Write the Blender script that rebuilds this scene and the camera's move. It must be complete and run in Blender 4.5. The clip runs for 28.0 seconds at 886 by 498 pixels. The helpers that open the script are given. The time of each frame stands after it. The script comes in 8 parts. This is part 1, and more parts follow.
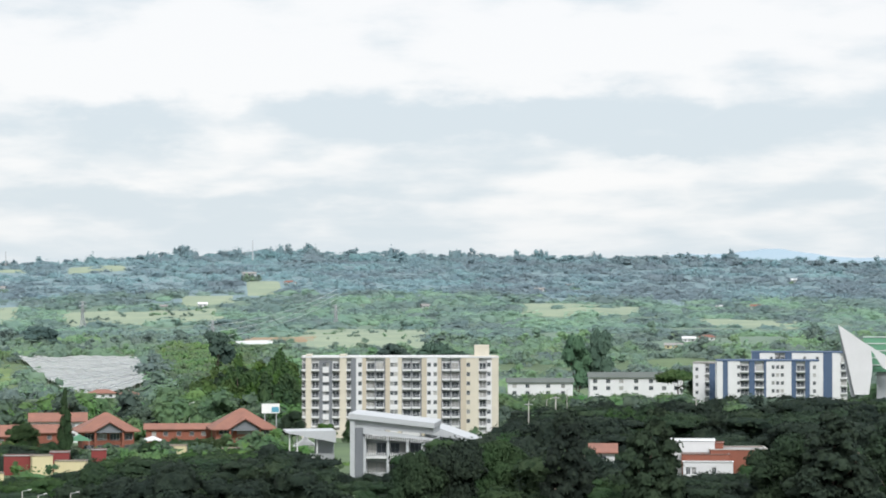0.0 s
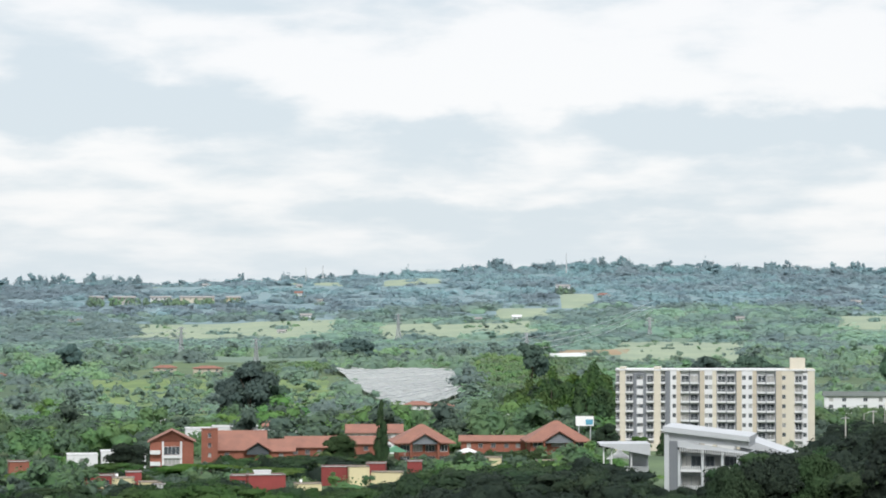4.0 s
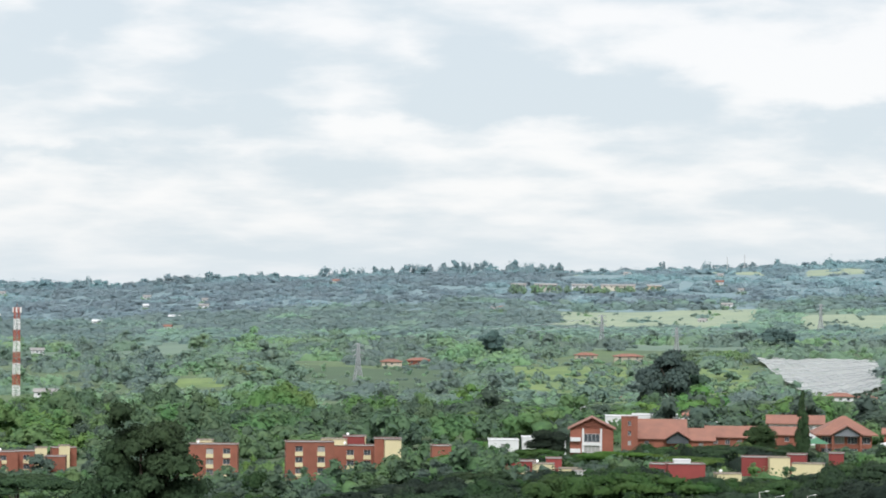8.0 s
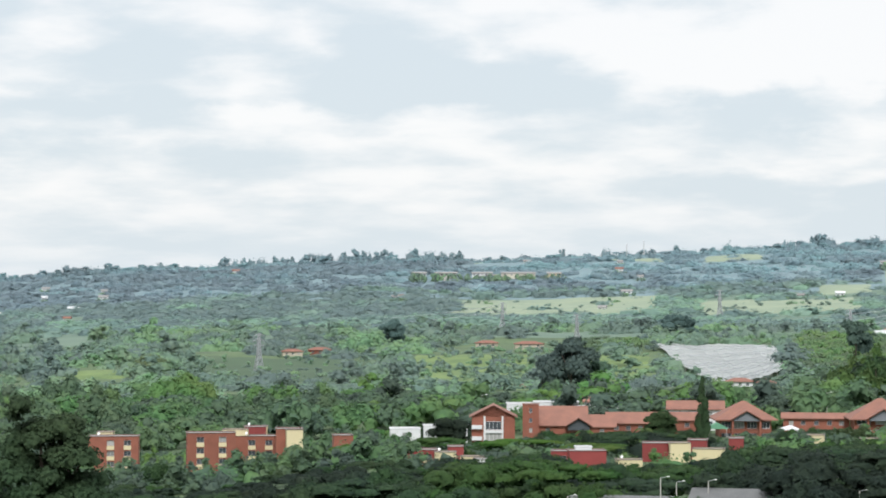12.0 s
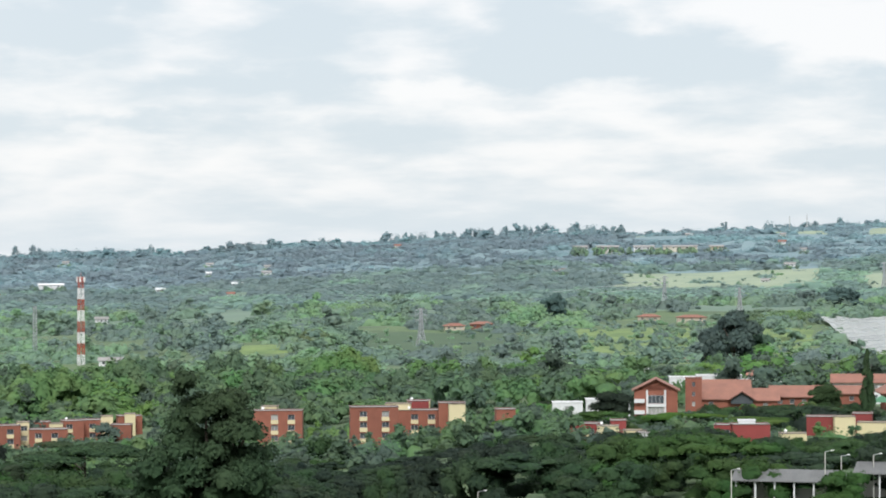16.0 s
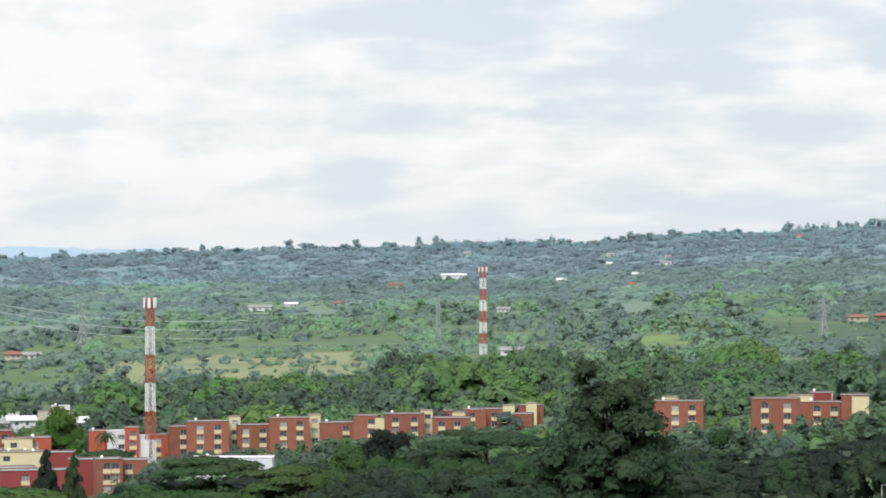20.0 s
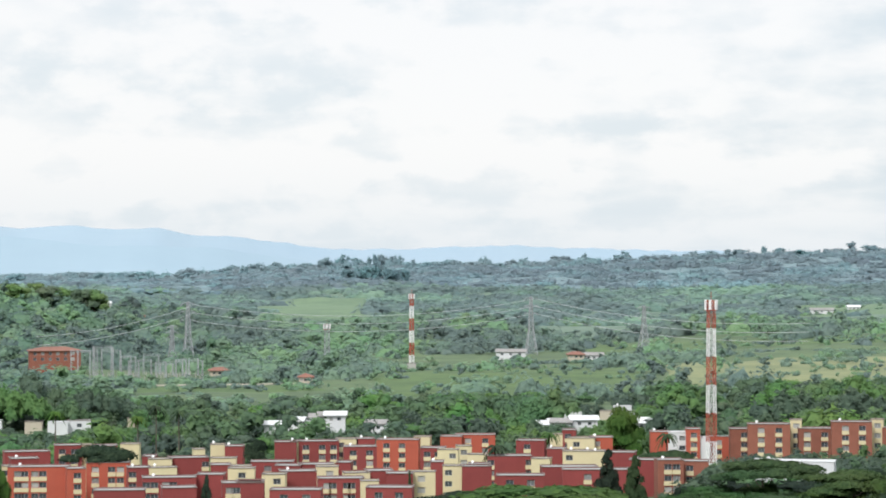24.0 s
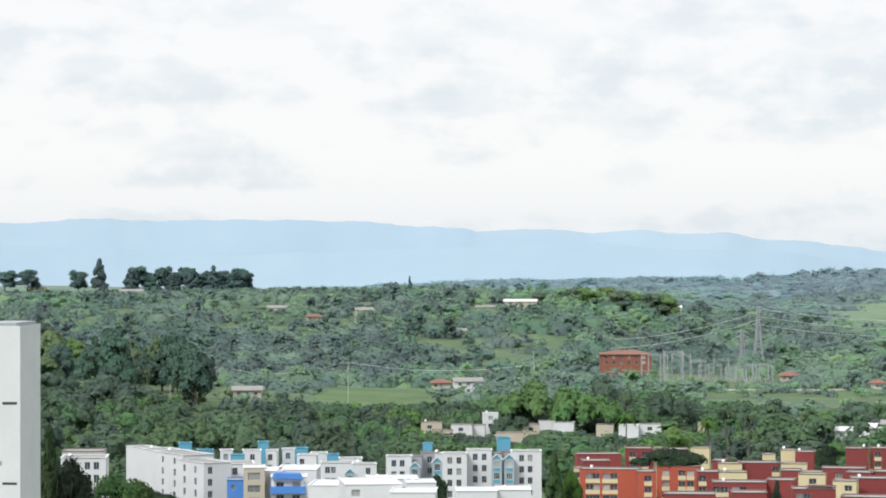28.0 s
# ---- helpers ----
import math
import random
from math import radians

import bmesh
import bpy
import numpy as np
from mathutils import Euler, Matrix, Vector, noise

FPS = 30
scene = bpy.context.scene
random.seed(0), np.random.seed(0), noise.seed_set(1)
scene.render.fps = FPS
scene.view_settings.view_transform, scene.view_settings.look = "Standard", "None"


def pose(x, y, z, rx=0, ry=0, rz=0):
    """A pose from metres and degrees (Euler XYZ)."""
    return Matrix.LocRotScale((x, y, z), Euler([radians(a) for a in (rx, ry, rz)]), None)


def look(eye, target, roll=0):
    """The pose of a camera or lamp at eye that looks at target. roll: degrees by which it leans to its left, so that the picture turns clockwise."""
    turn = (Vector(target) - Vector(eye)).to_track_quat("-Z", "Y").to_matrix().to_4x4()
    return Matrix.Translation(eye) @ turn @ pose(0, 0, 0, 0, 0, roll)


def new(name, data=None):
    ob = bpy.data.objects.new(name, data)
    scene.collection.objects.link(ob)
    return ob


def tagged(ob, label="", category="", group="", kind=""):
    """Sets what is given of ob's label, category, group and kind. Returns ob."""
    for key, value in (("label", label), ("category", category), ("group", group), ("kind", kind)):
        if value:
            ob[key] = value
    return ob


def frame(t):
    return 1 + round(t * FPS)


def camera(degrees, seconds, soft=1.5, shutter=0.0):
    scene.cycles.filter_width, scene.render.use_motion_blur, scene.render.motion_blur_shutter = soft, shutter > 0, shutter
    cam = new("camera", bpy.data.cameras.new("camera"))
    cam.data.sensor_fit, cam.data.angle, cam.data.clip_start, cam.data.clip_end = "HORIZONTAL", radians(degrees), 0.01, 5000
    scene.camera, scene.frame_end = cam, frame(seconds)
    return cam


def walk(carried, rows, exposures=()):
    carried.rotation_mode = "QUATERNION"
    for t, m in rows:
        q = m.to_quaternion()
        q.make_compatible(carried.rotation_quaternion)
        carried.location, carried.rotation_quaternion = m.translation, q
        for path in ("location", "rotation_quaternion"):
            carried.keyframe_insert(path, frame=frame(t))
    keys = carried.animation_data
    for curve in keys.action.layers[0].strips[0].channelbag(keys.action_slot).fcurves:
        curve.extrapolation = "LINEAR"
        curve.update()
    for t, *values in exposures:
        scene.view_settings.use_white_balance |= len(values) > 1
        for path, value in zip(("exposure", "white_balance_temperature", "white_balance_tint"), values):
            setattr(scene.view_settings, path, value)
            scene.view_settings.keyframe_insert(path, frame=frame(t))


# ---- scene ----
# camera: it stands on one spot, high over the town, and pans to its left
EYE = 55.0
cam = camera(19.488, 28.0, soft=1.85)
EXPOSURES = [(0.0, 0.0), (28.0, 0.0)]
# seconds, turn to the left, tilt up, roll (degrees)
ROWS = [
    (0.0, -0.000, 1.031, 0.010), (0.5, 0.696, 1.118, 0.112), (1.0, 1.897, 1.147, 0.040), (1.5, 2.647, 1.166, 0.048),
    (2.0, 3.348, 1.207, 0.012), (2.5, 3.989, 1.240, 0.031), (3.0, 4.784, 1.266, -0.024), (3.5, 5.787, 1.290, 0.020),
    (4.0, 6.958, 1.309, -0.002), (4.5, 8.700, 1.343, -0.156), (6.5, 10.059, 1.344, 0.367), (7.0, 10.292, 1.045, 0.539),
    (7.2, 12.117, 1.071, 0.592), (7.5, 14.019, 1.030, 0.589), (8.0, 16.292, 1.004, 0.604), (8.5, 16.763, 1.018, 0.522),
    (9.0, 16.264, 1.056, 0.499), (9.3, 14.902, 0.935, 0.505), (9.5, 15.379, 0.916, 0.282), (10.0, 15.089, 0.885, 0.106),
    (10.5, 14.024, 0.817, 0.060), (11.0, 13.858, 0.742, -0.060), (11.5, 13.970, 0.757, 0.011), (13.5, 14.454, 0.807, 0.076),
    (14.0, 14.799, 0.816, 0.097), (14.2, 15.037, 0.809, 0.104), (14.5, 16.097, 0.192, -0.508), (15.0, 16.092, 0.212, -0.267),
    (15.5, 16.542, 0.191, -0.287), (16.0, 17.655, 0.198, -0.218), (16.5, 19.066, 0.233, -0.249), (17.0, 20.516, 0.256, -0.217),
    (17.5, 21.646, 0.255, -0.109), (18.0, 21.549, 0.173, -0.201), (18.5, 21.478, 0.177, -0.314), (19.0, 22.718, 0.088, -0.312),
    (19.5, 24.568, 0.057, -0.291), (20.0, 26.534, 0.018, -0.229), (20.5, 28.535, -0.046, -0.202), (21.0, 30.127, -0.108, -0.280),
    (21.5, 31.677, -0.135, -0.347), (22.0, 33.304, -0.121, -0.317), (22.5, 35.007, -0.104, -0.250), (24.5, 40.496, 0.146, 0.006),
    (25.0, 42.360, 0.168, 0.026), (25.5, 44.023, 0.191, -0.056), (26.0, 45.565, 0.204, -0.029), (26.5, 47.616, 0.204, -0.064),
    (27.0, 48.933, 0.191, -0.138), (27.5, 50.552, 0.183, -0.080), (28.0, 51.560, 0.202, -0.047),
]
walk(cam, [(t, pose(0, 0, EYE, 90 + up, 0, turn) @ pose(0, 0, 0, 0, 0, roll)) for t, turn, up, roll in ROWS], EXPOSURES)

# ---- sky and sun ----
SUN_UP, SUN_TURN = 44.0, 165.0          # degrees: height, and bearing to the right of straight ahead
world = bpy.data.worlds.new("sky")
scene.world = world
world.use_nodes = True
wt = world.node_tree
wt.nodes.clear()


def wmath(op, a, b=None, clamp=False):
    n = wt.nodes.new("ShaderNodeMath")
    n.operation, n.use_clamp = op, clamp
    for i, v in enumerate((a, b)):
        if v is None:
            continue
        if isinstance(v, (int, float)):
            n.inputs[i].default_value = v
        else:
            wt.links.new(v, n.inputs[i])
    return n.outputs[0]


def wmix(fac, a, b):
    n = wt.nodes.new("ShaderNodeMix")
    n.data_type = "RGBA"
    for i, v in ((0, fac), (6, a), (7, b)):
        if isinstance(v, (int, float)):
            n.inputs[i].default_value = v
        elif isinstance(v, tuple):
            n.inputs[i].default_value = (*v, 1)
        else:
            wt.links.new(v, n.inputs[i])
    return n.outputs[2]


def wnoise(x, y, z, scale, detail, rough=0.55):
    c = wt.nodes.new("ShaderNodeCombineXYZ")
    for i, v in enumerate((x, y, z)):
        if isinstance(v, (int, float)):
            c.inputs[i].default_value = v
        else:
            wt.links.new(v, c.inputs[i])
    n = wt.nodes.new("ShaderNodeTexNoise")
    n.inputs["Scale"].default_value, n.inputs["Detail"].default_value, n.inputs["Roughness"].default_value = scale, detail, rough
    wt.links.new(c.outputs[0], n.inputs["Vector"])
    return n.outputs["Fac"]


sky = wt.nodes.new("ShaderNodeTexSky")
sky.sky_type, sky.sun_disc = "NISHITA", False
sky.sun_elevation, sky.sun_rotation = radians(SUN_UP), radians(SUN_TURN)
coord = wt.nodes.new("ShaderNodeTexCoord")
split = wt.nodes.new("ShaderNodeSeparateXYZ")
wt.links.new(coord.outputs["Generated"], split.inputs[0])
bearing = wmath("MULTIPLY", wmath("ARCTAN2", split.outputs[0], split.outputs[1]), 57.2958)   # degrees to the right
height = wmath("MULTIPLY", wmath("ARCSINE", split.outputs[2]), 57.2958)                      # degrees up
# cloud layers flatten towards the horizon
flat = wmath("POWER", wmath("MAXIMUM", wmath("ADD", height, 1.5), 0.05), 0.62)
big = wnoise(wmath("MULTIPLY", bearing, 0.085), wmath("MULTIPLY", flat, 1.35), 3.7, 1.0, 5)
fine = wnoise(wmath("MULTIPLY", bearing, 0.3), wmath("MULTIPLY", flat, 3.2), 8.1, 1.0, 6)
puff = wnoise(wmath("MULTIPLY", bearing, 0.26), wmath("MULTIPLY", flat, 2.1), 5.5, 1.0, 2, 0.4)
billow = wmath("SUBTRACT", 1.0, wmath("ABSOLUTE", wmath("SUBTRACT", wmath("MULTIPLY", puff, 2.0), 1.0)))


def soft_step(v, lo, hi):
    n = wt.nodes.new("ShaderNodeMapRange")
    n.interpolation_type = "SMOOTHSTEP"
    n.inputs[1].default_value, n.inputs[2].default_value = lo, hi
    wt.links.new(v, n.inputs[0])
    return n.outputs[0]


heaped = soft_step(bearing, -22.0, -40.0)                    # heaps of cumulus towards the mountains
heap = wnoise(wmath("MULTIPLY", bearing, 0.62), wmath("MULTIPLY", height, 1.05), 2.2, 1.0, 6, 0.55)
heap = wmath("MULTIPLY", wmath("SUBTRACT", soft_step(heap, 0.36, 0.66), 0.36), 0.16)
fine = wmath("ADD", wmath("MULTIPLY", wmath("SUBTRACT", fine, 0.5), wmath("SUBTRACT", 1.0, wmath("MULTIPLY", heaped, 0.65))), 0.5)
cover = wmath("ADD", wmath("ADD", wmath("MULTIPLY", big, 0.5), wmath("MULTIPLY", fine, 0.55)), wmath("MULTIPLY", wmath("SUBTRACT", billow, 0.8), 0.3))
cover = wmath("ADD", cover, wmath("MULTIPLY", heaped, wmath("ADD", heap, 0.03)))
# darker banks among the clouds: bearing, height, half width, half height, weight
BANKS = ((1.0, 3.95, 8.0, 0.5, 0.26), (4.8, 3.2, 0.9, 0.16, 0.18), (-12.9, 4.5, 2.6, 0.5, 0.16), (-15.6, 4.7, 2.8, 0.75, 0.24), (-24.5, 6.0, 1.0, 0.5, 0.16), (-20.5, 4.05, 3.0, 0.2, 0.12),
         (-7.2, 3.7, 1.5, 0.35, 0.18), (-27.3, 4.95, 1.8, 0.45, 0.2), (-25.2, 3.0, 2.2, 0.22, 0.13), (-34.8, 2.8, 1.8, 0.3, 0.17), (-50.7, 2.5, 1.6, 0.35, 0.14), (-42.0, 3.3, 1.6, 0.3, 0.12), (-5.5, 2.2, 6.0, 0.2, 0.1))
PUFFS = ((-6.0, 5.0, 3.4, 0.9, 0.25), (3.5, 5.6, 5.0, 1.0, 0.2), (-17.5, 3.5, 6.0, 0.35, 0.12), (-9.6, 5.6, 2.5, 0.8, 0.15), (-57.0, 1.25, 6.0, 0.22, 0.3), (-47.0, 1.3, 3.0, 0.3, 0.25), (-45.3, 1.9, 0.9, 0.4, 0.3), (-48.9, 1.85, 0.75, 0.5, 0.25), (-44.8, 4.3, 1.2, 0.5, 0.15), (-42.3, 1.9, 1.3, 0.35, 0.35), (-50.6, 1.75, 1.0, 0.3, 0.3), (-53.2, 2.2, 1.2, 0.35, 0.25), (-39.0, 2.0, 1.6, 0.3, 0.3), (-36.5, 1.7, 1.0, 0.25, 0.25), (-33.3, 2.1, 1.4, 0.3, 0.2), (-30.6, 1.9, 1.2, 0.25, 0.2), (-55.0, 3.5, 4.0, 1.0, 0.1), (-47.5, 5.4, 6.0, 1.0, 0.1), (-37.0, 4.6, 5.0, 1.0, 0.15))
warp_a = wmath("ADD", bearing, wmath("MULTIPLY", wmath("SUBTRACT", wnoise(bearing, wmath("MULTIPLY", height, 1.6), 1.3, 0.55, 4), 0.5), 3.0))
warp_h = wmath("ADD", height, wmath("MULTIPLY", wmath("SUBTRACT", wnoise(bearing, wmath("MULTIPLY", height, 2.0), 6.9, 0.8, 4), 0.5), 1.1))
for rows, sign in ((BANKS, -1.0), (PUFFS, 1.0)):
    for ba, bh, bw, bt, weight in rows:
        dx = wmath("MULTIPLY", wmath("SUBTRACT", warp_a, ba), 1 / bw)
        dy = wmath("MULTIPLY", wmath("SUBTRACT", warp_h, bh), 1 / bt)
        d2 = wmath("ADD", wmath("MULTIPLY", dx, dx), wmath("MULTIPLY", dy, dy))
        cover = wmath("ADD", cover, wmath("MULTIPLY", wmath("POWER", 2.718, wmath("MULTIPLY", d2, -1.0)), sign * weight * 0.75))
white = soft_step(cover, 0.415, 0.655)
clouds = wmix(white, wmix(wmath("MULTIPLY", heaped, 0.4), (0.665, 0.74, 0.80), (0.86, 0.89, 0.92)), (0.925, 0.925, 0.935))
low = soft_step(height, 2.6, -0.6)
clouds = wmix(wmath("MULTIPLY", low, 0.55), clouds, (0.715, 0.80, 0.865))
blue = wt.nodes.new("ShaderNodeVectorMath")
blue.operation = "SCALE"
wt.links.new(sky.outputs[0], blue.inputs[0])
blue.inputs[3].default_value = 0.10
back = wt.nodes.new("ShaderNodeBackground")
wt.links.new(wmix(0.9, blue.outputs[0], clouds), back.inputs["Color"])
rise = wmath("MULTIPLY", wmath("MAXIMUM", wmath("SUBTRACT", split.outputs[2], 0.12), 0.0), 0.8)   # an overcast sky is brightest overhead
wt.links.new(wmath("MULTIPLY", wmath("ADD", rise, 1.0), 1.08), back.inputs["Strength"])
out = wt.nodes.new("ShaderNodeOutputWorld")
wt.links.new(back.outputs[0], out.inputs["Surface"])

sun = new("sun", bpy.data.lights.new("sun", "SUN"))
sun.data.energy, sun.data.angle, sun.data.color = 3.0, radians(20), (1.0, 0.98, 0.955)
su, st = radians(SUN_UP), radians(SUN_TURN)
sun.matrix_world = look((0, 0, 300), (-200 * math.sin(st) * math.cos(su), -200 * math.cos(st) * math.cos(su), 300 - 200 * math.sin(su)))

# ---- materials ----
def material(name, color, rough=0.8, metal=0.0, scale=0.0, vary=0.0, second=None, bump=0.0, bump_scale=30.0, obj=0.0, span=(0.45, 1.05)):
    """A surface: base colour, mottled at two scales towards second, with fine relief."""
    m = bpy.data.materials.new(name)
    m.use_nodes = True
    nt = m.node_tree
    b = nt.nodes["Principled BSDF"]
    b.inputs["Roughness"].default_value, b.inputs["Metallic"].default_value = rough, metal
    b.inputs["Base Color"].default_value = (*color, 1)
    if scale:
        tc = nt.nodes.new("ShaderNodeTexCoord")
        n1, n2 = nt.nodes.new("ShaderNodeTexNoise"), nt.nodes.new("ShaderNodeTexNoise")
        for n, s, d in ((n1, scale, 5), (n2, scale * 7.3, 4)):
            n.inputs["Scale"].default_value, n.inputs["Detail"].default_value = s, d
            nt.links.new(tc.outputs["Object"], n.inputs["Vector"])
        add = nt.nodes.new("ShaderNodeMath")
        add.operation = "MULTIPLY_ADD"
        nt.links.new(n2.outputs["Fac"], add.inputs[0])
        add.inputs[1].default_value = 0.5
        nt.links.new(n1.outputs["Fac"], add.inputs[2])
        rng = nt.nodes.new("ShaderNodeMapRange")
        rng.inputs[1].default_value, rng.inputs[2].default_value = span
        nt.links.new(add.outputs[0], rng.inputs[0])
        mix = nt.nodes.new("ShaderNodeMix")
        mix.data_type = "RGBA"
        mix.inputs[6].default_value = (*color, 1)
        mix.inputs[7].default_value = (*(second or tuple(c * (1 - vary) for c in color)), 1)
        nt.links.new(rng.outputs[0], mix.inputs[0])
        last = mix.outputs[2]
        if obj:
            oi = nt.nodes.new("ShaderNodeObjectInfo")
            hs = nt.nodes.new("ShaderNodeHueSaturation")
            mr = nt.nodes.new("ShaderNodeMapRange")
            mr.inputs[3].default_value, mr.inputs[4].default_value = 1 - obj, 1 + obj
            nt.links.new(oi.outputs["Random"], mr.inputs[0])
            nt.links.new(mr.outputs[0], hs.inputs["Value"])
            nt.links.new(last, hs.inputs["Color"])
            last = hs.outputs[0]
        nt.links.new(last, b.inputs["Base Color"])
        if bump:
            bp = nt.nodes.new("ShaderNodeBump")
            bp.inputs["Strength"].default_value, bp.inputs["Distance"].default_value = bump, 0.1
            nt.links.new(n2.outputs["Fac"], bp.inputs["Height"])
            nt.links.new(bp.outputs[0], b.inputs["Normal"])
    return m


def foliage(name, dark, light, tint=True, through_light=0.2, grain=0.5, relief=0.9, upward=0.45, hues=0.16):
    """Leaves: every clump a shade of its own, mottled by tufts, every plant leaning to dark or light. grain: tufts to the metre."""
    m = bpy.data.materials.new(name)
    m.use_nodes = True
    nt = m.node_tree
    b = nt.nodes["Principled BSDF"]
    b.inputs["Roughness"].default_value = 0.7
    b.inputs["Specular IOR Level"].default_value = 0.03

    def calc(op, a, c, e=None):
        n = nt.nodes.new("ShaderNodeMath")
        n.operation = op
        for i, v in enumerate((a, c, e)):
            if v is None:
                continue
            if isinstance(v, float):
                n.inputs[i].default_value = v
            else:
                nt.links.new(v, n.inputs[i])
        return n.outputs[0]

    geo = nt.nodes.new("ShaderNodeNewGeometry")
    if tint:
        at = nt.nodes.new("ShaderNodeAttribute")
        at.attribute_name = "tint"
        plant = at.outputs["Fac"]
    else:
        plant = nt.nodes.new("ShaderNodeObjectInfo").outputs["Random"]
    n1, n2 = nt.nodes.new("ShaderNodeTexNoise"), nt.nodes.new("ShaderNodeTexNoise")
    for n, s, dt in ((n1, grain, 4), (n2, grain * 3.1, 3)):
        n.inputs["Scale"].default_value, n.inputs["Detail"].default_value, n.inputs["Roughness"].default_value = s, dt, 0.65
        nt.links.new(geo.outputs["Position"], n.inputs["Vector"])
    f = calc("MULTIPLY_ADD", geo.outputs["Random Per Island"], 0.42, calc("MULTIPLY", plant, 0.85))
    f = calc("MULTIPLY_ADD", n1.outputs["Fac"], 0.6, calc("MULTIPLY_ADD", n2.outputs["Fac"], 0.5, calc("ADD", f, -0.71)))
    mix = nt.nodes.new("ShaderNodeMix")
    mix.data_type = "RGBA"
    mix.inputs[6].default_value, mix.inputs[7].default_value = (*dark, 1), (*light, 1)
    nt.links.new(f, mix.inputs[0])
    n3 = nt.nodes.new("ShaderNodeTexNoise")                 # stands of other kinds: bluer, browner, yellower
    n3.inputs["Scale"].default_value, n3.inputs["Detail"].default_value = grain * 0.09, 4
    nt.links.new(geo.outputs["Position"], n3.inputs["Vector"])
    hue = nt.nodes.new("ShaderNodeHueSaturation")
    nt.links.new(calc("MULTIPLY_ADD", n3.outputs["Fac"], hues, 0.505 - hues / 2), hue.inputs["Hue"])
    nt.links.new(calc("MULTIPLY_ADD", plant, 0.6, 0.75), hue.inputs["Saturation"])
    nt.links.new(mix.outputs[2], hue.inputs["Color"])
    nt.links.new(hue.outputs[0], b.inputs["Base Color"])
    bp = nt.nodes.new("ShaderNodeBump")
    bp.inputs["Strength"].default_value, bp.inputs["Distance"].default_value = relief, 0.35 / grain
    nt.links.new(calc("ADD", n1.outputs["Fac"], n2.outputs["Fac"]), bp.inputs["Height"])
    lean = nt.nodes.new("ShaderNodeVectorMath")             # leaves turn their faces up to the light
    lean.operation = "MULTIPLY_ADD"
    face = nt.nodes.new("ShaderNodeAttribute")
    face.attribute_name = "facing"
    world_way = nt.nodes.new("ShaderNodeVectorTransform")
    world_way.vector_type, world_way.convert_from, world_way.convert_to = "NORMAL", "OBJECT", "WORLD"
    nt.links.new(face.outputs["Vector"], world_way.inputs[0])
    both = nt.nodes.new("ShaderNodeVectorMath")
    both.operation = "MULTIPLY_ADD"
    nt.links.new(geo.outputs["Normal"], both.inputs[0])
    both.inputs[1].default_value = (0.35,) * 3
    nt.links.new(world_way.outputs[0], both.inputs[2])
    nt.links.new(both.outputs[0], lean.inputs[0])
    lean.inputs[1].default_value, lean.inputs[2].default_value = (1 - upward,) * 3, (0, 0, upward)
    unit = nt.nodes.new("ShaderNodeVectorMath")
    unit.operation = "NORMALIZE"
    nt.links.new(lean.outputs[0], unit.inputs[0])
    nt.links.new(unit.outputs[0], bp.inputs["Normal"])
    nt.links.new(bp.outputs[0], b.inputs["Normal"])
    tr = nt.nodes.new("ShaderNodeBsdfTranslucent")
    nt.links.new(hue.outputs[0], tr.inputs["Color"])
    ms = nt.nodes.new("ShaderNodeMixShader")
    ms.inputs[0].default_value = through_light
    nt.links.new(b.outputs[0], ms.inputs[1])
    nt.links.new(tr.outputs[0], ms.inputs[2])
    nt.links.new(ms.outputs[0], nt.nodes["Material Output"].inputs["Surface"])
    return m


# near and town greens: extra blue in the dark tone stands for haze
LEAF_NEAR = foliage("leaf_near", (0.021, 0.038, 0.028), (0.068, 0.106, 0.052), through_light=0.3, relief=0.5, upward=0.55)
LEAF_TOWN = foliage("leaf_town", (0.068, 0.115, 0.086), (0.165, 0.25, 0.122), through_light=0.3, relief=0.3, upward=0.5)
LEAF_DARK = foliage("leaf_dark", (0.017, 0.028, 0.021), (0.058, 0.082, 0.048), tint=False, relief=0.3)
LEAF_TREE = foliage("leaf_tree", (0.026, 0.052, 0.03), (0.112, 0.175, 0.07), tint=False, through_light=0.3, relief=0.3)
LEAF_BAMBOO = foliage("leaf_bamboo", (0.07, 0.125, 0.082), (0.175, 0.255, 0.135), through_light=0.35, relief=0.3)
LEAF_BANANA = foliage("leaf_banana", (0.1, 0.168, 0.098), (0.22, 0.305, 0.17), upward=0.5, through_light=0.4, relief=0.2)
# haze is put into these leaf colours, paler and bluer with distance
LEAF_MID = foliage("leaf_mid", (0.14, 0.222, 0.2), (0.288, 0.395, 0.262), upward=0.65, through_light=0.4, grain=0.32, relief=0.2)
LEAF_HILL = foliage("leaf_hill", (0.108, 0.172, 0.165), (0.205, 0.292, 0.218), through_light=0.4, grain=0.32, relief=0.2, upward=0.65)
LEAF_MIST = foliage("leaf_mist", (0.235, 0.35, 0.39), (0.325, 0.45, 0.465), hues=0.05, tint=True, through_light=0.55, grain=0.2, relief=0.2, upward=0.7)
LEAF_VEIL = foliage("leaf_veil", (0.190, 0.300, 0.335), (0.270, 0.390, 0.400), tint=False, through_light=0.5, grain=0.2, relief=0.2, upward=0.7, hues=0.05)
LEAF_HAZE_FAR = foliage("leaf_haze_far", (0.085, 0.142, 0.140), (0.155, 0.232, 0.205), tint=False, through_light=0.4, grain=0.3, relief=0.2, upward=0.6, hues=0.08)
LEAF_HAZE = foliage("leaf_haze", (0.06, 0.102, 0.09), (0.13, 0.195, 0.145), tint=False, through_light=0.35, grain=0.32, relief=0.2)
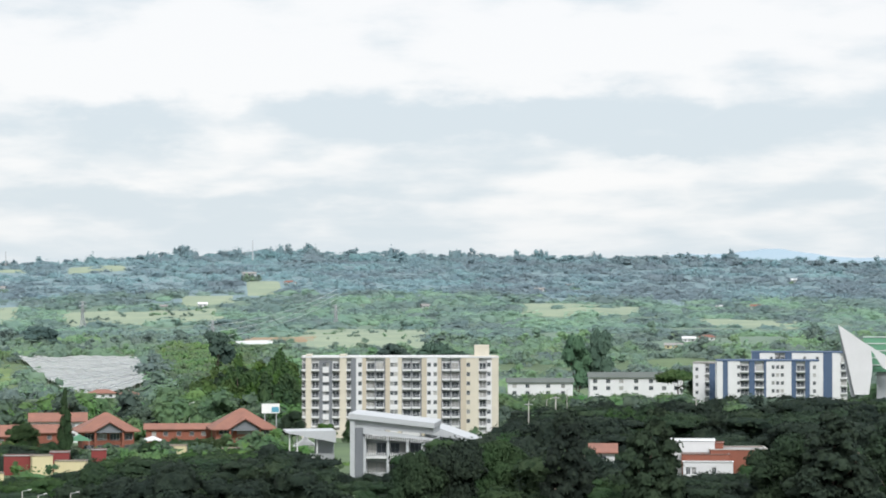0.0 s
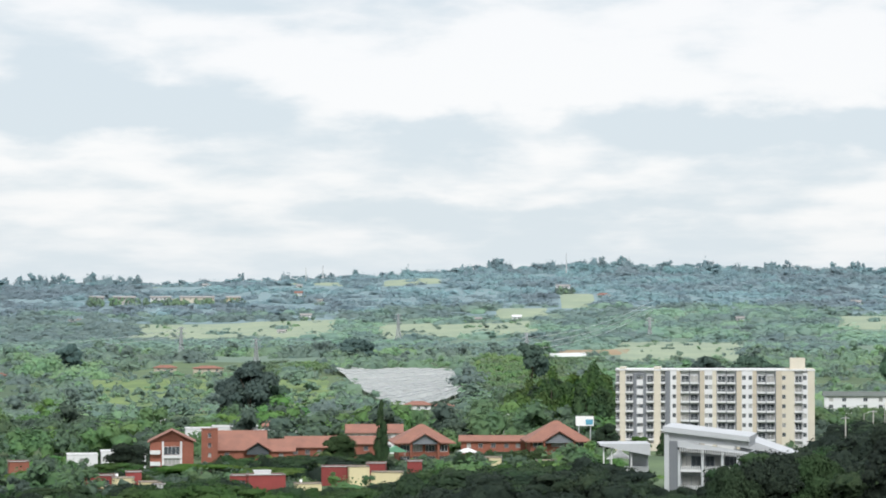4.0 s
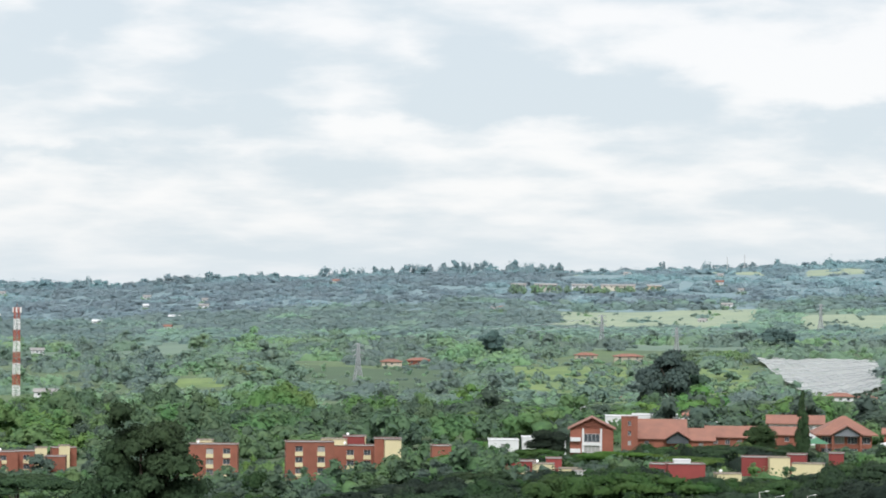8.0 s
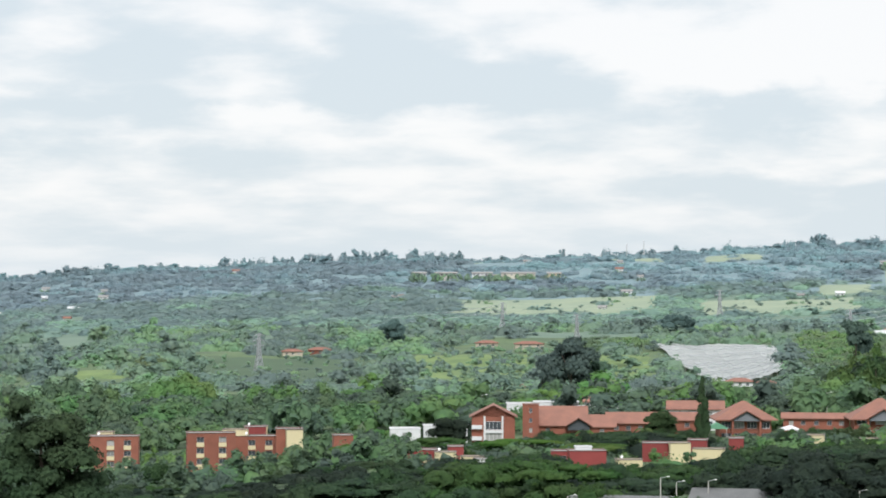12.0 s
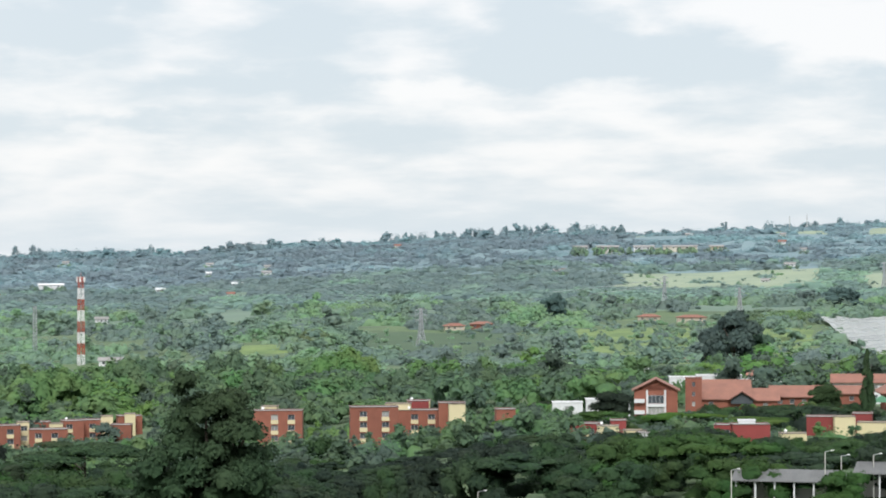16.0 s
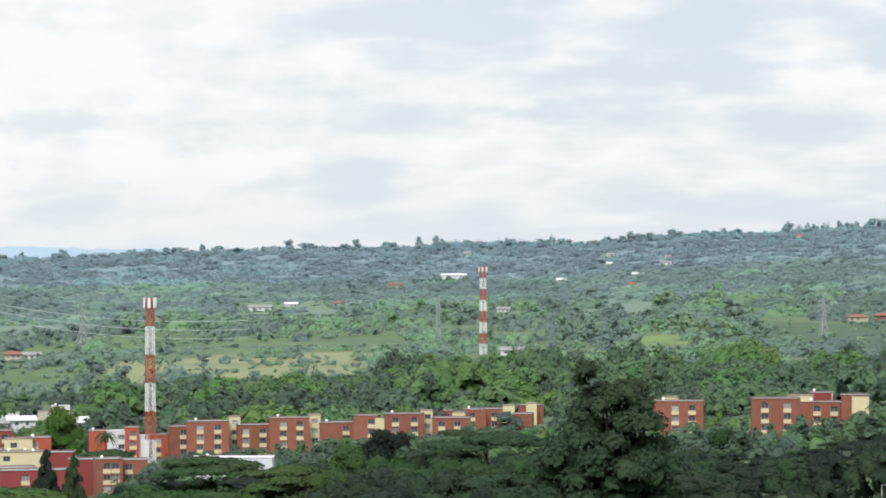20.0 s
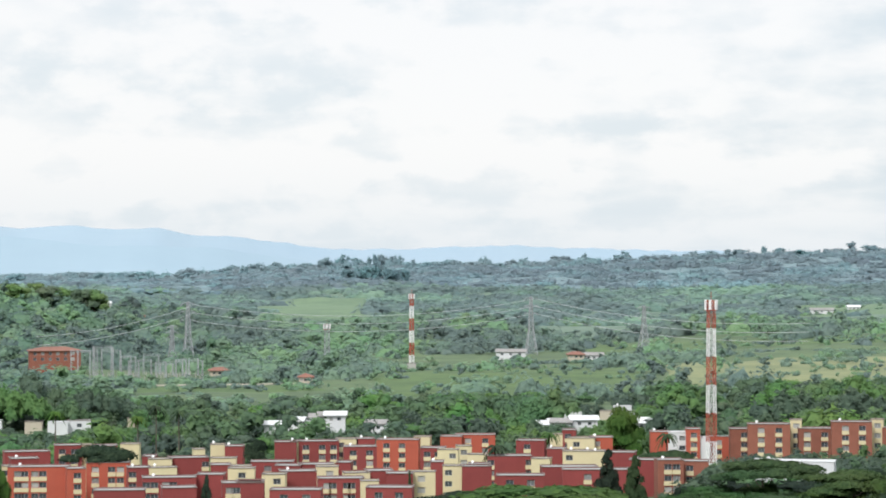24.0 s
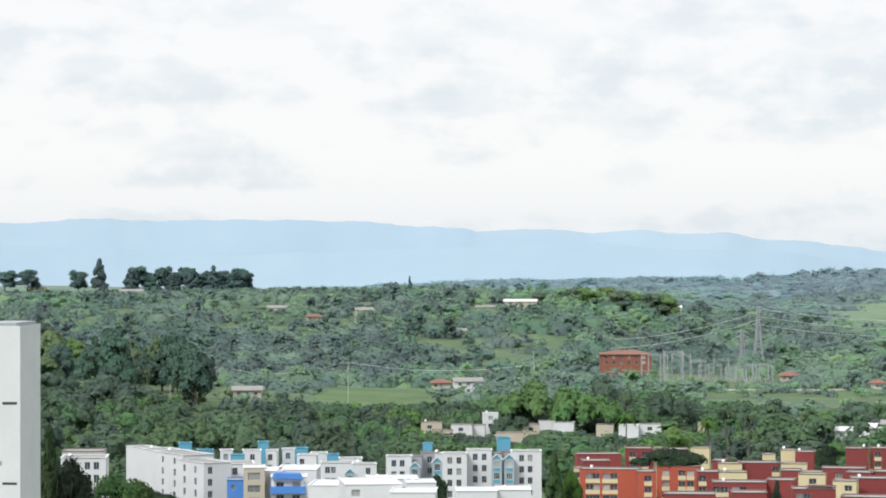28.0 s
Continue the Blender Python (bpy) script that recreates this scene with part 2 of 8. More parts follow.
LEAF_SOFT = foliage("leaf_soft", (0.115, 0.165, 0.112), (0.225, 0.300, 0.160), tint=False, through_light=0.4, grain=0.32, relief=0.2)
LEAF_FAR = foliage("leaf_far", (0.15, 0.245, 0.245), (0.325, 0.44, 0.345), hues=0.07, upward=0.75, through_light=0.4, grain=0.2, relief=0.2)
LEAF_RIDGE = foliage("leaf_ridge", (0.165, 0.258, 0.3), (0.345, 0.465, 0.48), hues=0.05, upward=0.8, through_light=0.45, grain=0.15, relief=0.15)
BARK = material("bark", (0.11, 0.09, 0.07), 0.9, scale=1.2, vary=0.4, bump=0.5)
GRASS = material("grass", (0.095, 0.145, 0.065), 0.95, scale=0.03, second=(0.058, 0.095, 0.048), bump=0.6, span=(0.6, 0.92))
# hill and ridge grass: haze put into the colour, bluer on the ridge
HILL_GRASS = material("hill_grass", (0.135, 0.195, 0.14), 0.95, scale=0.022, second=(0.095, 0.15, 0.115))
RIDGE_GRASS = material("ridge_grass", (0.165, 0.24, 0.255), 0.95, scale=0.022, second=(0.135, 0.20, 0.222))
PASTURE = material("pasture", (0.20, 0.22, 0.105), 0.95, scale=0.03, second=(0.135, 0.165, 0.08), bump=0.5, span=(0.6, 0.92))
MEADOW = material("meadow", (0.085, 0.142, 0.047), 0.95, scale=0.04, second=(0.05, 0.092, 0.034), bump=0.5, span=(0.6, 0.92))
# distance haze is mixed into this green
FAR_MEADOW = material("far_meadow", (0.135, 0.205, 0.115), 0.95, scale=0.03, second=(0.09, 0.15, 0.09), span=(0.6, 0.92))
LUSH = material("lush_meadow", (0.15, 0.215, 0.07), 0.95, scale=0.05, second=(0.085, 0.14, 0.05), bump=0.5, span=(0.6, 0.92))
CROP = material("crop", (0.052, 0.095, 0.047), 0.95, scale=0.05, second=(0.042, 0.078, 0.04), bump=0.5, span=(0.6, 0.92))
# haze mixed in: a paler, greyer pasture for the far slopes
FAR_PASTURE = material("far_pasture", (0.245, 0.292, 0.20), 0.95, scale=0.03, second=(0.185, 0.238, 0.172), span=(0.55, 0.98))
SOIL = material("soil", (0.30, 0.22, 0.13), 0.95, scale=0.05, second=(0.22, 0.16, 0.10), bump=0.5)
GRAVEL = material("gravel", (0.36, 0.33, 0.27), 0.95, scale=0.3, vary=0.25, bump=0.3)
NETTING = material("netting", (0.60, 0.62, 0.61), 0.7, scale=0.06, second=(0.47, 0.50, 0.49))
CREAM = material("cream_plaster", (0.56, 0.525, 0.435), 0.85, scale=0.25, vary=0.12, bump=0.15)
TAN = material("tan_plaster", (0.47, 0.42, 0.335), 0.85, scale=0.25, vary=0.12, bump=0.15)
WHITE = material("white_plaster", (0.62, 0.63, 0.64), 0.85, scale=0.2, vary=0.1, bump=0.15)
PALE_GREY = material("pale_grey_panel", (0.43, 0.45, 0.47), 0.7, scale=0.2, vary=0.12)
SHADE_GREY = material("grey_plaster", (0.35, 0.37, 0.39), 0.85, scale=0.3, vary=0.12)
DARK_GREY = material("dark_grey_plaster", (0.17, 0.185, 0.205), 0.8, scale=0.3, vary=0.15)
BRICK = material("brick_wall", (0.27, 0.098, 0.064), 0.85, scale=0.4, vary=0.3, bump=0.3, obj=0.1)
ORANGE = material("orange_plaster", (0.40, 0.088, 0.052), 0.85, scale=0.3, vary=0.15)
RED = material("red_plaster", (0.235, 0.045, 0.042), 0.85, scale=0.3, vary=0.2, obj=0.12)
YELLOW = material("pale_yellow_plaster", (0.61, 0.54, 0.335), 0.85, scale=0.3, vary=0.12)
TILE = material("clay_tile", (0.265, 0.122, 0.086), 0.85, scale=0.35, second=(0.18, 0.088, 0.068), bump=0.5)
ROOF_GREY = material("grey_roof", (0.30, 0.29, 0.28), 0.8, scale=0.15, vary=0.35)
SHED_ROOF = material("weathered_sheet_roof", (0.15, 0.155, 0.155), 0.7, scale=0.4, vary=0.4)
PARAPET = material("weathered_parapet", (0.19, 0.15, 0.135), 0.85, scale=0.5, vary=0.4)
ROOF_DARK = material("dark_green_roof", (0.11, 0.13, 0.12), 0.8, scale=0.15, vary=0.35)
BLUE = material("sky_blue_paint", (0.10, 0.33, 0.46), 0.75, scale=0.3, vary=0.15)
STRONG_BLUE = material("blue_paint", (0.07, 0.22, 0.58), 0.75, scale=0.3, vary=0.12)
BAY_GREY = material("blue_grey_plaster", (0.33, 0.41, 0.45), 0.85, scale=0.3, vary=0.15)
NAVY = material("dark_blue_paint", (0.06, 0.10, 0.175), 0.75, scale=0.3, vary=0.12)
STEEL = material("galvanised_steel", (0.48, 0.50, 0.52), 0.5, 0.7, scale=0.5, vary=0.2)
MAST_RED = material("mast_red", (0.42, 0.085, 0.05), 0.6, scale=0.4, vary=0.2)
MAST_WHITE = material("mast_white", (0.80, 0.80, 0.80), 0.6, scale=0.4, vary=0.1)
CONCRETE = material("concrete", (0.45, 0.44, 0.41), 0.9, scale=0.3, vary=0.2, bump=0.2)
GREEN_PANEL = material("green_panel", (0.12, 0.30, 0.19), 0.5, scale=0.3, vary=0.2)
GLASS = material("window_glass", (0.075, 0.088, 0.10), 0.15, scale=0.6, vary=0.4)
gt = GLASS.node_tree                                            # pale curtains behind some of the panes
base_link = gt.nodes["Principled BSDF"].inputs["Base Color"].links[0].from_socket
drawn, some, cloth = gt.nodes.new("ShaderNodeObjectInfo"), gt.nodes.new("ShaderNodeMapRange"), gt.nodes.new("ShaderNodeMix")
some.inputs[1].default_value, some.inputs[2].default_value = 0.62, 0.95
cloth.data_type = "RGBA"
cloth.inputs[7].default_value = (0.40, 0.40, 0.38, 1)
gt.links.new(drawn.outputs["Random"], some.inputs[0])
gt.links.new(some.outputs[0], cloth.inputs[0])
gt.links.new(base_link, cloth.inputs[6])
gt.links.new(cloth.outputs[2], gt.nodes["Principled BSDF"].inputs["Base Color"])
WIRE = material("cable", (0.5, 0.52, 0.53), 0.6, 0.3)
# the blue of the haze before the mountains is put into both colours
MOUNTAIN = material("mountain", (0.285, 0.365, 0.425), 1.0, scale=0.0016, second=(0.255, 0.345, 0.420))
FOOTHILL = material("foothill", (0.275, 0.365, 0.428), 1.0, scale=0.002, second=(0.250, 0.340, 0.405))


# ---- small helpers ----
def mesh_of(name, bm, *mats):
    me = bpy.data.meshes.new(name)
    bm.to_mesh(me)
    bm.free()
    for m in mats:
        me.materials.append(m)
    return me


def part(name, bm, mat, parent, label="", at=None):
    """Links a bmesh (or a ready mesh) as one mesh object under a thing."""
    me = bm if isinstance(bm, bpy.types.Mesh) else mesh_of(name, bm, mat)
    ob = new(name, me)
    ob.parent = parent
    if at is not None:
        ob.matrix_basis = at
    return tagged(ob, label)


def polar(az, r, z=0.0):
    a = radians(az)
    return Vector((r * math.sin(a), r * math.cos(a), z))


def thing(name, az, r, z, turn, label, category, group=""):
    """An Empty at a bearing and distance, its front (-y) facing the viewer, then turned."""
    ob = new(name)
    ob.empty_display_size = 0.5
    ob.matrix_basis = Matrix.Translation(polar(az, r, z)) @ pose(0, 0, 0, 0, 0, -az + turn)
    return tagged(ob, label, category, group)


def box(bm, x0, x1, y0, y1, z0, z1, slope=0.0):
    v = [bm.verts.new(p) for p in ((x0, y0, z0), (x1, y0, z0), (x1, y1, z0), (x0, y1, z0),
                                   (x0, y0, z1), (x1, y0, z1 + slope), (x1, y1, z1 + slope), (x0, y1, z1))]
    for f in ((3, 2, 1, 0), (4, 5, 6, 7), (0, 1, 5, 4), (1, 2, 6, 5), (2, 3, 7, 6), (3, 0, 4, 7)):
        bm.faces.new([v[i] for i in f])


def beam(bm, a, b, w):
    """A square bar from a to b."""
    a, b = Vector(a), Vector(b)
    d = (b - a).normalized()
    s = d.cross(Vector((0, 0, 1)) if abs(d.z) < 0.9 else Vector((1, 0, 0))).normalized() * w / 2
    u = d.cross(s).normalized() * w / 2
    lo, hi = [[bm.verts.new(p + q) for q in (s + u, s - u, -s - u, -s + u)] for p in (a, b)]
    for i in range(4):
        bm.faces.new((lo[i], lo[(i + 1) % 4], hi[(i + 1) % 4], hi[i]))
    bm.faces.new(lo[::-1])
    bm.faces.new(hi)

# ---- ground ----
def spline(x, knots):
    """Smooth line through (x, value) knots."""
    if x <= knots[0][0]:
        return knots[0][1]
    for (a, u), (b, v) in zip(knots, knots[1:]):
        if x <= b:
            f = (x - a) / (b - a)
            return u + (v - u) * f * f * (3 - 2 * f)
    return knots[-1][1]


SHELF = ((-62, -4), (-55, -8), (-50, -10), (-45, -7), (-36, -3), (-30, 0), (-21, 8), (-15, 13), (-4, 15), (12, 16))     # the town
FOOT = ((-62, 5), (-52, -4), (-40, -4), (-28, 0), (-16, 4), (-4, 9), (12, 10))                   # 1300 m out
SLOPE = ((-62, 33), (-54, 27), (-49, 22), (-44, 4), (-36, 1), (-28, 8), (-18, 19), (-6, 24), (12, 20))   # 2000 m out
CREST = ((-60, -8), (-54, 2), (-50, 12), (-46, 20), (-41, 35), (-36, 45), (-29, 46), (-24, 54), (-20, 68), (-15, 78), (-10, 86), (-4, 98), (3, 91), (12, 83))  # 3100 m out


def ground(az, r):
    az2 = (az + 180) % 360 - 180
    p = polar(az2, r)
    t, f, s, c = (spline(az2, k) for k in (SHELF, FOOT, SLOPE, CREST))
    t = 8 + (t - 8) * min(max((r - 60) / 320, 0), 1)          # level ground below the viewpoint
    z = spline(r, ((700, t), (1300, f), (2000, s), (3100, c), (4400, min(c - 30, 12) if c > 20 else c)))
    far = min(max((r - 900) / 900, 0), 1)
    z += far * (9 * noise.noise(p / 420) + 4 * noise.noise(p / 150 + Vector((9, 3, 1)))) * (0.35 if az2 < -38 and r > 2600 else 1)
    return z + 1.2 * noise.noise(p / 90)


def spot(az, r, up=0.0):
    return polar(az, r, ground(az, r) + up)


def draped(name, azs, rs, mat, up=0.0, wobble=0.0, seed=0):
    """A sheet over the ground between bearings and distances, with an uneven outline."""
    na, nr = len(azs), len(rs)
    verts = []
    ma, mr = (azs[0] + azs[-1]) / 2, (rs[0] + rs[-1]) / 2
    for a in azs:
        for r in rs:
            if wobble:
                n = noise.noise_vector(Vector((a * 0.9, r / 110, seed)))
                k = 1 + wobble * n.x
                a2, r2 = ma + (a - ma) * k, mr + (r - mr) * (1 + wobble * n.y)
                ca = 0.88 + 0.12 * math.cos((a - ma) / max(abs(azs[-1] - ma), 1e-6) * 1.4)
                r2 = mr + (r2 - mr) * ca
            else:
                a2, r2 = a, r
            rim = up and (a in (azs[0], azs[-1]) or r in (rs[0], rs[-1]))
            verts.append(spot(a2, r2, -2.0 if rim else up))      # sheets dip into the ground at their rim
    faces = [(i * nr + j, (i + 1) * nr + j, (i + 1) * nr + j + 1, i * nr + j + 1) for i in range(na - 1) for j in range(nr - 1)]
    me = bpy.data.meshes.new(name)
    me.from_pydata(verts, [], [f[::-1] for f in faces])
    me.materials.append(mat)
    for p in me.polygons:
        p.use_smooth = True
    return tagged(new(name, me), kind="structure")


azs = [-180 + 6 * i for i in range(18)] + [-72 + 0.3 * i for i in range(314)] + [24 + 6 * i for i in range(27)]
rs = [0, 60] + [120 * (4900 / 120) ** (i / 210) for i in range(211)]
ground_ob = draped("ground", azs, rs, GRASS)
ground_ob["label"] = "grassy ground of a wide green valley"


hill_az = [-72 + 0.5 * i for i in range(190)]
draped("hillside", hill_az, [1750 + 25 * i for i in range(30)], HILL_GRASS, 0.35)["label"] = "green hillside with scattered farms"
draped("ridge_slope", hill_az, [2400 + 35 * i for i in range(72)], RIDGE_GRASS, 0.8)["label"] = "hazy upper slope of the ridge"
FIELDS = []
YARDS = []          # bearing, distance, width, wall height of the far houses
SIGHTS = []         # (az0, az1, r0, r1, elevation): what stands between r0 and r1 stays below that elevation


def field(az0, az1, r0, r1, mat, label, seed=0, wobble=0.25):
    n, k = max(int((az1 - az0) / 0.25), 4), max(int((r1 - r0) / 25), 4)
    ob = draped("field", [az0 + (az1 - az0) * i / n for i in range(n + 1)], [r0 + (r1 - r0) * i / k for i in range(k + 1)], mat, 0.5 if r0 < 1700 else 1.4, wobble, seed)
    FIELDS.append((az0, az1, r0, r1))
    am, rm = (az0 + az1) / 2, r0 + 0.22 * (r1 - r0)
    SIGHTS.append((az0, az1, r0 - 280, r0, math.degrees(math.atan2(ground(am, rm) - EYE, rm))))
    return tagged(ob, label)


field(-15.0, -11.9, 1150, 1610, LUSH, "bright green rough meadow with shrubs", 1)
field(-19.7, -15.4, 1290, 1560, CROP, "dark green crop field on a slope", 2)
field(-22.4, -20.9, 1350, 1450, LUSH, "small bright green lawn among trees", 3)
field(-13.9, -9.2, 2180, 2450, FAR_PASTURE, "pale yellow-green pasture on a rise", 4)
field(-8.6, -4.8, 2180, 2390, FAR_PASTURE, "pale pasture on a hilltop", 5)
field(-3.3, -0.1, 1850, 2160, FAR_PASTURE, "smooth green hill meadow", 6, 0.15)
field(-4.6, -2.6, 1920, 2060, SOIL, "bare brown earth on a hill", 16)
field(-34.3, -27.8, 1080, 1380, PASTURE, "pale dry pasture", 7)
field(-40.8, -34.4, 1040, 1330, MEADOW, "green field beyond the trees", 8)
field(-36.0, -27.0, 1450, 1640, MEADOW, "green pasture", 9)
field(-54.6, -51.0, 1050, 1200, MEADOW, "green meadow beside a farmhouse", 10)
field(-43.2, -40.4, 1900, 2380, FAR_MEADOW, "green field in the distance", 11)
field(-46.0, -41.2, 1080, 1200, MEADOW, "green grass beside a track", 12)
field(-11.4, -9.2, 1200, 1560, LUSH, "yellow-green rough slope", 13)
field(-31.5, -28.8, 2000, 2250, FAR_MEADOW, "distant green pasture", 14)
field(-56.4, -54.6, 1600, 1760, CROP, "green grazed hillside", 15)
field(-57.0, -55.2, 960, 1060, MEADOW, "bright green clearing with banana plants", 17)
track = draped("track", [-45.8 + 0.1 * i for i in range(43)], [1150, 1153, 1157, 1161, 1164], GRAVEL, 0.75)
tagged(track, "pale dirt track across the meadow", kind="structure")
SIGHTS.append((-45.8, -41.5, 880, 1150, -3.0))
CLEAR_TRACK = (-45.8, -41.5, 1146, 1168)
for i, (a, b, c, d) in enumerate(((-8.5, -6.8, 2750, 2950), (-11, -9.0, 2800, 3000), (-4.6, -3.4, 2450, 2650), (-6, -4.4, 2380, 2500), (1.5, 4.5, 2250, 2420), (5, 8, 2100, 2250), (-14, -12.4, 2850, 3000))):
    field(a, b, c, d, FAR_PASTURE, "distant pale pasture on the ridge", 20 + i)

# far plain's end and the mountains beyond it
def ridge(name, r, profile, mat, label, rough=6.0, step=0.15, foot=-40):
    verts, faces = [], []
    n = int((30 + 85) / step)
    for i in range(n + 1):
        az = -85 + i * step
        top = EYE + r * math.tan(radians(spline(az, profile))) + rough * (noise.noise(Vector((az * 0.9, r / 100, 2))) + 0.5 * noise.noise(Vector((az * 3.1, r / 90, 5))))
        for k in range(6):
            f = k / 5
            verts.append(polar(az, r - 420 * (1 - f) + 60 * noise.noise(Vector((az * 0.25, f * 2, 1))), foot + (top - foot) * f ** 1.3))
    for i in range(n):
        for k in range(5):
            faces.append((i * 6 + k, (i + 1) * 6 + k, (i + 1) * 6 + k + 1, i * 6 + k + 1))
    me = bpy.data.meshes.new(name)
    me.from_pydata(verts, [], faces)
    me.materials.append(mat)
    for p in me.polygons:
        p.use_smooth = True
    return tagged(new(name, me), label, kind="structure")


ridge("backdrop_mountains", 4930, ((-85, 0.6), (-66, 0.72), (-58, 0.86), (-54, 0.84), (-50, 0.62), (-45.5, 0.55), (-44, 0.36), (-41, 0.10), (-38, 0.18), (-33, 0.02), (-30, -0.2), (-26, -0.8), (3, -0.8), (5, 0.88), (7.2, 1.03), (9, 0.85), (11, 0.7), (30, 0.5)), MOUNTAIN, "hazy pale blue mountains in the distance")
ridge("backdrop_foothills", 4760, ((-85, 0.1), (-66, 0.15), (-60, 0.25), (-56, 0.1), (-52, 0.22), (-48.5, 0.34), (-46.5, 0.2), (-44.2, 0.12), (-42, -0.15), (-38, -0.3), (-33, -0.5), (-30, -0.9), (30, -0.9)), FOOTHILL, "hazy pale blue foothills below the mountains", 4.0)

# ---- trees ----
rng = np.random.default_rng(7)


def lobes(kind, g, k=None):
    """The clumps of one crown, unit size: centres, radii and squash."""
    if kind == "broad":
        k = k or 16
        a, z = g.uniform(0, 6.283, k), np.linspace(0.2, 0.8, k)
        q = np.sqrt(g.uniform(0.05, 1, k)) * 0.36 * np.sqrt(np.maximum(1.05 - ((z - 0.35) / 0.62) ** 2, 0.1))
        return np.stack([np.cos(a) * q, np.sin(a) * q, z], 1), g.uniform(0.13, 0.22, k) * (16 / k) ** 0.28, np.array((1, 1, 0.8))
    if kind == "umbrella":
        k = k or 12
        a, q = g.uniform(0, 6.283, k), np.sqrt(g.uniform(0, 1, k)) * 0.62
        return np.stack([np.cos(a) * q, np.sin(a) * q, 0.86 - 0.3 * q + g.normal(0, 0.05, k)], 1), g.uniform(0.17, 0.27, k) * (12 / k) ** 0.3, np.array((1.15, 1.15, 0.45))
    if kind == "tall":
        k = k or 30
        z = np.linspace(0.05, 0.94, k)
        a, q = g.uniform(0, 6.283, k), np.sqrt(g.uniform(0.1, 1, k)) * 0.36 * (1 - z) ** 0.85
        return np.stack([np.cos(a) * q, np.sin(a) * q, z], 1), (0.055 + 0.12 * (1 - z) + g.uniform(-0.02, 0.025, k)) * (30 / k) ** 0.3, np.array((1, 1, 0.85))
    if kind == "giant":
        k = k or 190
        z = 0.95 - 1.1 * g.uniform(0, 1, k) ** 0.72
        a = g.uniform(0, 6.283, k)
        wide = 0.42 * np.clip(1 - z, 0, 1) ** 0.55 * (1 + 0.16 * np.sin(a * 2 + z * 4) + 0.1 * np.sin(z * 21))
        q = np.sqrt(g.uniform(0.03, 1, k)) * wide
        return np.stack([np.cos(a) * q, np.sin(a) * q, z], 1), g.uniform(0.055, 0.11, k) * (1.1 - 0.4 * z), np.array((1, 1, 0.8))
    if kind == "bamboo":
        k = k or 14
        a, q = g.uniform(0, 6.283, k), np.sqrt(g.uniform(0, 1, k)) * 0.5
        return np.stack([np.cos(a) * q, np.sin(a) * q, 0.72 - 0.5 * q + g.normal(0, 0.1, k)], 1), g.uniform(0.10, 0.17, k) * (14 / k) ** 0.35, np.array((1, 1, 1.7))
    if kind == "dome":
        k = k or 3
        rad = g.uniform(0.25, 0.42, k)
        return np.stack([g.normal(0, 0.22, k), g.normal(0, 0.22, k), g.uniform(-0.1, 0.2, k)], 1), rad, np.array((1, 1, 1.75))
    if kind == "mound":
        k = k or 14
        a, q = g.uniform(0, 6.283, k), np.sqrt(np.linspace(0.01, 1, k)) * 0.42
        rad = g.uniform(0.13, 0.21, k)
        top = 1.0 - 0.6 * (q / 0.42) ** 2 + g.normal(0, 0.06, k)
        return np.stack([np.cos(a) * q, np.sin(a) * q, top - rad * 1.25], 1), rad, np.array((1, 1, 1.25))
    k = k or 5
    return np.stack([g.normal(0, 0.3, k), g.normal(0, 0.3, k), g.uniform(0.2, 0.55, k)], 1), g.uniform(0.28, 0.42, k), np.array((1, 1, 0.9))


def ball(sub):
    bm = bmesh.new()
    bmesh.ops.create_icosphere(bm, subdivisions=sub, radius=1.0)
    v = np.array([x.co[:] for x in bm.verts])
    f = np.array([[x.index for x in y.verts] for y in bm.faces])
    bm.free()
    v = v @ np.array(Matrix.Rotation(0.65, 3, "X") @ Matrix.Rotation(0.4, 3, "Y"))     # no corner on top
    f = f[v[f].mean(1)[:, 2] > -0.45]                       # the underside is never seen
    return v, f


BALLS = {1: ball(1), 2: ball(2)}


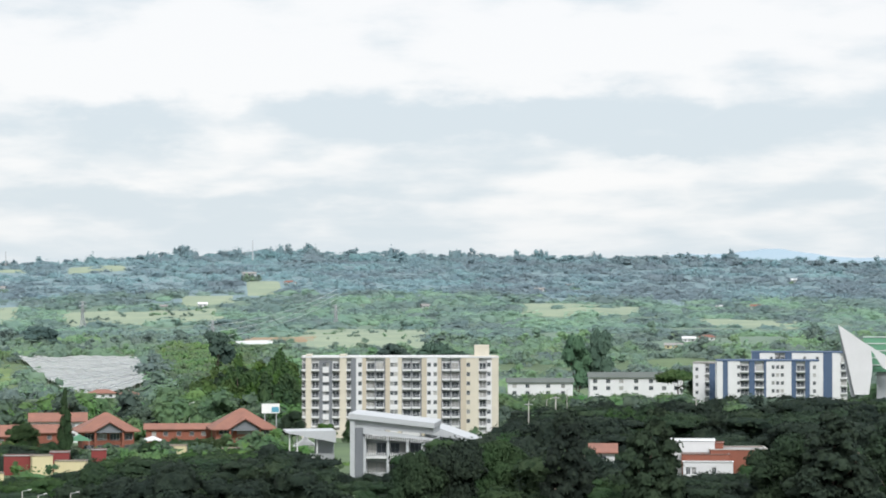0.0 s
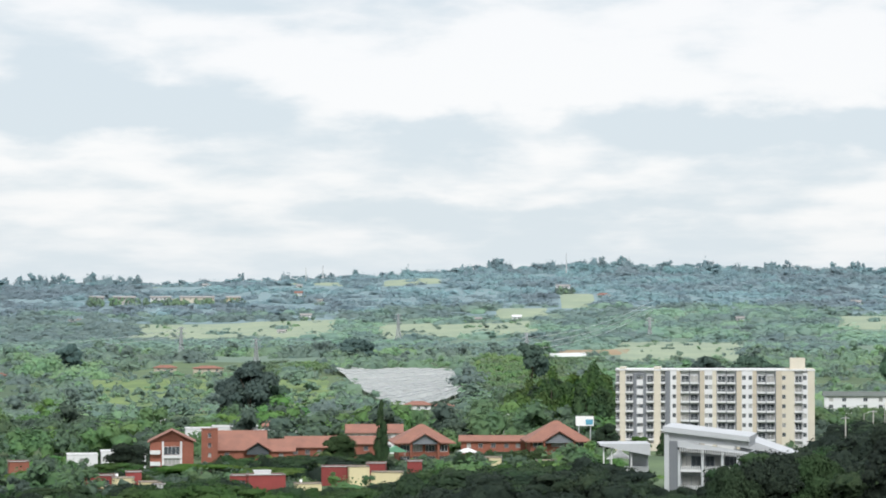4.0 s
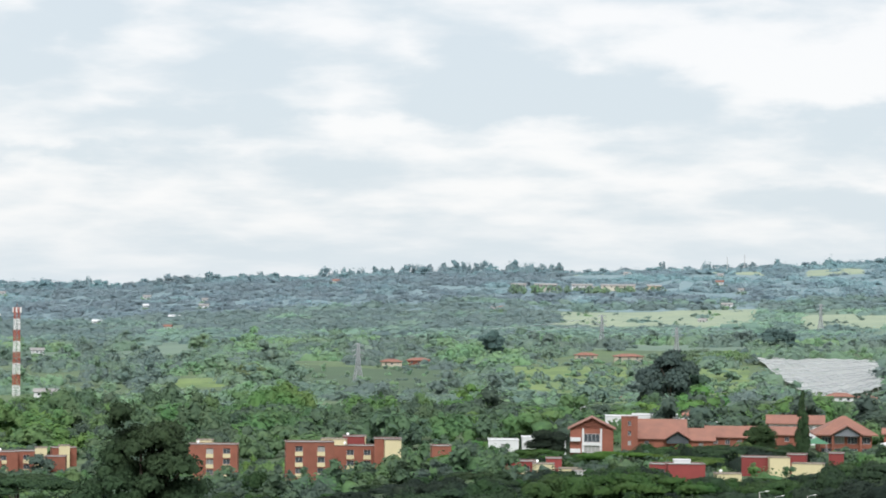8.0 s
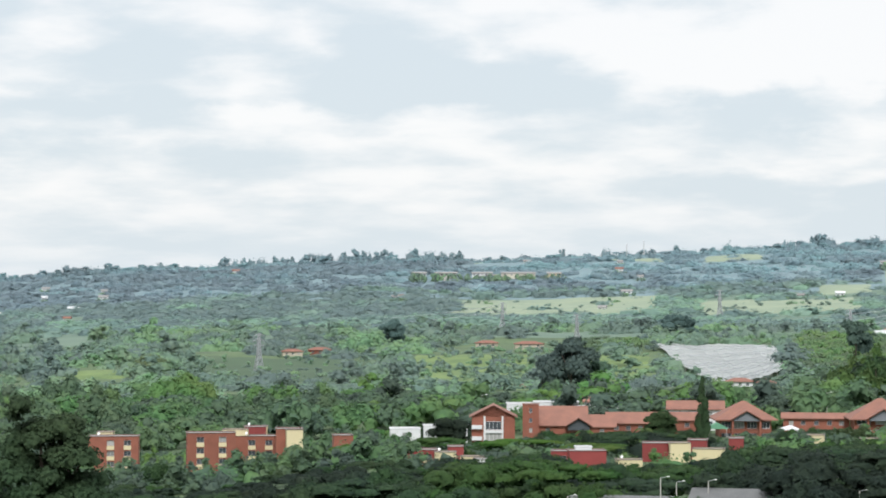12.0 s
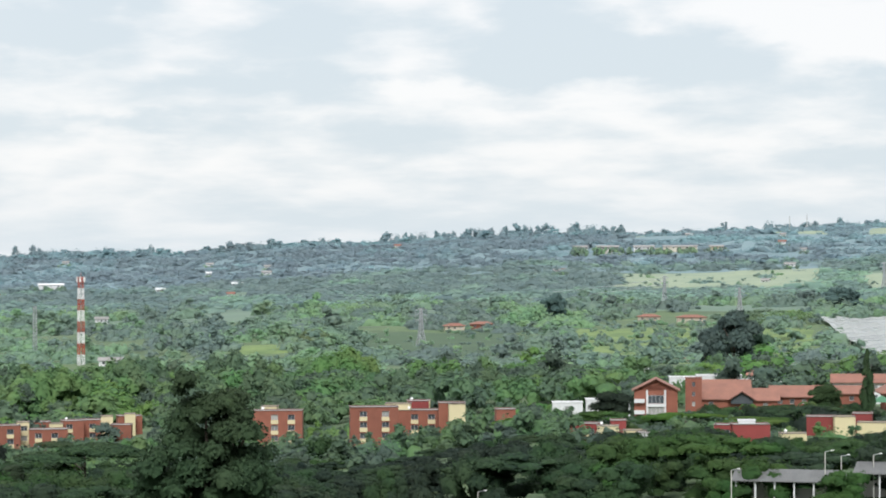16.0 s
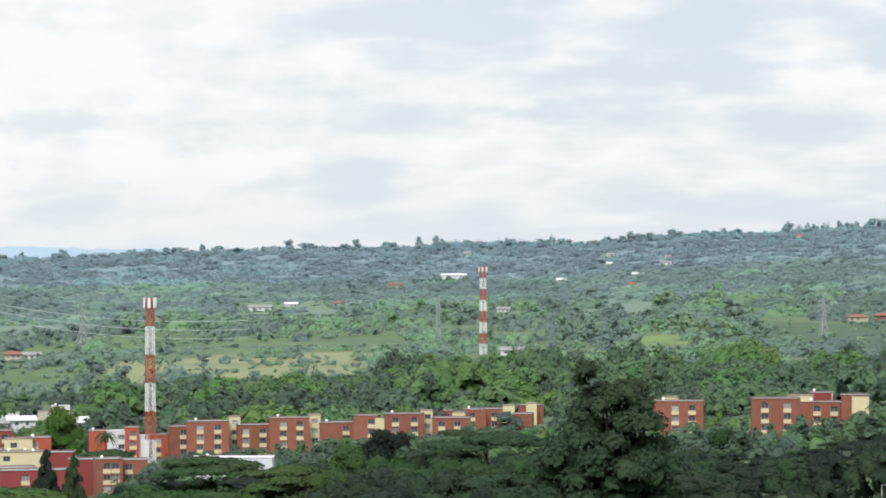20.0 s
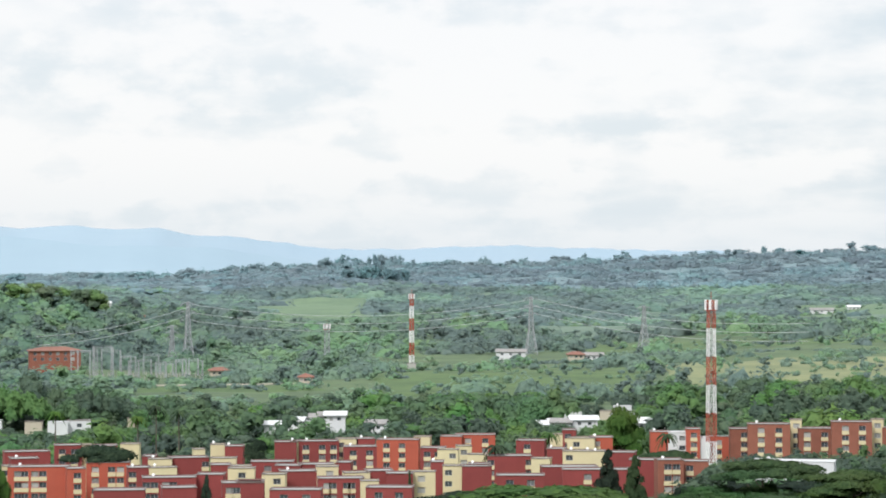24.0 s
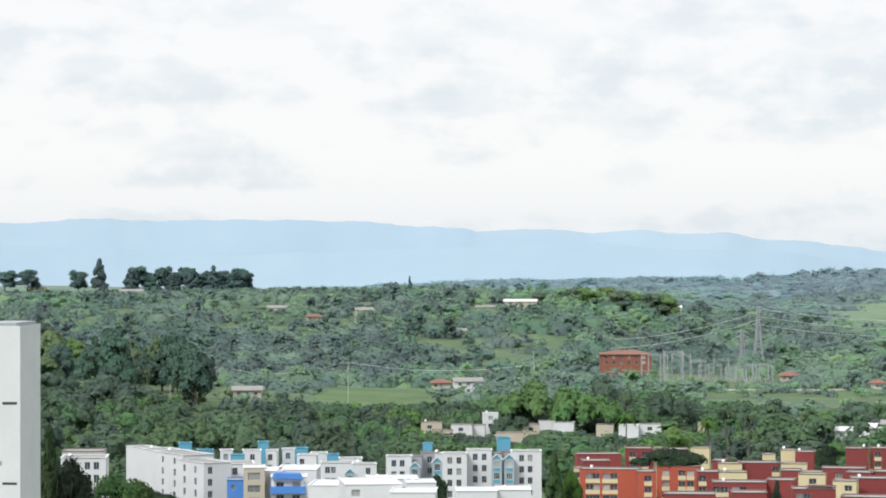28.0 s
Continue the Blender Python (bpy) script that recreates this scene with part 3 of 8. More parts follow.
def crown_shape(kind, seed, k, n, card, core=0.84):
    """One crown, unit size: uneven clumps, wrapped and fringed by leaf tufts. Vertices, triangles and the way each leaf faces."""
    g = np.random.default_rng(seed)
    c, rad, sq = lobes(kind, g, k)
    v0, f0 = BALLS[2 if n >= 400 else 1]
    mid = c.mean(0) * (1, 1, 0.55)
    vs, fs, ns = [], [], []
    for i in range(len(c)):
        q = np.array([noise.noise(Vector(p) * 1.9 + Vector((seed * 3.1, i * 7.7, 0))) for p in v0])
        v = c[i] + (v0 + g.normal(0, 0.06, v0.shape)) * (rad[i] * core * (1 + 0.4 * q))[:, None] * sq
        vs.append(v)
        fs.append(f0 + i * len(v0))
        ns.append(v0 * 0.6 + (v - mid) * 0.9)
    if n:
        which = g.choice(len(c), n, p=rad ** 2 / (rad ** 2).sum())
        d = g.normal(size=(n, 3))
        d[:, 2] = np.where(d[:, 2] < -0.35, -d[:, 2], d[:, 2])
        d /= np.linalg.norm(d, axis=1)[:, None]
        pos = c[which] + d * rad[which][:, None] * sq * g.uniform(0.84, 1.2, n)[:, None]
        nor = d * 0.8 + g.normal(0, 0.5, (n, 3))
        nor[:, 2] = np.abs(nor[:, 2]) + 0.15                 # leaves lie face up
        nor /= np.linalg.norm(nor, axis=1)[:, None]
        s = np.cross(nor, g.normal(size=(n, 3)))
        s /= np.linalg.norm(s, axis=1)[:, None]
        u = np.cross(nor, s)
        size = card * g.uniform(0.5, 1.45, (n, 1))
        long = 1.9 if kind == "bamboo" else 1.15
        q = np.stack([pos + s * size * long, pos - s * size * 0.5 + u * size * 0.75, pos - s * size * 0.5 - u * size * 0.75], 1)
        base = sum(len(v) for v in vs)
        vs.append(q.reshape(-1, 3))
        fs.append(np.arange(n * 3).reshape(n, 3) + base)
        ns.append(np.repeat(d * 0.6 + (pos - mid) * 0.9 + g.normal(0, 0.16, (n, 3)), 3, 0))
    nn = np.concatenate(ns)
    return np.concatenate(vs), np.concatenate(fs), nn / (np.linalg.norm(nn, axis=1)[:, None] + 1e-6)


def tri_mesh(name, v, f, puff, mat, tint=None):
    """One mesh from vertices, triangles and the way each leaf faces."""
    n = len(f)
    me = bpy.data.meshes.new(name)
    me.vertices.add(len(v))
    me.vertices.foreach_set("co", v.reshape(-1).astype(np.float32))
    me.loops.add(n * 3)
    me.loops.foreach_set("vertex_index", f.reshape(-1).astype(np.int32))
    me.polygons.add(n)
    me.polygons.foreach_set("loop_start", np.arange(0, n * 3, 3, dtype=np.int32))
    me.polygons.foreach_set("loop_total", np.full(n, 3, dtype=np.int32))
    if tint is not None:
        at = me.attributes.new("tint", "FLOAT", "FACE")
        at.data.foreach_set("value", tint.astype(np.float32))
    at = me.attributes.new("facing", "FLOAT_VECTOR", "POINT")
    at.data.foreach_set("vector", puff.reshape(-1).astype(np.float32))
    me.materials.append(mat)
    me.update(calc_edges=True)
    return me


def wood(name, places, kinds, k, n, card, mat, label, variants=5, sink=0.0, core=0.84):
    """Many plants in one mesh of kind stuff. places: rows of x, y, z, height, width, tint. k: clumps in a crown, n: leaf tufts."""
    temps = [crown_shape(kinds[i % len(kinds)], 100 + i, k, n, card, core) for i in range(variants * len(kinds))]
    vs, fs, ts, ns, base = [], [], [], [], 0
    for x, y, z, h, w, t in places:
        v, f, p = temps[int(rng.integers(len(temps)))]
        a = rng.uniform(0, 6.28)
        turn = np.array(((math.cos(a), math.sin(a), 0), (-math.sin(a), math.cos(a), 0), (0, 0, 1)))
        vs.append((v - (0, 0, sink)) @ turn * (w, w, h) + (x, y, z))
        ns.append(p @ turn)
        fs.append(f + base)
        ts.append(np.full(len(f), t))
        base += len(v)
    me = tri_mesh(name, np.concatenate(vs), np.concatenate(fs), np.concatenate(ns), mat, np.concatenate(ts))
    return tagged(new(name, me), label, "trees", kind="stuff")


LOWEST = ((-62, -5.4), (-50, -5.45), (-40, -5.6), (-30, -5.65), (-20, -5.5), (-14, -5.35), (-10.7, -5.3), (-9.7, -4.9), (-4, -4.9), (12, -4.65))   # nothing lower comes into view
CLEAR = []          # (az0, az1, r0, r1) kept free of woods


# dark and bright woods, with cloud shadow and sun patches put into the tint
TONE_ZONES = [(-5.2, -3.0, 2420, 2600, -0.35), (-2.6, 0.2, 2300, 2480, 0.3), (-12.5, -10.5, 2500, 2620, -0.4), (2.0, 4.5, 2100, 2300, 0.35), (-30, -27.5, 2250, 2500, -0.35), (-24.5, -22.8, 1850, 2100, -0.3), (-18.5, -17, 1650, 1850, -0.35), (-27, -13.3, 2150, 2950, -0.45), (-45, -27, 1950, 3140, -0.3), (-12, 0.5, 2480, 3140, 0.1), (0.5, 12, 2480, 3140, -0.25), (-7.3, -5.9, 2420, 2620, -0.5), (-10, -8.6, 2420, 2620, -0.35), (-8.7, -7.0, 2300, 2400, 0.5), (-21.0, -19.6, 1750, 1960, 0.6),
          (-16.2, -14.6, 1580, 1760, 0.5), (-34.2, -31.7, 2250, 2600, 0.6), (-39.5, -34.0, 1480, 1800, -0.4), (-33, -28, 1500, 1800, 0.15), (-57, -51.6, 1240, 1520, -0.4), (-44.8, -42.9, 1650, 1950, -0.4),
          (-26, -22.5, 1450, 1800, -0.2), (5.5, 12, 1000, 1500, -0.3), (-27.5, -24, 1150, 1300, 0.35), (-50, -46.5, 1600, 1900, 0.35), (-24, -17, 1000, 1250, 0.1), (-62, -57, 1100, 1500, -0.3), (-0.5, 12, 400, 800, -0.32), (-16, -1.5, 400, 720, 0.08)]    # bearings, distances, lean to dark or light


def stand(az, r):
    """How far the trees at a place lean to dark or light."""
    p = polar(az, r)
    az, r = az + 0.5 * noise.noise(p / 90), r + 50 * noise.noise(p / 70 + Vector((5, 1, 3)))
    return sum(s for a0, a1, r0, r1, s in TONE_ZONES if a0 < az < a1 and r0 < r < r1)


def free(az, r):
    for a0, a1, r0, r1 in FIELDS:
        if a0 + 0.15 < az < a1 - 0.15 and r0 + 15 < r < r1 - 15:
            p = polar(az, r)
            if noise.noise(p / 75) + 0.5 * noise.noise(p / 28) < 0.5:       # only copses stand in a field
                return False
    for a0, a1, r0, r1 in CLEAR:
        if a0 < az < a1 and r0 < r < r1:
            return False
    return True


def scatter(az0, az1, r0, r1, spacing, density, h, w, seed, sparse=0.0, limit=None, grain=130, layered=0.0, depth=1.0):
    """Places for plants: a jittered grid in bearing and distance, thinned by patches of noise."""
    g = np.random.default_rng(seed)
    rows = []
    r = r0
    while r < r1:
        step = spacing * depth * (0.8 + 0.4 * g.random())
        da = math.degrees(spacing / r)
        az = az0 + g.random() * da
        while az < az1:
            a2, r2 = az + g.uniform(-0.5, 0.5) * da, r + g.uniform(-0.5, 0.5) * spacing * depth
            p = polar(a2, r2)
            patch = 0.5 + 0.9 * noise.noise(p / grain + Vector((seed, 0, 0))) + 0.4 * noise.noise(p / 40)
            if patch < density and free(a2, r2) and g.random() > sparse:
                s = g.choice((0.55, 0.75, 0.9, 1.0, 1.15, 1.5))
                t = min(max(0.45 + 1.1 * noise.noise(p / (grain * 0.45) + Vector((0, seed, 4))) + g.normal(0, 0.2) + stand(a2, r2), 0), 1)
                hh = h * s
                for a0, a1, f0, f1, cap in SIGHTS:
                    if a0 < a2 < a1 and f0 < r2 < f1:
                        hh = min(hh, EYE + r2 * math.tan(radians(cap)) - ground(a2, r2))
                if hh < 1.2:
                    az += da
                    continue
                s = min(s, max(1.6 * hh / h, 0.3))
                if limit:                                   # a canopy that the houses behind it overlook
                    cap = spline(a2, limit) - 0.06 * g.random() - layered * (1.0 if a2 < -14 else 0.2) * max(705 - r2, 0) / 280
                    hh = min(hh, EYE + r2 * math.tan(radians(cap)) - ground(a2, r2))
                    seen = math.degrees(math.atan2(ground(a2, r2) + hh - EYE, r2)) > spline(a2, LOWEST) - 0.25
                    if hh < 1.6 or not seen:
                        az += da
                        continue
                    s = max(hh / h, 0.45)
                rows.append((p.x, p.y, ground(a2, r2) - 0.5, hh, w * s * g.uniform(0.85, 1.2), t))
            az += da
        r += step
    return rows

# ---- building pieces ----
MESHES = {}


def shared(key, make, *mats):
    """A mesh made once and used by all alike pieces."""
    if key not in MESHES:
        bm = bmesh.new()
        make(bm)
        MESHES[key] = mesh_of(key[0], bm, *mats)
    return MESHES[key]


def pierced(bm, origin, way, width, height, holes, depth=0.25):
    """An upright wall from origin along way, with the holes (x0, x1, z0, z1) cut through and their reveals."""
    way = Vector(way).normalized()
    inward = Vector((-way.y, way.x, 0))
    o = Vector(origin)

    def at(x, z, d=0.0):
        return bm.verts.new(o + way * x + Vector((0, 0, z)) + inward * d)

    holes = [(max(a, 0.05), min(b, width - 0.05), max(c, 0.02), min(e, height - 0.05)) for a, b, c, e in holes]
    holes = [h for h in holes if h[1] - h[0] > 0.1 and h[3] - h[2] > 0.1]
    xs = sorted({0.0, width, *(h[0] for h in holes), *(h[1] for h in holes)})
    zs = sorted({0.0, height, *(h[2] for h in holes), *(h[3] for h in holes)})
    for x0, x1 in zip(xs, xs[1:]):
        z = None
        for z0, z1 in zip(zs, zs[1:]):
            cx, cz = (x0 + x1) / 2, (z0 + z1) / 2
            solid = not any(h[0] < cx < h[1] and h[2] < cz < h[3] for h in holes)
            if solid and z is None:
                z = z0
            if z is not None and (not solid or z1 == zs[-1]):
                top = z1 if solid else z0
                bm.faces.new((at(x0, z), at(x1, z), at(x1, top), at(x0, top)))
                z = None
    for a, b, c, e in holes:
        for p, q in (((a, c), (b, c)), ((b, c), (b, e)), ((b, e), (a, e)), ((a, e), (a, c))):
            bm.faces.new((at(*p), at(*p, depth), at(*q, depth), at(*q)))


def flat_ring(bm, x0, x1, y0, y1, t, z0, z1):
    """A rectangular frame lying flat, t wide, from z0 to z1."""
    rows = [[bm.verts.new((x, y, z)) for x, y in ((x0 + i, y0 + i), (x1 - i, y0 + i), (x1 - i, y1 - i), (x0 + i, y1 - i))] for i, z in ((0, z0), (0, z1), (t, z1), (t, z0))]
    for a, b in zip(rows, rows[1:] + rows[:1]):
        for k in range(4):
            bm.faces.new((a[k], a[(k + 1) % 4], b[(k + 1) % 4], b[k]))


def window_mesh(w, h, bars=1, frame_mat=None):
    """A window's frame with its bars."""
    def make(bm):
        t = 0.07
        box(bm, -w / 2, w / 2, -0.03, 0.05, 0, t)
        box(bm, -w / 2, w / 2, -0.03, 0.05, h - t, h)
        box(bm, -w / 2, -w / 2 + t, -0.03, 0.05, t, h - t)
        box(bm, w / 2 - t, w / 2, -0.03, 0.05, t, h - t)
        for i in range(bars):
            x = -w / 2 + w * (i + 1) / (bars + 1)
            box(bm, x - t / 2, x + t / 2, -0.02, 0.04, t, h - t)
    m = frame_mat or STEEL
    return shared(("window", round(w, 2), round(h, 2), bars, m.name), make, m)


def pane_mesh(w, h):
    return shared(("pane", round(w, 2), round(h, 2)), lambda bm: box(bm, -w / 2 + 0.05, w / 2 - 0.05, 0.05, 0.08, 0.05, h - 0.05), GLASS)


def put_window(parent, m, w, h, bars=1, frame_mat=None):
    ob = part("window", window_mesh(w, h, bars, frame_mat), None, parent, at=m)
    part("pane", pane_mesh(w, h), None, ob)
    return ob


def keep_clear(az, r, w, d, wall_top=None):
    a = math.degrees((w / 2 + 2.5) / r)
    CLEAR.append((az - a, az + a, r - (3 if r < 1000 else 25), r + d + 3))
    if r > 800:
        SIGHTS.append((az - a, az + a, r - 300, r, math.degrees(math.atan2(max(ground(az, r) + 1.2, (wall_top or 0) - 2.2) - EYE, r))))


def slab_mesh(name, x0, x1, y0, y1, z0, z1, mat):
    bm = bmesh.new()
    box(bm, x0, x1, y0, y1, z0, z1)
    return mesh_of(name, bm, mat)


def dish(parent, x, y, z, turn=0):
    """A small white satellite dish on a stub."""
    def make(bm):
        bmesh.ops.create_cone(bm, cap_ends=True, segments=10, radius1=0.36, radius2=0.12, depth=0.14,
                              matrix=pose(0, 0, 0.6, 60, 0, 0))
        beam(bm, (0, 0.15, 0), (0, 0.15, 0.7), 0.08)
    part("satellite_dish", shared(("dish",), make, MAST_WHITE), None, parent, "white satellite dish", pose(x, y, z, 0, 0, turn))


def stack_holes(w, h, cols, win, storeys, first=1.05, step=2.6):
    """Holes of the windows of a wall, storey by storey from the top. cols: places across, 0 to 1."""
    ww, wh = win
    holes = []
    for k in range(storeys):
        z1 = h - first - k * step + 0.05
        if z1 - wh < 0.3:
            break
        for c in cols:
            holes.append((c * w - ww / 2, c * w + ww / 2, z1 - wh, z1))
    return holes


def flat_block(name, az, r, w, top, wall, storeys=3, d=8.0, turn=0.0, cols=(), side=(), win=(1.5, 1.25), spandrel=None,
               label="", category="building", group="", roof=None, dishes=0, first=1.05, deep=0.3, trim=None, frame_mat=None, parapet=0.1):
    """A flat-roofed block: pierced walls, windows with panes, spandrel panels, a roof slab behind a parapet."""
    h = storeys * 2.6 + 1.0
    low = min(ground(az, r), ground(az, r + d)) - 0.6
    h = max(h, top - low)
    keep_clear(az, r, w, d, top)
    ob = thing(name, az, r, top - h, turn, label, category, group)
    bm = bmesh.new()
    front = stack_holes(w, h, cols, win, storeys, first)
    sides = stack_holes(d, h, side, win, storeys, first)
    pierced(bm, (-w / 2, 0, 0), (1, 0, 0), w, h, front, deep)
    pierced(bm, (w / 2, 0, 0), (0, 1, 0), d, h, sides, deep)
    pierced(bm, (w / 2, d, 0), (-1, 0, 0), w, h, [], deep)
    pierced(bm, (-w / 2, d, 0), (0, -1, 0), d, h, sides, deep)
    bmesh.ops.remove_doubles(bm, verts=bm.verts[:], dist=0.002)
    part("wall", bm, wall, ob)
    part("inner_wall", slab_mesh("inner_wall", -w / 2 + 0.3, w / 2 - 0.3, deep + 0.12, d - deep - 0.12, 0.0, h - 0.75, wall), None, ob)
    bm = bmesh.new()
    flat_ring(bm, -w / 2 + 0.001, w / 2 - 0.001, 0.001, d - 0.001, 0.2, h - 0.3, h + 0.004)
    part("parapet", bm, wall, ob)
    part("roof", slab_mesh("roof", -w / 2 + 0.2, w / 2 - 0.2, 0.2, d - 0.2, h - 0.74, h - parapet, roof or ROOF_GREY), None, ob)
    cap = bmesh.new()
    flat_ring(cap, -w / 2 - 0.15, w / 2 + 0.15, -0.15, d + 0.15, 0.4, h + 0.006, h + 0.1)
    part("parapet_cap", cap, trim or PARAPET, ob)
    ww, wh = win
    for a, b, c, e in front:
        put_window(ob, pose((a + b) / 2 - w / 2, deep - 0.1, c), ww, wh, 1, frame_mat)
        if spandrel:
            part("spandrel_panel", shared(("spandrel_panel", ww, spandrel.name), lambda bm: box(bm, -ww / 2 - 0.08, ww / 2 + 0.08, -0.08, 0.1, -1.02, -0.05), spandrel), None, ob, at=pose((a + b) / 2 - w / 2, 0, c))
    for a, b, c, e in sides:
        put_window(ob, pose(w / 2 - deep + 0.1, (a + b) / 2, c, 0, 0, 90), ww, wh, 1, frame_mat)
        put_window(ob, pose(-w / 2 + deep - 0.1, d - (a + b) / 2, c, 0, 0, -90), ww, wh, 1, frame_mat)
    for i in range(dishes):
        dish(ob, (-0.3 + 0.5 * i) * w, 0.7 + 0.4 * i, h + 0.1, 20 * i - 15)
    return ob


def hip_roof(bm, x0, x1, y0, y1, z, rise, over=0.8, ridge_frac=0.4, thick=0.25):
    """A hipped roof with eaves; ridge_frac: the ridge's share of the length."""
    x0, x1, y0, y1 = x0 - over, x1 + over, y0 - over, y1 + over
    cx, cy = (x0 + x1) / 2, (y0 + y1) / 2
    long_x = (x1 - x0) >= (y1 - y0)
    rl = ridge_frac * ((x1 - x0) if long_x else (y1 - y0)) / 2
    a, b = ((cx - rl, cy), (cx + rl, cy)) if long_x else ((cx, cy - rl), (cx, cy + rl))
    for dz, flip in ((0.0, False), (-thick, True)):
        e = [bm.verts.new((x, y, z + dz)) for x, y in ((x0, y0), (x1, y0), (x1, y1), (x0, y1))]
        p, q = bm.verts.new((*a, z + rise + dz)), bm.verts.new((*b, z + rise + dz))
        fs = [(e[0], e[1], q, p), (e[1], e[2], q), (e[2], e[3], p, q), (e[3], e[0], p)] if long_x else [(e[0], e[1], p), (e[1], e[2], q, p), (e[2], e[3], q), (e[3], e[0], p, q)]
        for f in fs:
            bm.faces.new(f[::-1] if flip else f)
        if not flip:
            rim = e
        else:
            for i in range(4):
                bm.faces.new((e[i], e[(i + 1) % 4], rim[(i + 1) % 4], rim[i]))


def gable_roof(bm, x0, x1, y0, y1, z, rise, over=0.7, thick=0.22, along_x=True):
    """A gabled roof; along_x: the ridge runs across the view."""
    x0, x1, y0, y1 = x0 - over, x1 + over, y0 - over, y1 + over
    if along_x:
        prof = lambda s: [(s, y0, z), (s, (y0 + y1) / 2, z + rise), (s, y1, z), (s, y1, z - thick), (s, (y0 + y1) / 2, z + rise - thick), (s, y0, z - thick)]
        ends = (x0, x1)
    else:
        prof = lambda s: [(x0, s, z), ((x0 + x1) / 2, s, z + rise), (x1, s, z), (x1, s, z - thick), ((x0 + x1) / 2, s, z + rise - thick), (x0, s, z - thick)]
        ends = (y0, y1)
    a, b = [[bm.verts.new(p) for p in prof(s)] for s in ends]
    for i in range(6):
        j = (i + 1) % 6
        bm.faces.new((a[i], a[j], b[j], b[i]))
    for v in (a, b):
        bm.faces.new((v[0], v[1], v[4], v[5]))
        bm.faces.new((v[1], v[2], v[3], v[4]))


def house(az, r, w, top, wall, roofmat, label, d=8.0, storeys=1, turn=0.0, cols=(0.25, 0.75), kind="hip", rise=2.0, group="", win=(1.2, 1.2), name="house", up=None):
    """A small house: walls with windows and a door, and a pitched roof with eaves. top: the ridge's height."""
    low = min(ground(az, r), ground(az, r + d)) - 0.5
    h = max(storeys * 2.7, top - rise - low)
    keep_clear(az, r, w, d, top - rise)
    if name == "house" and (r > 1030 or (r > 1000 and az < -20)):
        YARDS.append((az, r, w, top - rise))
    ob = thing(name, az, r, top - rise - h, turn, label, "house", group)
    bm = bmesh.new()
    holes = stack_holes(w, h, cols, win, storeys, 0.75, 2.7)
    pierced(bm, (-w / 2, 0, 0), (1, 0, 0), w, h, holes, 0.2)
    pierced(bm, (w / 2, 0, 0), (0, 1, 0), d, h, [], 0.2)
    pierced(bm, (w / 2, d, 0), (-1, 0, 0), w, h, [], 0.2)
    pierced(bm, (-w / 2, d, 0), (0, -1, 0), d, h, [], 0.2)
    bmesh.ops.remove_doubles(bm, verts=bm.verts[:], dist=0.002)
    part("wall", bm, wall, ob)
    part("inner_wall", slab_mesh("inner_wall", -w / 2 + 0.3, w / 2 - 0.3, 0.32, d - 0.3, 0.0, h - 0.05, wall), None, ob)
    rb = bmesh.new()
    if kind == "hip":
        hip_roof(rb, -w / 2, w / 2, 0, d, h + 0.004, rise)
    elif kind == "gable":
        gable_roof(rb, -w / 2, w / 2, 0, d, h + 0.004, rise)
    else:
        gable_roof(rb, -w / 2, w / 2, 0, d, h + 0.004, rise, along_x=False)
    part("roof", rb, roofmat, ob)
    if kind != "hip":
        if kind == "gable":
            ends = [[(s, 0, h), (s, d, h), (s, d / 2, h + rise - 0.25)] for s in (-w / 2 + 0.02, w / 2 - 0.02)]
        else:
            ends = [[(-w / 2, s, h), (w / 2, s, h), (0, s, h + rise - 0.25)] for s in (0.02, d - 0.02)]
        for tri in ends:
            gb = bmesh.new()
            gb.faces.new([gb.verts.new(p) for p in tri])
            bmesh.ops.solidify(gb, geom=gb.faces[:], thickness=0.15)
            part("gable", gb, wall, ob)
    for a, b, c, e in holes:
        put_window(ob, pose((a + b) / 2 - w / 2, 0.12, c), *win)
    return ob


# ---- masts and pylons ----
def lattice(bm, z0, z1, w0, w1, bar, n, legs=4):
    """A lattice shaft with crossed bracing."""
    ang = [math.pi / 4 + i * 2 * math.pi / legs for i in range(legs)]
    k = 0.7071

    def pt(i, f):
        w = (w0 + (w1 - w0) * f) * k
        return Vector((w * math.cos(ang[i % legs]), w * math.sin(ang[i % legs]), z0 + (z1 - z0) * f))
    for i in range(legs):
        beam(bm, pt(i, 0), pt(i, 1), bar * 1.5)
        for j in range(n):
            a, b = j / n, (j + 1) / n
            beam(bm, pt(i, a), pt(i + 1, b), bar)
            beam(bm, pt(i + 1, a), pt(i, b), bar)
            beam(bm, pt(i, b), pt(i + 1, b), bar)


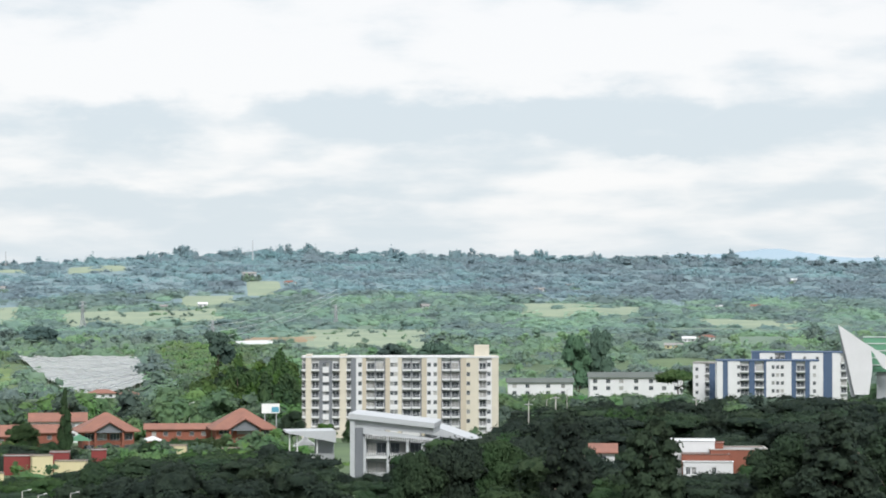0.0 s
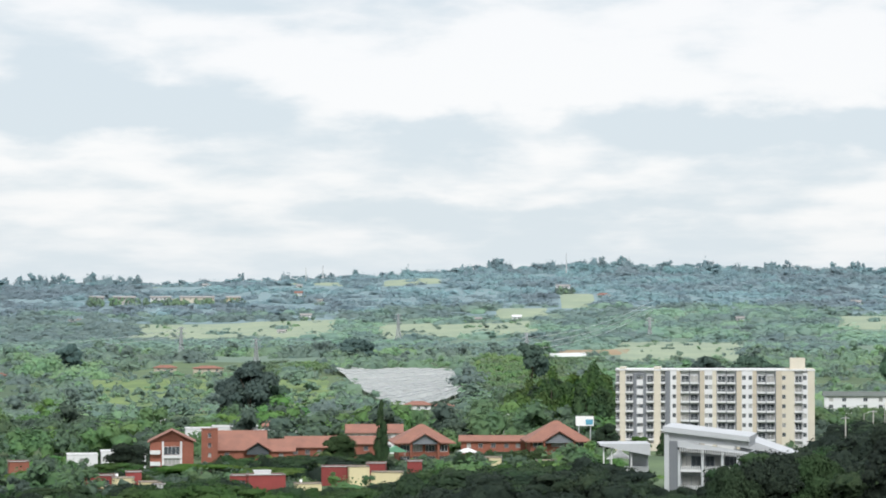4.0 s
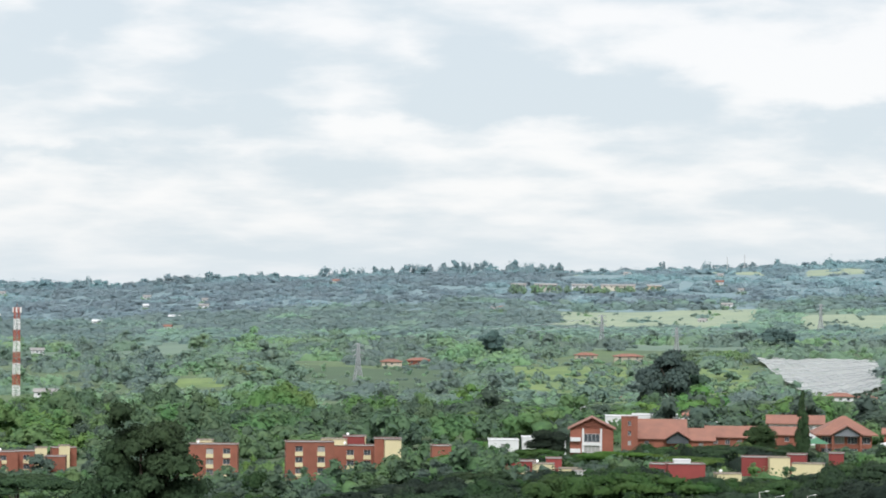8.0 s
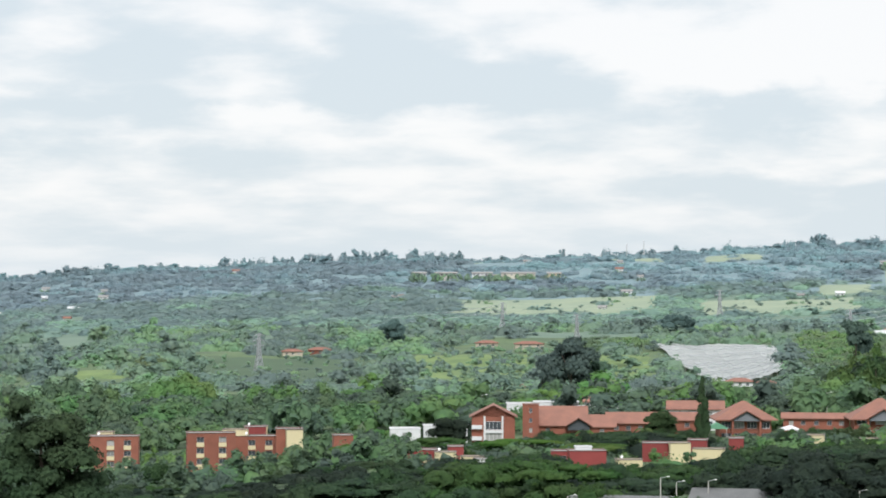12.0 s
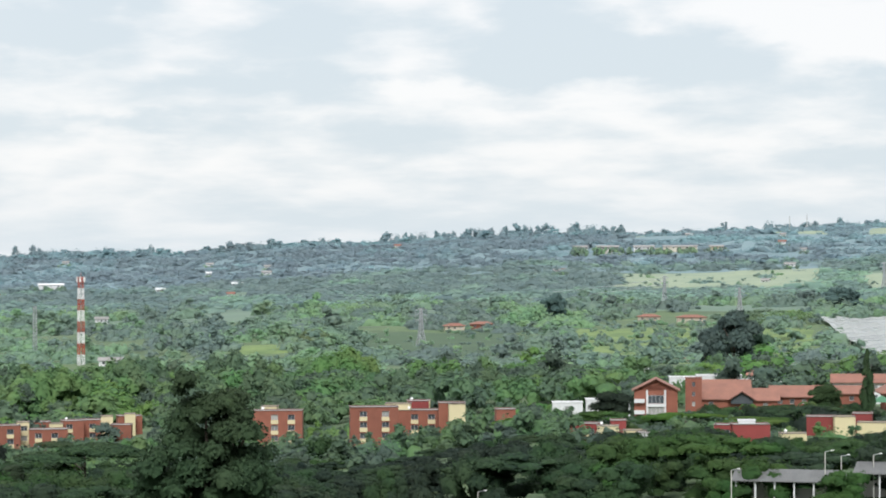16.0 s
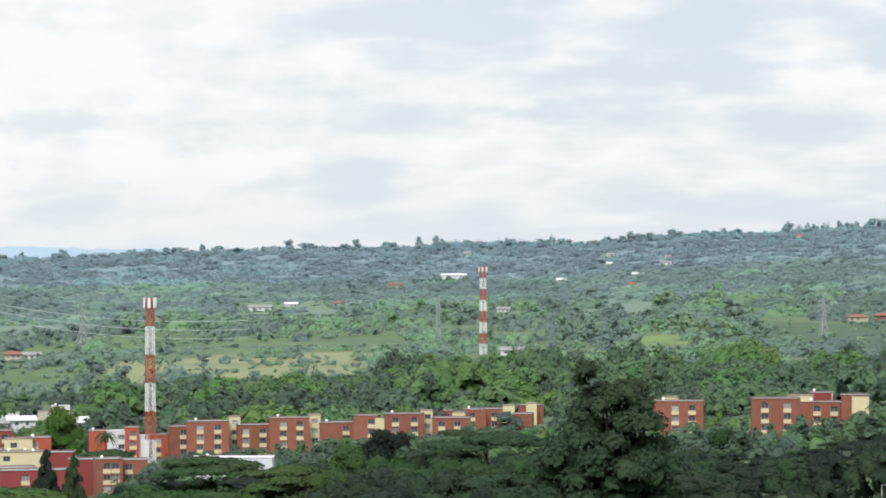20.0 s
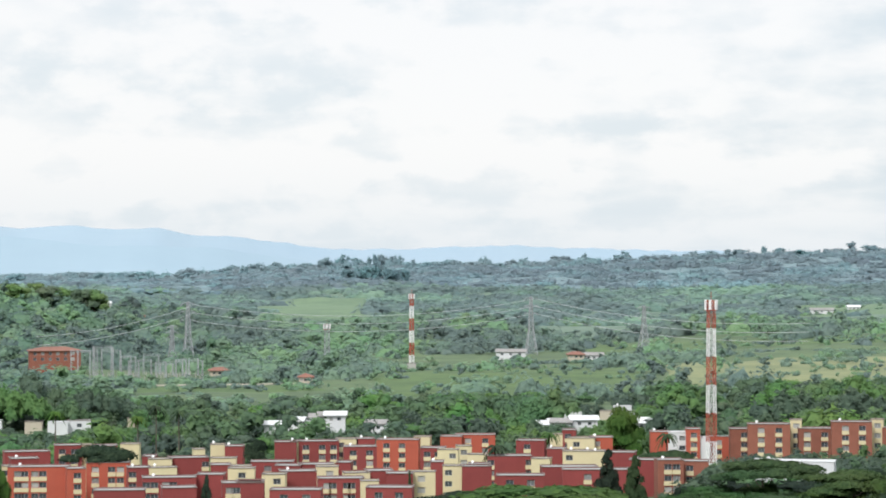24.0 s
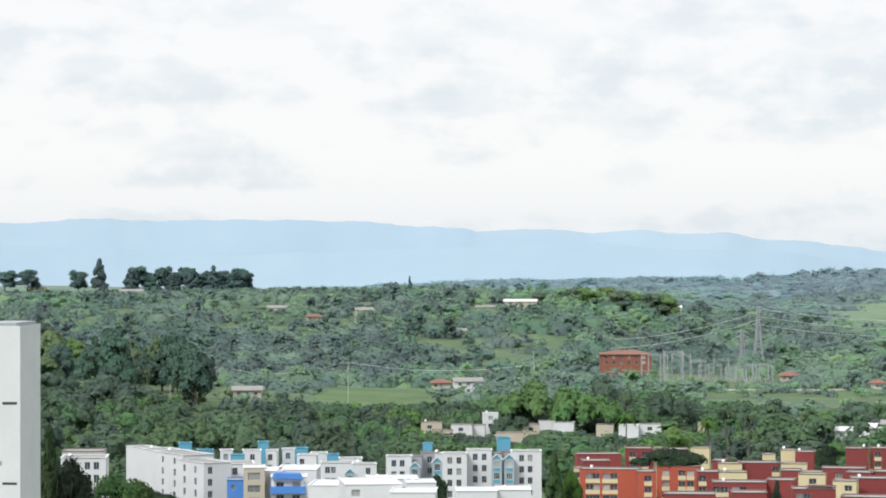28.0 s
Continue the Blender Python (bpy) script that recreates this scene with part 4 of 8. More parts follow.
def radio_mast(az, r, base, height, w, bands, label, antennas=True, bar=0.22):
    """A red and white banded lattice mast with antenna panels at its head, bar by bar."""
    ob = thing("radio_mast", az, r, base, 20, label, "radio mast")
    taper = lambda z: w * (1 - 0.25 * z / height)

    def corner(i, z):
        a = math.pi / 4 + i * math.pi / 2
        return Vector((0.7071 * taper(z) * math.cos(a), 0.7071 * taper(z) * math.sin(a), z))

    def bar_part(name, p, q, thick, m, lab):
        bm = bmesh.new()
        beam(bm, p, q, thick)
        part(name, bm, m, ob, lab)

    for i in range(bands):
        z0, z1 = height * i / bands, height * (i + 1) / bands
        m, lab = (STEEL, "") if bands == 1 else (MAST_WHITE, "white bar") if i % 2 == 0 else (MAST_RED, "red bar")
        n = 3 if bands > 1 else 9
        for c in range(4):
            bar_part("leg", corner(c, z0), corner(c, z1), bar * 1.6, m, lab)
            for j in range(n):
                a, b = z0 + (z1 - z0) * j / n, z0 + (z1 - z0) * (j + 1) / n
                bar_part("brace", corner(c, a), corner(c + 1, b), bar, m, lab)
                bar_part("brace", corner(c + 1, a), corner(c, b), bar, m, lab)
                bar_part("strut", corner(c, b), corner(c + 1, b), bar, m, lab)
    if antennas:
        for k in range(6):
            a = k * math.pi / 3
            bm = bmesh.new()
            box(bm, -0.3, 0.3, -0.2, 0.2, -1.3, 1.3)
            bmesh.ops.bevel(bm, geom=bm.edges[:], offset=0.06, segments=1, affect="EDGES")
            part("antenna_panel", bm, MAST_WHITE, ob, "white antenna panel", pose((w * 0.72) * math.cos(a), (w * 0.72) * math.sin(a), height - 1.2, 0, 0, math.degrees(a) + 90))
        bm = bmesh.new()
        for z in (height - 2.6, height - 0.3):
            for k in range(6):
                a, b = k * math.pi / 3, (k + 1) * math.pi / 3
                beam(bm, (0.7 * w * math.cos(a), 0.7 * w * math.sin(a), z), (0.7 * w * math.cos(b), 0.7 * w * math.sin(b), z), 0.16)
        beam(bm, (0, 0, height - 1), (0, 0, height + 2.2), 0.12)
        part("antenna_ring", bm, MAST_RED, ob)
    return ob


def pylon(az, r, base, height, label, turn=20, arms=3, w=6.0, bar=0.25):
    """A steel transmission pylon: splayed legs, a tapered body and crossarms."""
    ob = thing("pylon", az, r, base, turn, label, "pylon", "power line pylons")
    waist = height * 0.42
    bm = bmesh.new()
    lattice(bm, -1.0, waist, w, w * 0.42, bar, 3)
    part("base_frame", bm, STEEL, ob)
    bm = bmesh.new()
    lattice(bm, waist, height, w * 0.42, w * 0.16, bar, 6)
    part("body", bm, STEEL, ob)
    for i in range(arms):
        z = height * (0.96 - 0.13 * i)
        ln = w * (0.62 + 0.1 * (i % 2))
        for s in (-1, 1):
            bm = bmesh.new()
            for y in (-0.4, 0.4):
                beam(bm, (s * 0.4, y, z), (s * ln, 0, z), bar)
                beam(bm, (s * 0.4, y, z + 1.1), (s * ln, 0, z), bar)
            arm = part("crossarm", bm, STEEL, ob)
            bm = bmesh.new()
            beam(bm, (s * ln, 0, z), (s * ln, 0, z - 1.4), bar * 0.8)
            part("insulator", bm, STEEL, arm)
    return ob


def cable(points, sag, label, thick=0.06, name="power_cable"):
    """One cable through the points, sagging between them."""
    cu = bpy.data.curves.new(name, "CURVE")
    cu.dimensions = "3D"
    cu.bevel_depth, cu.bevel_resolution = thick, 0
    sp = cu.splines.new("POLY")
    pts = []
    for a, b in zip(points, points[1:]):
        for k in range(14):
            f = k / 13
            p = Vector(a).lerp(Vector(b), f)
            p.z -= sag * 4 * f * (1 - f)
            pts.append(p)
    sp.points.add(len(pts) - 1)
    for q, p in zip(sp.points, pts):
        q.co = (*p, 1)
    cu.materials.append(WIRE)
    return tagged(new(name, cu), label, "cable", "power cables")


def lamp_post(az, r, height, base=None, label="thin grey street lamp post among trees"):
    ob = thing("street_lamp", az, r, base if base is not None else ground(az, r) - 0.3, 0, label, "street lamp", "street lamps")
    bm = bmesh.new()
    beam(bm, (0, 0, 0), (0, 0, height), 0.16)
    part("post", bm, CONCRETE, ob)
    bm = bmesh.new()
    beam(bm, (0, 0, height), (1.1, -0.4, height + 0.25), 0.1)
    part("arm", bm, STEEL, ob)
    bm = bmesh.new()
    box(bm, 0.95, 1.45, -0.5, -0.28, height + 0.22, height + 0.34)
    part("lamp_head", bm, MAST_WHITE, ob, "white lamp head")
    return ob


# ---- single trees ----
TREE_DATA = {}


def tree_meshes(kind, variant, leafmat, n=2600, card=0.035):
    key = (kind, variant, leafmat.name)
    if key not in TREE_DATA:
        crown = tri_mesh("crown", *crown_shape(kind, 500 + variant, None, n, card), leafmat)
        bm = bmesh.new()
        g = random.Random(variant)
        segs, rad = 7, 0.035
        prev = None
        for i in range(8):
            f = i / 7
            ring = [bm.verts.new((rad * (1.15 - f) * math.cos(a) + 0.02 * math.sin(3 * f + variant), rad * (1.15 - f) * math.sin(a), -0.45 + 1.25 * f)) for a in [2 * math.pi * k / segs for k in range(segs)]]
            if prev:
                for k in range(segs):
                    bm.faces.new((prev[k], prev[(k + 1) % segs], ring[(k + 1) % segs], ring[k]))
            prev = ring
        for k in range(7):
            a, z = g.uniform(0, 6.28), g.uniform(-0.1, 0.45)
            tip = (0.22 * math.cos(a), 0.22 * math.sin(a), z + g.uniform(0.15, 0.35))
            mid = (0.1 * math.cos(a), 0.1 * math.sin(a), z + 0.07)
            beam(bm, (0, 0, z), mid, 0.024)
            beam(bm, mid, tip, 0.014)
        TREE_DATA[key] = (crown, mesh_of("trunk", bm, BARK))
    return TREE_DATA[key]


def tree(az, r, base, height, width, kind, label, variant=0, leafmat=None, stem=0.22, group="trees in the foreground", n=2600, card=0.035, name="tree"):
    """A tree of its own: tapered trunk with limbs, and a crown of leaf clumps. stem: bare trunk's share of the height."""
    crown, trunk = tree_meshes(kind, variant, leafmat or LEAF_TREE, n, card)
    ob = new(name)
    ob.matrix_basis = Matrix.Translation(polar(az, r, base))
    tagged(ob, label, "tree", group)
    hc = height * (1 - stem)
    m = Matrix.Translation((0, 0, height * stem)) @ pose(0, 0, 0, 0, 0, (variant * 77 + az * 40) % 360) @ Matrix.Diagonal((width, width, hc, 1))
    part("crown", crown, None, ob, at=m)
    tz = Matrix.Translation((0, 0, height * stem)) @ Matrix.Diagonal((width * 0.9, width * 0.9, hc, 1))
    if stem > 0.36:
        tz = Matrix.Translation((0, 0, height * stem)) @ Matrix.Diagonal((width * 0.9, width * 0.9, height * stem / 0.43, 1))
    part("trunk", trunk, None, ob, at=tz)
    return ob


def palm(az, r, base, height, label="tall palm with drooping fronds among houses", size=3.2):
    """A palm: a slim trunk and a head of arching fronds."""
    ob = new("palm_tree")
    ob.matrix_basis = Matrix.Translation(polar(az, r, base))
    tagged(ob, label, "palm tree", "palm trees")

    def trunk(bm):
        bmesh.ops.create_cone(bm, cap_ends=True, segments=8, radius1=0.24, radius2=0.14, depth=1.0, matrix=Matrix.Translation((0, 0, 0.5)))

    def head(bm):
        g = random.Random(3)
        for k in range(17):
            a, lift = 2 * math.pi * k / 17 + g.uniform(-0.1, 0.1), g.uniform(-0.2, 0.9)
            ca, sa = math.cos(a), math.sin(a)
            prev = None
            for j in range(6):
                f = j / 5
                d, z = f * 1.0, lift * f - 1.05 * f * f
                wd = 0.14 * (1 - 0.75 * f) + 0.02
                row = [bm.verts.new((d * ca - s * wd * sa, d * sa + s * wd * ca, z - abs(s) * 0.07)) for s in (-1, 0, 1)]
                if prev:
                    bm.faces.new((prev[0], prev[1], row[1], row[0]))
                    bm.faces.new((prev[1], prev[2], row[2], row[1]))
                prev = row
    part("trunk", shared(("trunk", "palm"), trunk, BARK), None, ob, at=Matrix.Diagonal((1, 1, height, 1)))
    fronds = shared(("fronds", "palm"), head, LEAF_TREE)
    if "facing" not in fronds.attributes:
        at = fronds.attributes.new("facing", "FLOAT_VECTOR", "POINT")
        at.data.foreach_set("vector", [0.0, 0.0, 1.0] * len(fronds.vertices))
    part("fronds", fronds, None, ob, at=Matrix.Translation((0, 0, height)) @ Matrix.Diagonal((size, size, size, 1)))
    return ob

# ---- building kinds by code ----
KINDS = {
    "R": (RED, YELLOW, "dark red plastered block with a flat grey roof", "red and yellow housing blocks"),
    "O": (ORANGE, YELLOW, "orange-red apartment block with pale yellow panels", "red and yellow housing blocks"),
    "Y": (YELLOW, None, "pale yellow plastered block with a flat roof", "red and yellow housing blocks"),
    "B": (BRICK, YELLOW, "brick apartment block with cream window panels", "brick apartment blocks"),
    "W": (WHITE, None, "low white house with a grey roof", "low white houses"),
    "w": (WHITE, None, "white apartment block with tall dark windows", "white and blue apartment blocks"),
    "g": (SHADE_GREY, None, "grey-blue stair bay between white apartment blocks", "white and blue apartment blocks"),
    "b": (BLUE, None, "sky-blue water tank box on a flat roof", "blue rooftop boxes"),
    "p": (WHITE, None, "white flat-roofed house with plain walls", "low white houses"),
    "v": (TAN, None, "low tan house with a grey roof among trees", "village houses"),
    "k": (CONCRETE, None, "grey concrete apartment block with a plain wall", "white and blue apartment blocks"),
}


def block(code, az, r, w, top, storeys, d, turn, cols, side, dishes):
    wall, spandrel, label, group = KINDS[code]
    if code == "b":
        ob = flat_block("rooftop_box", az, r, w, top, wall, 1, 3.5, turn, label=label, category="rooftop box", group=group, trim=BLUE)
        return ob
    tall = code in "wg"
    if code == "R" and not cols and w > 6 and int(r) % 2:
        cols = (0.28, 0.72)
    roof = WHITE if code == "p" else ROOF_GREY
    return flat_block("apartment_block", az, r, w, top, wall, storeys, d, turn, cols, (0.3, 0.7) if side else (), (1.15, 1.55) if tall else (1.7, 1.3), spandrel,
                      label, "building", group, roof, dishes, first=0.9 if tall else 1.0, trim=WHITE if code in "pw" else None)


def strip_building(name, az, r, base, turn, depth, height, storeys, step, strips, label, group="", roof_trim=None, rail=None, top_gap=1.0, roof_over=0.12, niche=0.9):
    """A block of upright strips. Each strip: x0, x1, kind (material or 'balcony'), window columns, extra height."""
    ob = thing(name, az, r, base, turn, label, "apartment building", group)
    x0, x1 = strips[0][0], strips[-1][1]
    bm = bmesh.new()
    box(bm, x0 + 0.05, x1 - 0.05, niche + 0.1, depth, -2.5, height)
    part("core_wall", bm, WHITE, ob)
    rows = [height - top_gap - k * step for k in range(storeys)]       # ceilings of the storeys
    for a, b, kind, cols, extra in strips:
        w = b - a
        if kind == "balcony":
            n = 1 if w < 3.2 else 2
            for z1 in rows:
                bm = bmesh.new()
                box(bm, a, b, -0.1, 0.06, z1 - step - 0.02, z1 - step + 0.5)
                box(bm, a, b, 0.061, niche + 0.08, z1 - step - 0.02, z1 - step + 0.22)
                part("balcony_slab", bm, WHITE, ob)
                bm = bmesh.new()
                for i in range(max(int(w / 0.35), 2)):
                    x = a + 0.1 + i * (w - 0.2) / max(int(w / 0.35) - 1, 1)
                    beam(bm, (x, 0.0, z1 - step + 0.2), (x, 0.0, z1 - step + 1.05), 0.05)
                beam(bm, (a, 0, z1 - step + 1.07), (b, 0, z1 - step + 1.07), 0.07)
                part("railing", bm, rail or STEEL, ob)
                for i in range(n):
                    cw = w / n
                    put_window(ob, pose(a + cw * (i + 0.5), niche, z1 - step + 0.24), cw * 0.82, 2.0, 1, WHITE)
            if n == 2:
                bm = bmesh.new()
                box(bm, (a + b) / 2 - 0.12, (a + b) / 2 + 0.12, -0.12, niche, -0.5, height - 0.05)
                part("divider", bm, DARK_GREY, ob, "dark grey divider")
        else:
            bm = bmesh.new()
            top = height + extra
            holes = [(c - a - 0.5, c - a + 0.5, z1 - 1.5 + 2.5, z1 - 0.3 + 2.5) for c in cols for z1 in rows]
            pierced(bm, (a, 0, -2.5), (1, 0, 0), w, top + 2.5, holes, 0.25)
            for xa in (a, b):
                bm.faces.new([bm.verts.new(p) for p in ((xa, 0, -2.5), (xa, niche + 0.1, -2.5), (xa, niche + 0.1, top), (xa, 0, top))])
            bm.faces.new([bm.verts.new(p) for p in ((a, 0, top), (b, 0, top), (b, niche + 0.1, top), (a, niche + 0.1, top))])
            if extra > 0:
                box(bm, a, b, niche + 0.1, depth - 0.5, height + 0.01, top)
            part("facade_strip", bm, kind, ob)
            for c in cols:
                for z1 in rows:
                    put_window(ob, pose(c, 0.12, z1 - 1.5), 1.0, 1.2, 1, STEEL)
    bm = bmesh.new()
    box(bm, x0 - roof_over, x1 + roof_over, -roof_over, depth + roof_over, height + 0.02, height + 0.45)
    part("roof", bm, roof_trim or WHITE, ob, "white roof edge")
    return ob


# ---- the tall cream apartment building ----
K = 0.1566
cream_strips = []
for a, b, kind, cols, extra in (
        (534, 541, "balcony", (), 0), (541, 551, CREAM, (), 0.9), (551, 565, "balcony", (), 0), (565, 588, DARK_GREY, (574, 580), -0.8), (588, 601, "balcony", (), 0),
        (601, 613, CREAM, (), 0.9), (613, 621, "balcony", (), 0), (621, 630, DARK_GREY, (), 0), (630, 641, WHITE, (637,), 0), (641, 648, TAN, (), 0),
        (648, 680, "balcony", (), 0), (680, 682, DARK_GREY, (), 0), (682, 690, TAN, (), 0), (690, 704, WHITE, (693.5, 700.5), 0), (704, 711, CREAM, (), 0), (711, 712, DARK_GREY, (), 0),
        (712, 744, "balcony", (), 0), (744, 746, DARK_GREY, (), 0), (746, 755, TAN, (), 0), (755, 774, WHITE, (759, 770), 0), (774, 781, TAN, (), 0), (781, 782, DARK_GREY, (), 0),
        (782, 813, "balcony", (), 0), (813, 815, DARK_GREY, (), 0), (815, 825, TAN, (), 0), (825, 832, CREAM, (828.5,), 0), (832, 847, CREAM, (), 0.5),
        (847, 861, "balcony", (), 0), (861, 870, WHITE, (865,), -0.6), (870, 882, CREAM, (), 0.5)):
    cream_strips.append(((a - 708) * K, (b - 708) * K, kind, [(c - 708) * K for c in cols], extra))
tower = strip_building("apartment_building", -0.95, 715, 18.3, 0.0, 13, 19.4, 7, 2.6, cream_strips,
                       "tall cream and white apartment building with rows of balconies")
bm = bmesh.new()
box(bm, (840 - 708) * K, (866 - 708) * K, 2, 8, 19.4, 22.9)
part("stair_tower", bm, CREAM, tower, "cream stair tower on the roof")
for z in range(7):                                              # white panels on the dark grey bay
    bm = bmesh.new()
    box(bm, (571 - 708) * K, (582 - 708) * K, -0.12, 0.05, 19.4 - 4.1 - z * 2.6, 19.4 - 2.5 - z * 2.6)
    part("white_panel", bm, WHITE, tower, "square white panel")
bm = bmesh.new()
box(bm, (534 - 708) * K, (630 - 708) * K, -1.6, 0.0, -3, -0.6)
part("podium", bm, CREAM, tower, "cream podium")

# ---- the grey and white hall with the slanted roof ----
hall = thing("school_hall", -2.05, 565, 13.5, -7, "modern white and grey hall with a slanted roof", "hall")
k = 0.1238


def slanted(bm, pts, y0, y1):
    """A plate of the outline pts (x, z), from y0 back to y1."""
    lo, hi = [[bm.verts.new((x, y, z)) for x, z in pts] for y in (y0, y1)]
    n = len(pts)
    bm.faces.new(lo)
    bm.faces.new(hi[::-1])
    for i in range(n):
        bm.faces.new((lo[i], hi[i], hi[(i + 1) % n], lo[(i + 1) % n]))


bm = bmesh.new()
slanted(bm, ((-0.3, 14.6), (18.5, 12.6), (18.5, 13.7), (-0.3, 15.8)), -1.4, 17)
part("roof", bm, PALE_GREY, hall, "white slanted roof slab")
bm = bmesh.new()
slanted(bm, ((0.0, -2), (1.0, -2), (1.0, 14.5), (0.0, 14.6)), -0.9, 16)
part("side_wall", bm, PALE_GREY, hall)
bm = bmesh.new()
box(bm, 1.0, 2.9, -0.25, 15.5, -2, 12.6)
part("dark_panel", bm, DARK_GREY, hall, "dark grey wall panel")
bm = bmesh.new()
slanted(bm, ((1.0, 12.6), (18.3, 11.3), (18.3, 12.6), (1.0, 14.5)), -0.2, 15.5)
part("upper_wall", bm, PALE_GREY, hall, "pale grey upper wall")
bm = bmesh.new()
slanted(bm, ((2.9, 11.3), (18.3, 9.9), (18.3, 10.3), (2.9, 12.6)), -1.0, 0.2)
part("canopy", bm, PALE_GREY, hall)
bm = bmesh.new()
box(bm, 2.9, 18.3, 2.2, 15.5, -2, 10.0)
part("core_wall", bm, SHADE_GREY, hall)
for i in range(30):
    x = 3.4 + i * 0.5
    bm = bmesh.new()
    box(bm, x, x + 0.16, -1.5, -0.9, 10.35 - 0.075 * i * 0.5, 11.25 - 0.075 * i * 0.5)
    part("slat", bm, WHITE, hall)
for x in (2.9, 8.0, 12.3, 15.6):
    bm = bmesh.new()
    box(bm, x, x + 0.55, -0.7, 2.3, -2, 10.6)
    part("column", bm, PALE_GREY, hall, "white column")
for z in (2.2, 6.4):
    bm = bmesh.new()
    box(bm, 3.4, 18.2, -0.5, 2.3, z - 0.5, z - 0.1)
    part("floor_slab", bm, WHITE, hall)
    for x in (3.5, 8.6, 12.9):
        for j in range(2):
            w2 = 1.9 if x > 3.6 else 2.1
            put_window(hall, pose(x + 1.0 + j * w2, 2.05, z + 0.1), w2, 2.7, 1, DARK_GREY)
        bm = bmesh.new()
        for q in range(9):
            xx = x + 0.1 + q * 0.48
            if xx < 18:
                box(bm, xx, xx + 0.22, -0.5, -0.4, z - 0.1, z + 0.75)
        part("balustrade", bm, WHITE, hall)
annex = thing("hall_annex", -0.25, 590, 15.5, -7, "low annex with a white sloping metal roof", "hall")
bm = bmesh.new()
slanted(bm, ((-1.5, 8.2), (10.5, 6.2), (10.5, 6.6), (-1.5, 10.6)), -4, 12)
part("roof", bm, PALE_GREY, annex, "white sloping roof")
bm = bmesh.new()
slanted(bm, ((-1.2, -3), (10.0, -3), (10.0, 6.2), (-1.2, 8.2)), -3, 11)
part("wall", bm, SHADE_GREY, annex)
wing = thing("hall_wing", -2.95, 575, 14.0, 4, "open grey wing with a thin white sloping roof", "hall")
bm = bmesh.new()
slanted(bm, ((-5.5, 10.6), (5.6, 8.4), (5.6, 11.0), (4.6, 11.05), (-5.5, 10.95)), -3, 8)
part("roof", bm, PALE_GREY, wing, "thin white sloping roof")
bm = bmesh.new()
box(bm, 1.6, 5.5, 1.5, 7, -2, 8.9)
part("wall", bm, SHADE_GREY, wing, "grey wall under the roof")
bm = bmesh.new()
box(bm, 0.2, 5.5, 0.2, 1.5, -2, 5.8)
part("terrace_wall", bm, PALE_GREY, wing, "pale terrace wall")
for x in (-4.6, -2.9, 1.5):
    bm = bmesh.new()
    beam(bm, (x, -1.5, -2), (x, -1.5, 10.3 - (0.5 if x > 0 else 0)), 0.3)
    part("post", bm, WHITE, wing, "thin white post")
tent = thing("tensile_canopy", -3.05, 585, 13.0, 0, "white tensile canopy on thin posts", "canopy")
bm = bmesh.new()
ring = [bm.verts.new((3.2 * math.cos(a) * (1.25 if i % 2 else 0.8), 3.0 * math.sin(a) * (1.25 if i % 2 else 0.8), 8.3 - (0.35 if i % 2 else 0.0))) for i, a in enumerate([k2 * math.pi / 4 for k2 in range(8)])]
mid = [bm.verts.new((0.75 * math.cos(k2 * math.pi / 4), 0.75 * math.sin(k2 * math.pi / 4), 9.4)) for k2 in range(8)]
tip = bm.verts.new((0, 0, 11.0))
for i in range(8):
    j = (i + 1) % 8
    bm.faces.new((ring[i], ring[j], mid[j], mid[i]))
    bm.faces.new((mid[i], mid[j], tip))
part("membrane", bm, MAST_WHITE, tent, "white membrane")
for x, y in ((-2.2, -2), (2.2, -2), (2.2, 2), (-2.2, 2)):
    bm = bmesh.new()
    beam(bm, (x, y, -2), (x, y, 8.6), 0.2)
    part("post", bm, STEEL, tent)

# ---- white long houses and the blue-white flats behind the trees ----
house(2.16, 1000, 25, 23.0, WHITE, ROOF_DARK, "long white two-storey house with a grey roof", 9, 2, 2, (0.1, 0.3, 0.62, 0.85), "gable", 1.6, "long white houses", (1.6, 1.5))
house(4.28, 1000, 36, 25.3, WHITE, ROOF_DARK, "long white two-storey house with a grey roof", 9, 2, 4, (0.06, 0.2, 0.34, 0.5, 0.66, 0.8, 0.93), "gable", 1.9, "long white houses", (1.7, 1.6))
k = 0.186


def px_strips(mid, rows, scale):
    return [((a - mid) * scale, (b - mid) * scale, m, [(c - mid) * scale for c in cols], e) for a, b, m, cols, e in rows]


strip_building("apartment_building", 7.15, 850, 19.5, 3, 12, 14.0, 5, 2.6, px_strips(1353, (
    (1266, 1276, WHITE, (), 0), (1276, 1285, NAVY, (), 0.3), (1285, 1306, WHITE, (1304,), 0), (1306, 1322, "balcony", (), 0), (1322, 1332, NAVY, (), 0), (1332, 1348, "balcony", (), 0),
    (1348, 1352, NAVY, (), 0), (1352, 1376, WHITE, (1364, 1372), 0), (1376, 1384, WHITE, (1380,), 0), (1384, 1396, WHITE, (), 0), (1396, 1404, NAVY, (), 0), (1404, 1420, "balcony", (), 0), (1420, 1428, NAVY, (), 0), (1428, 1444, WHITE, (1436,), 0)), k),
    "white and dark blue apartment block with balconies", "blue and white flats", NAVY)
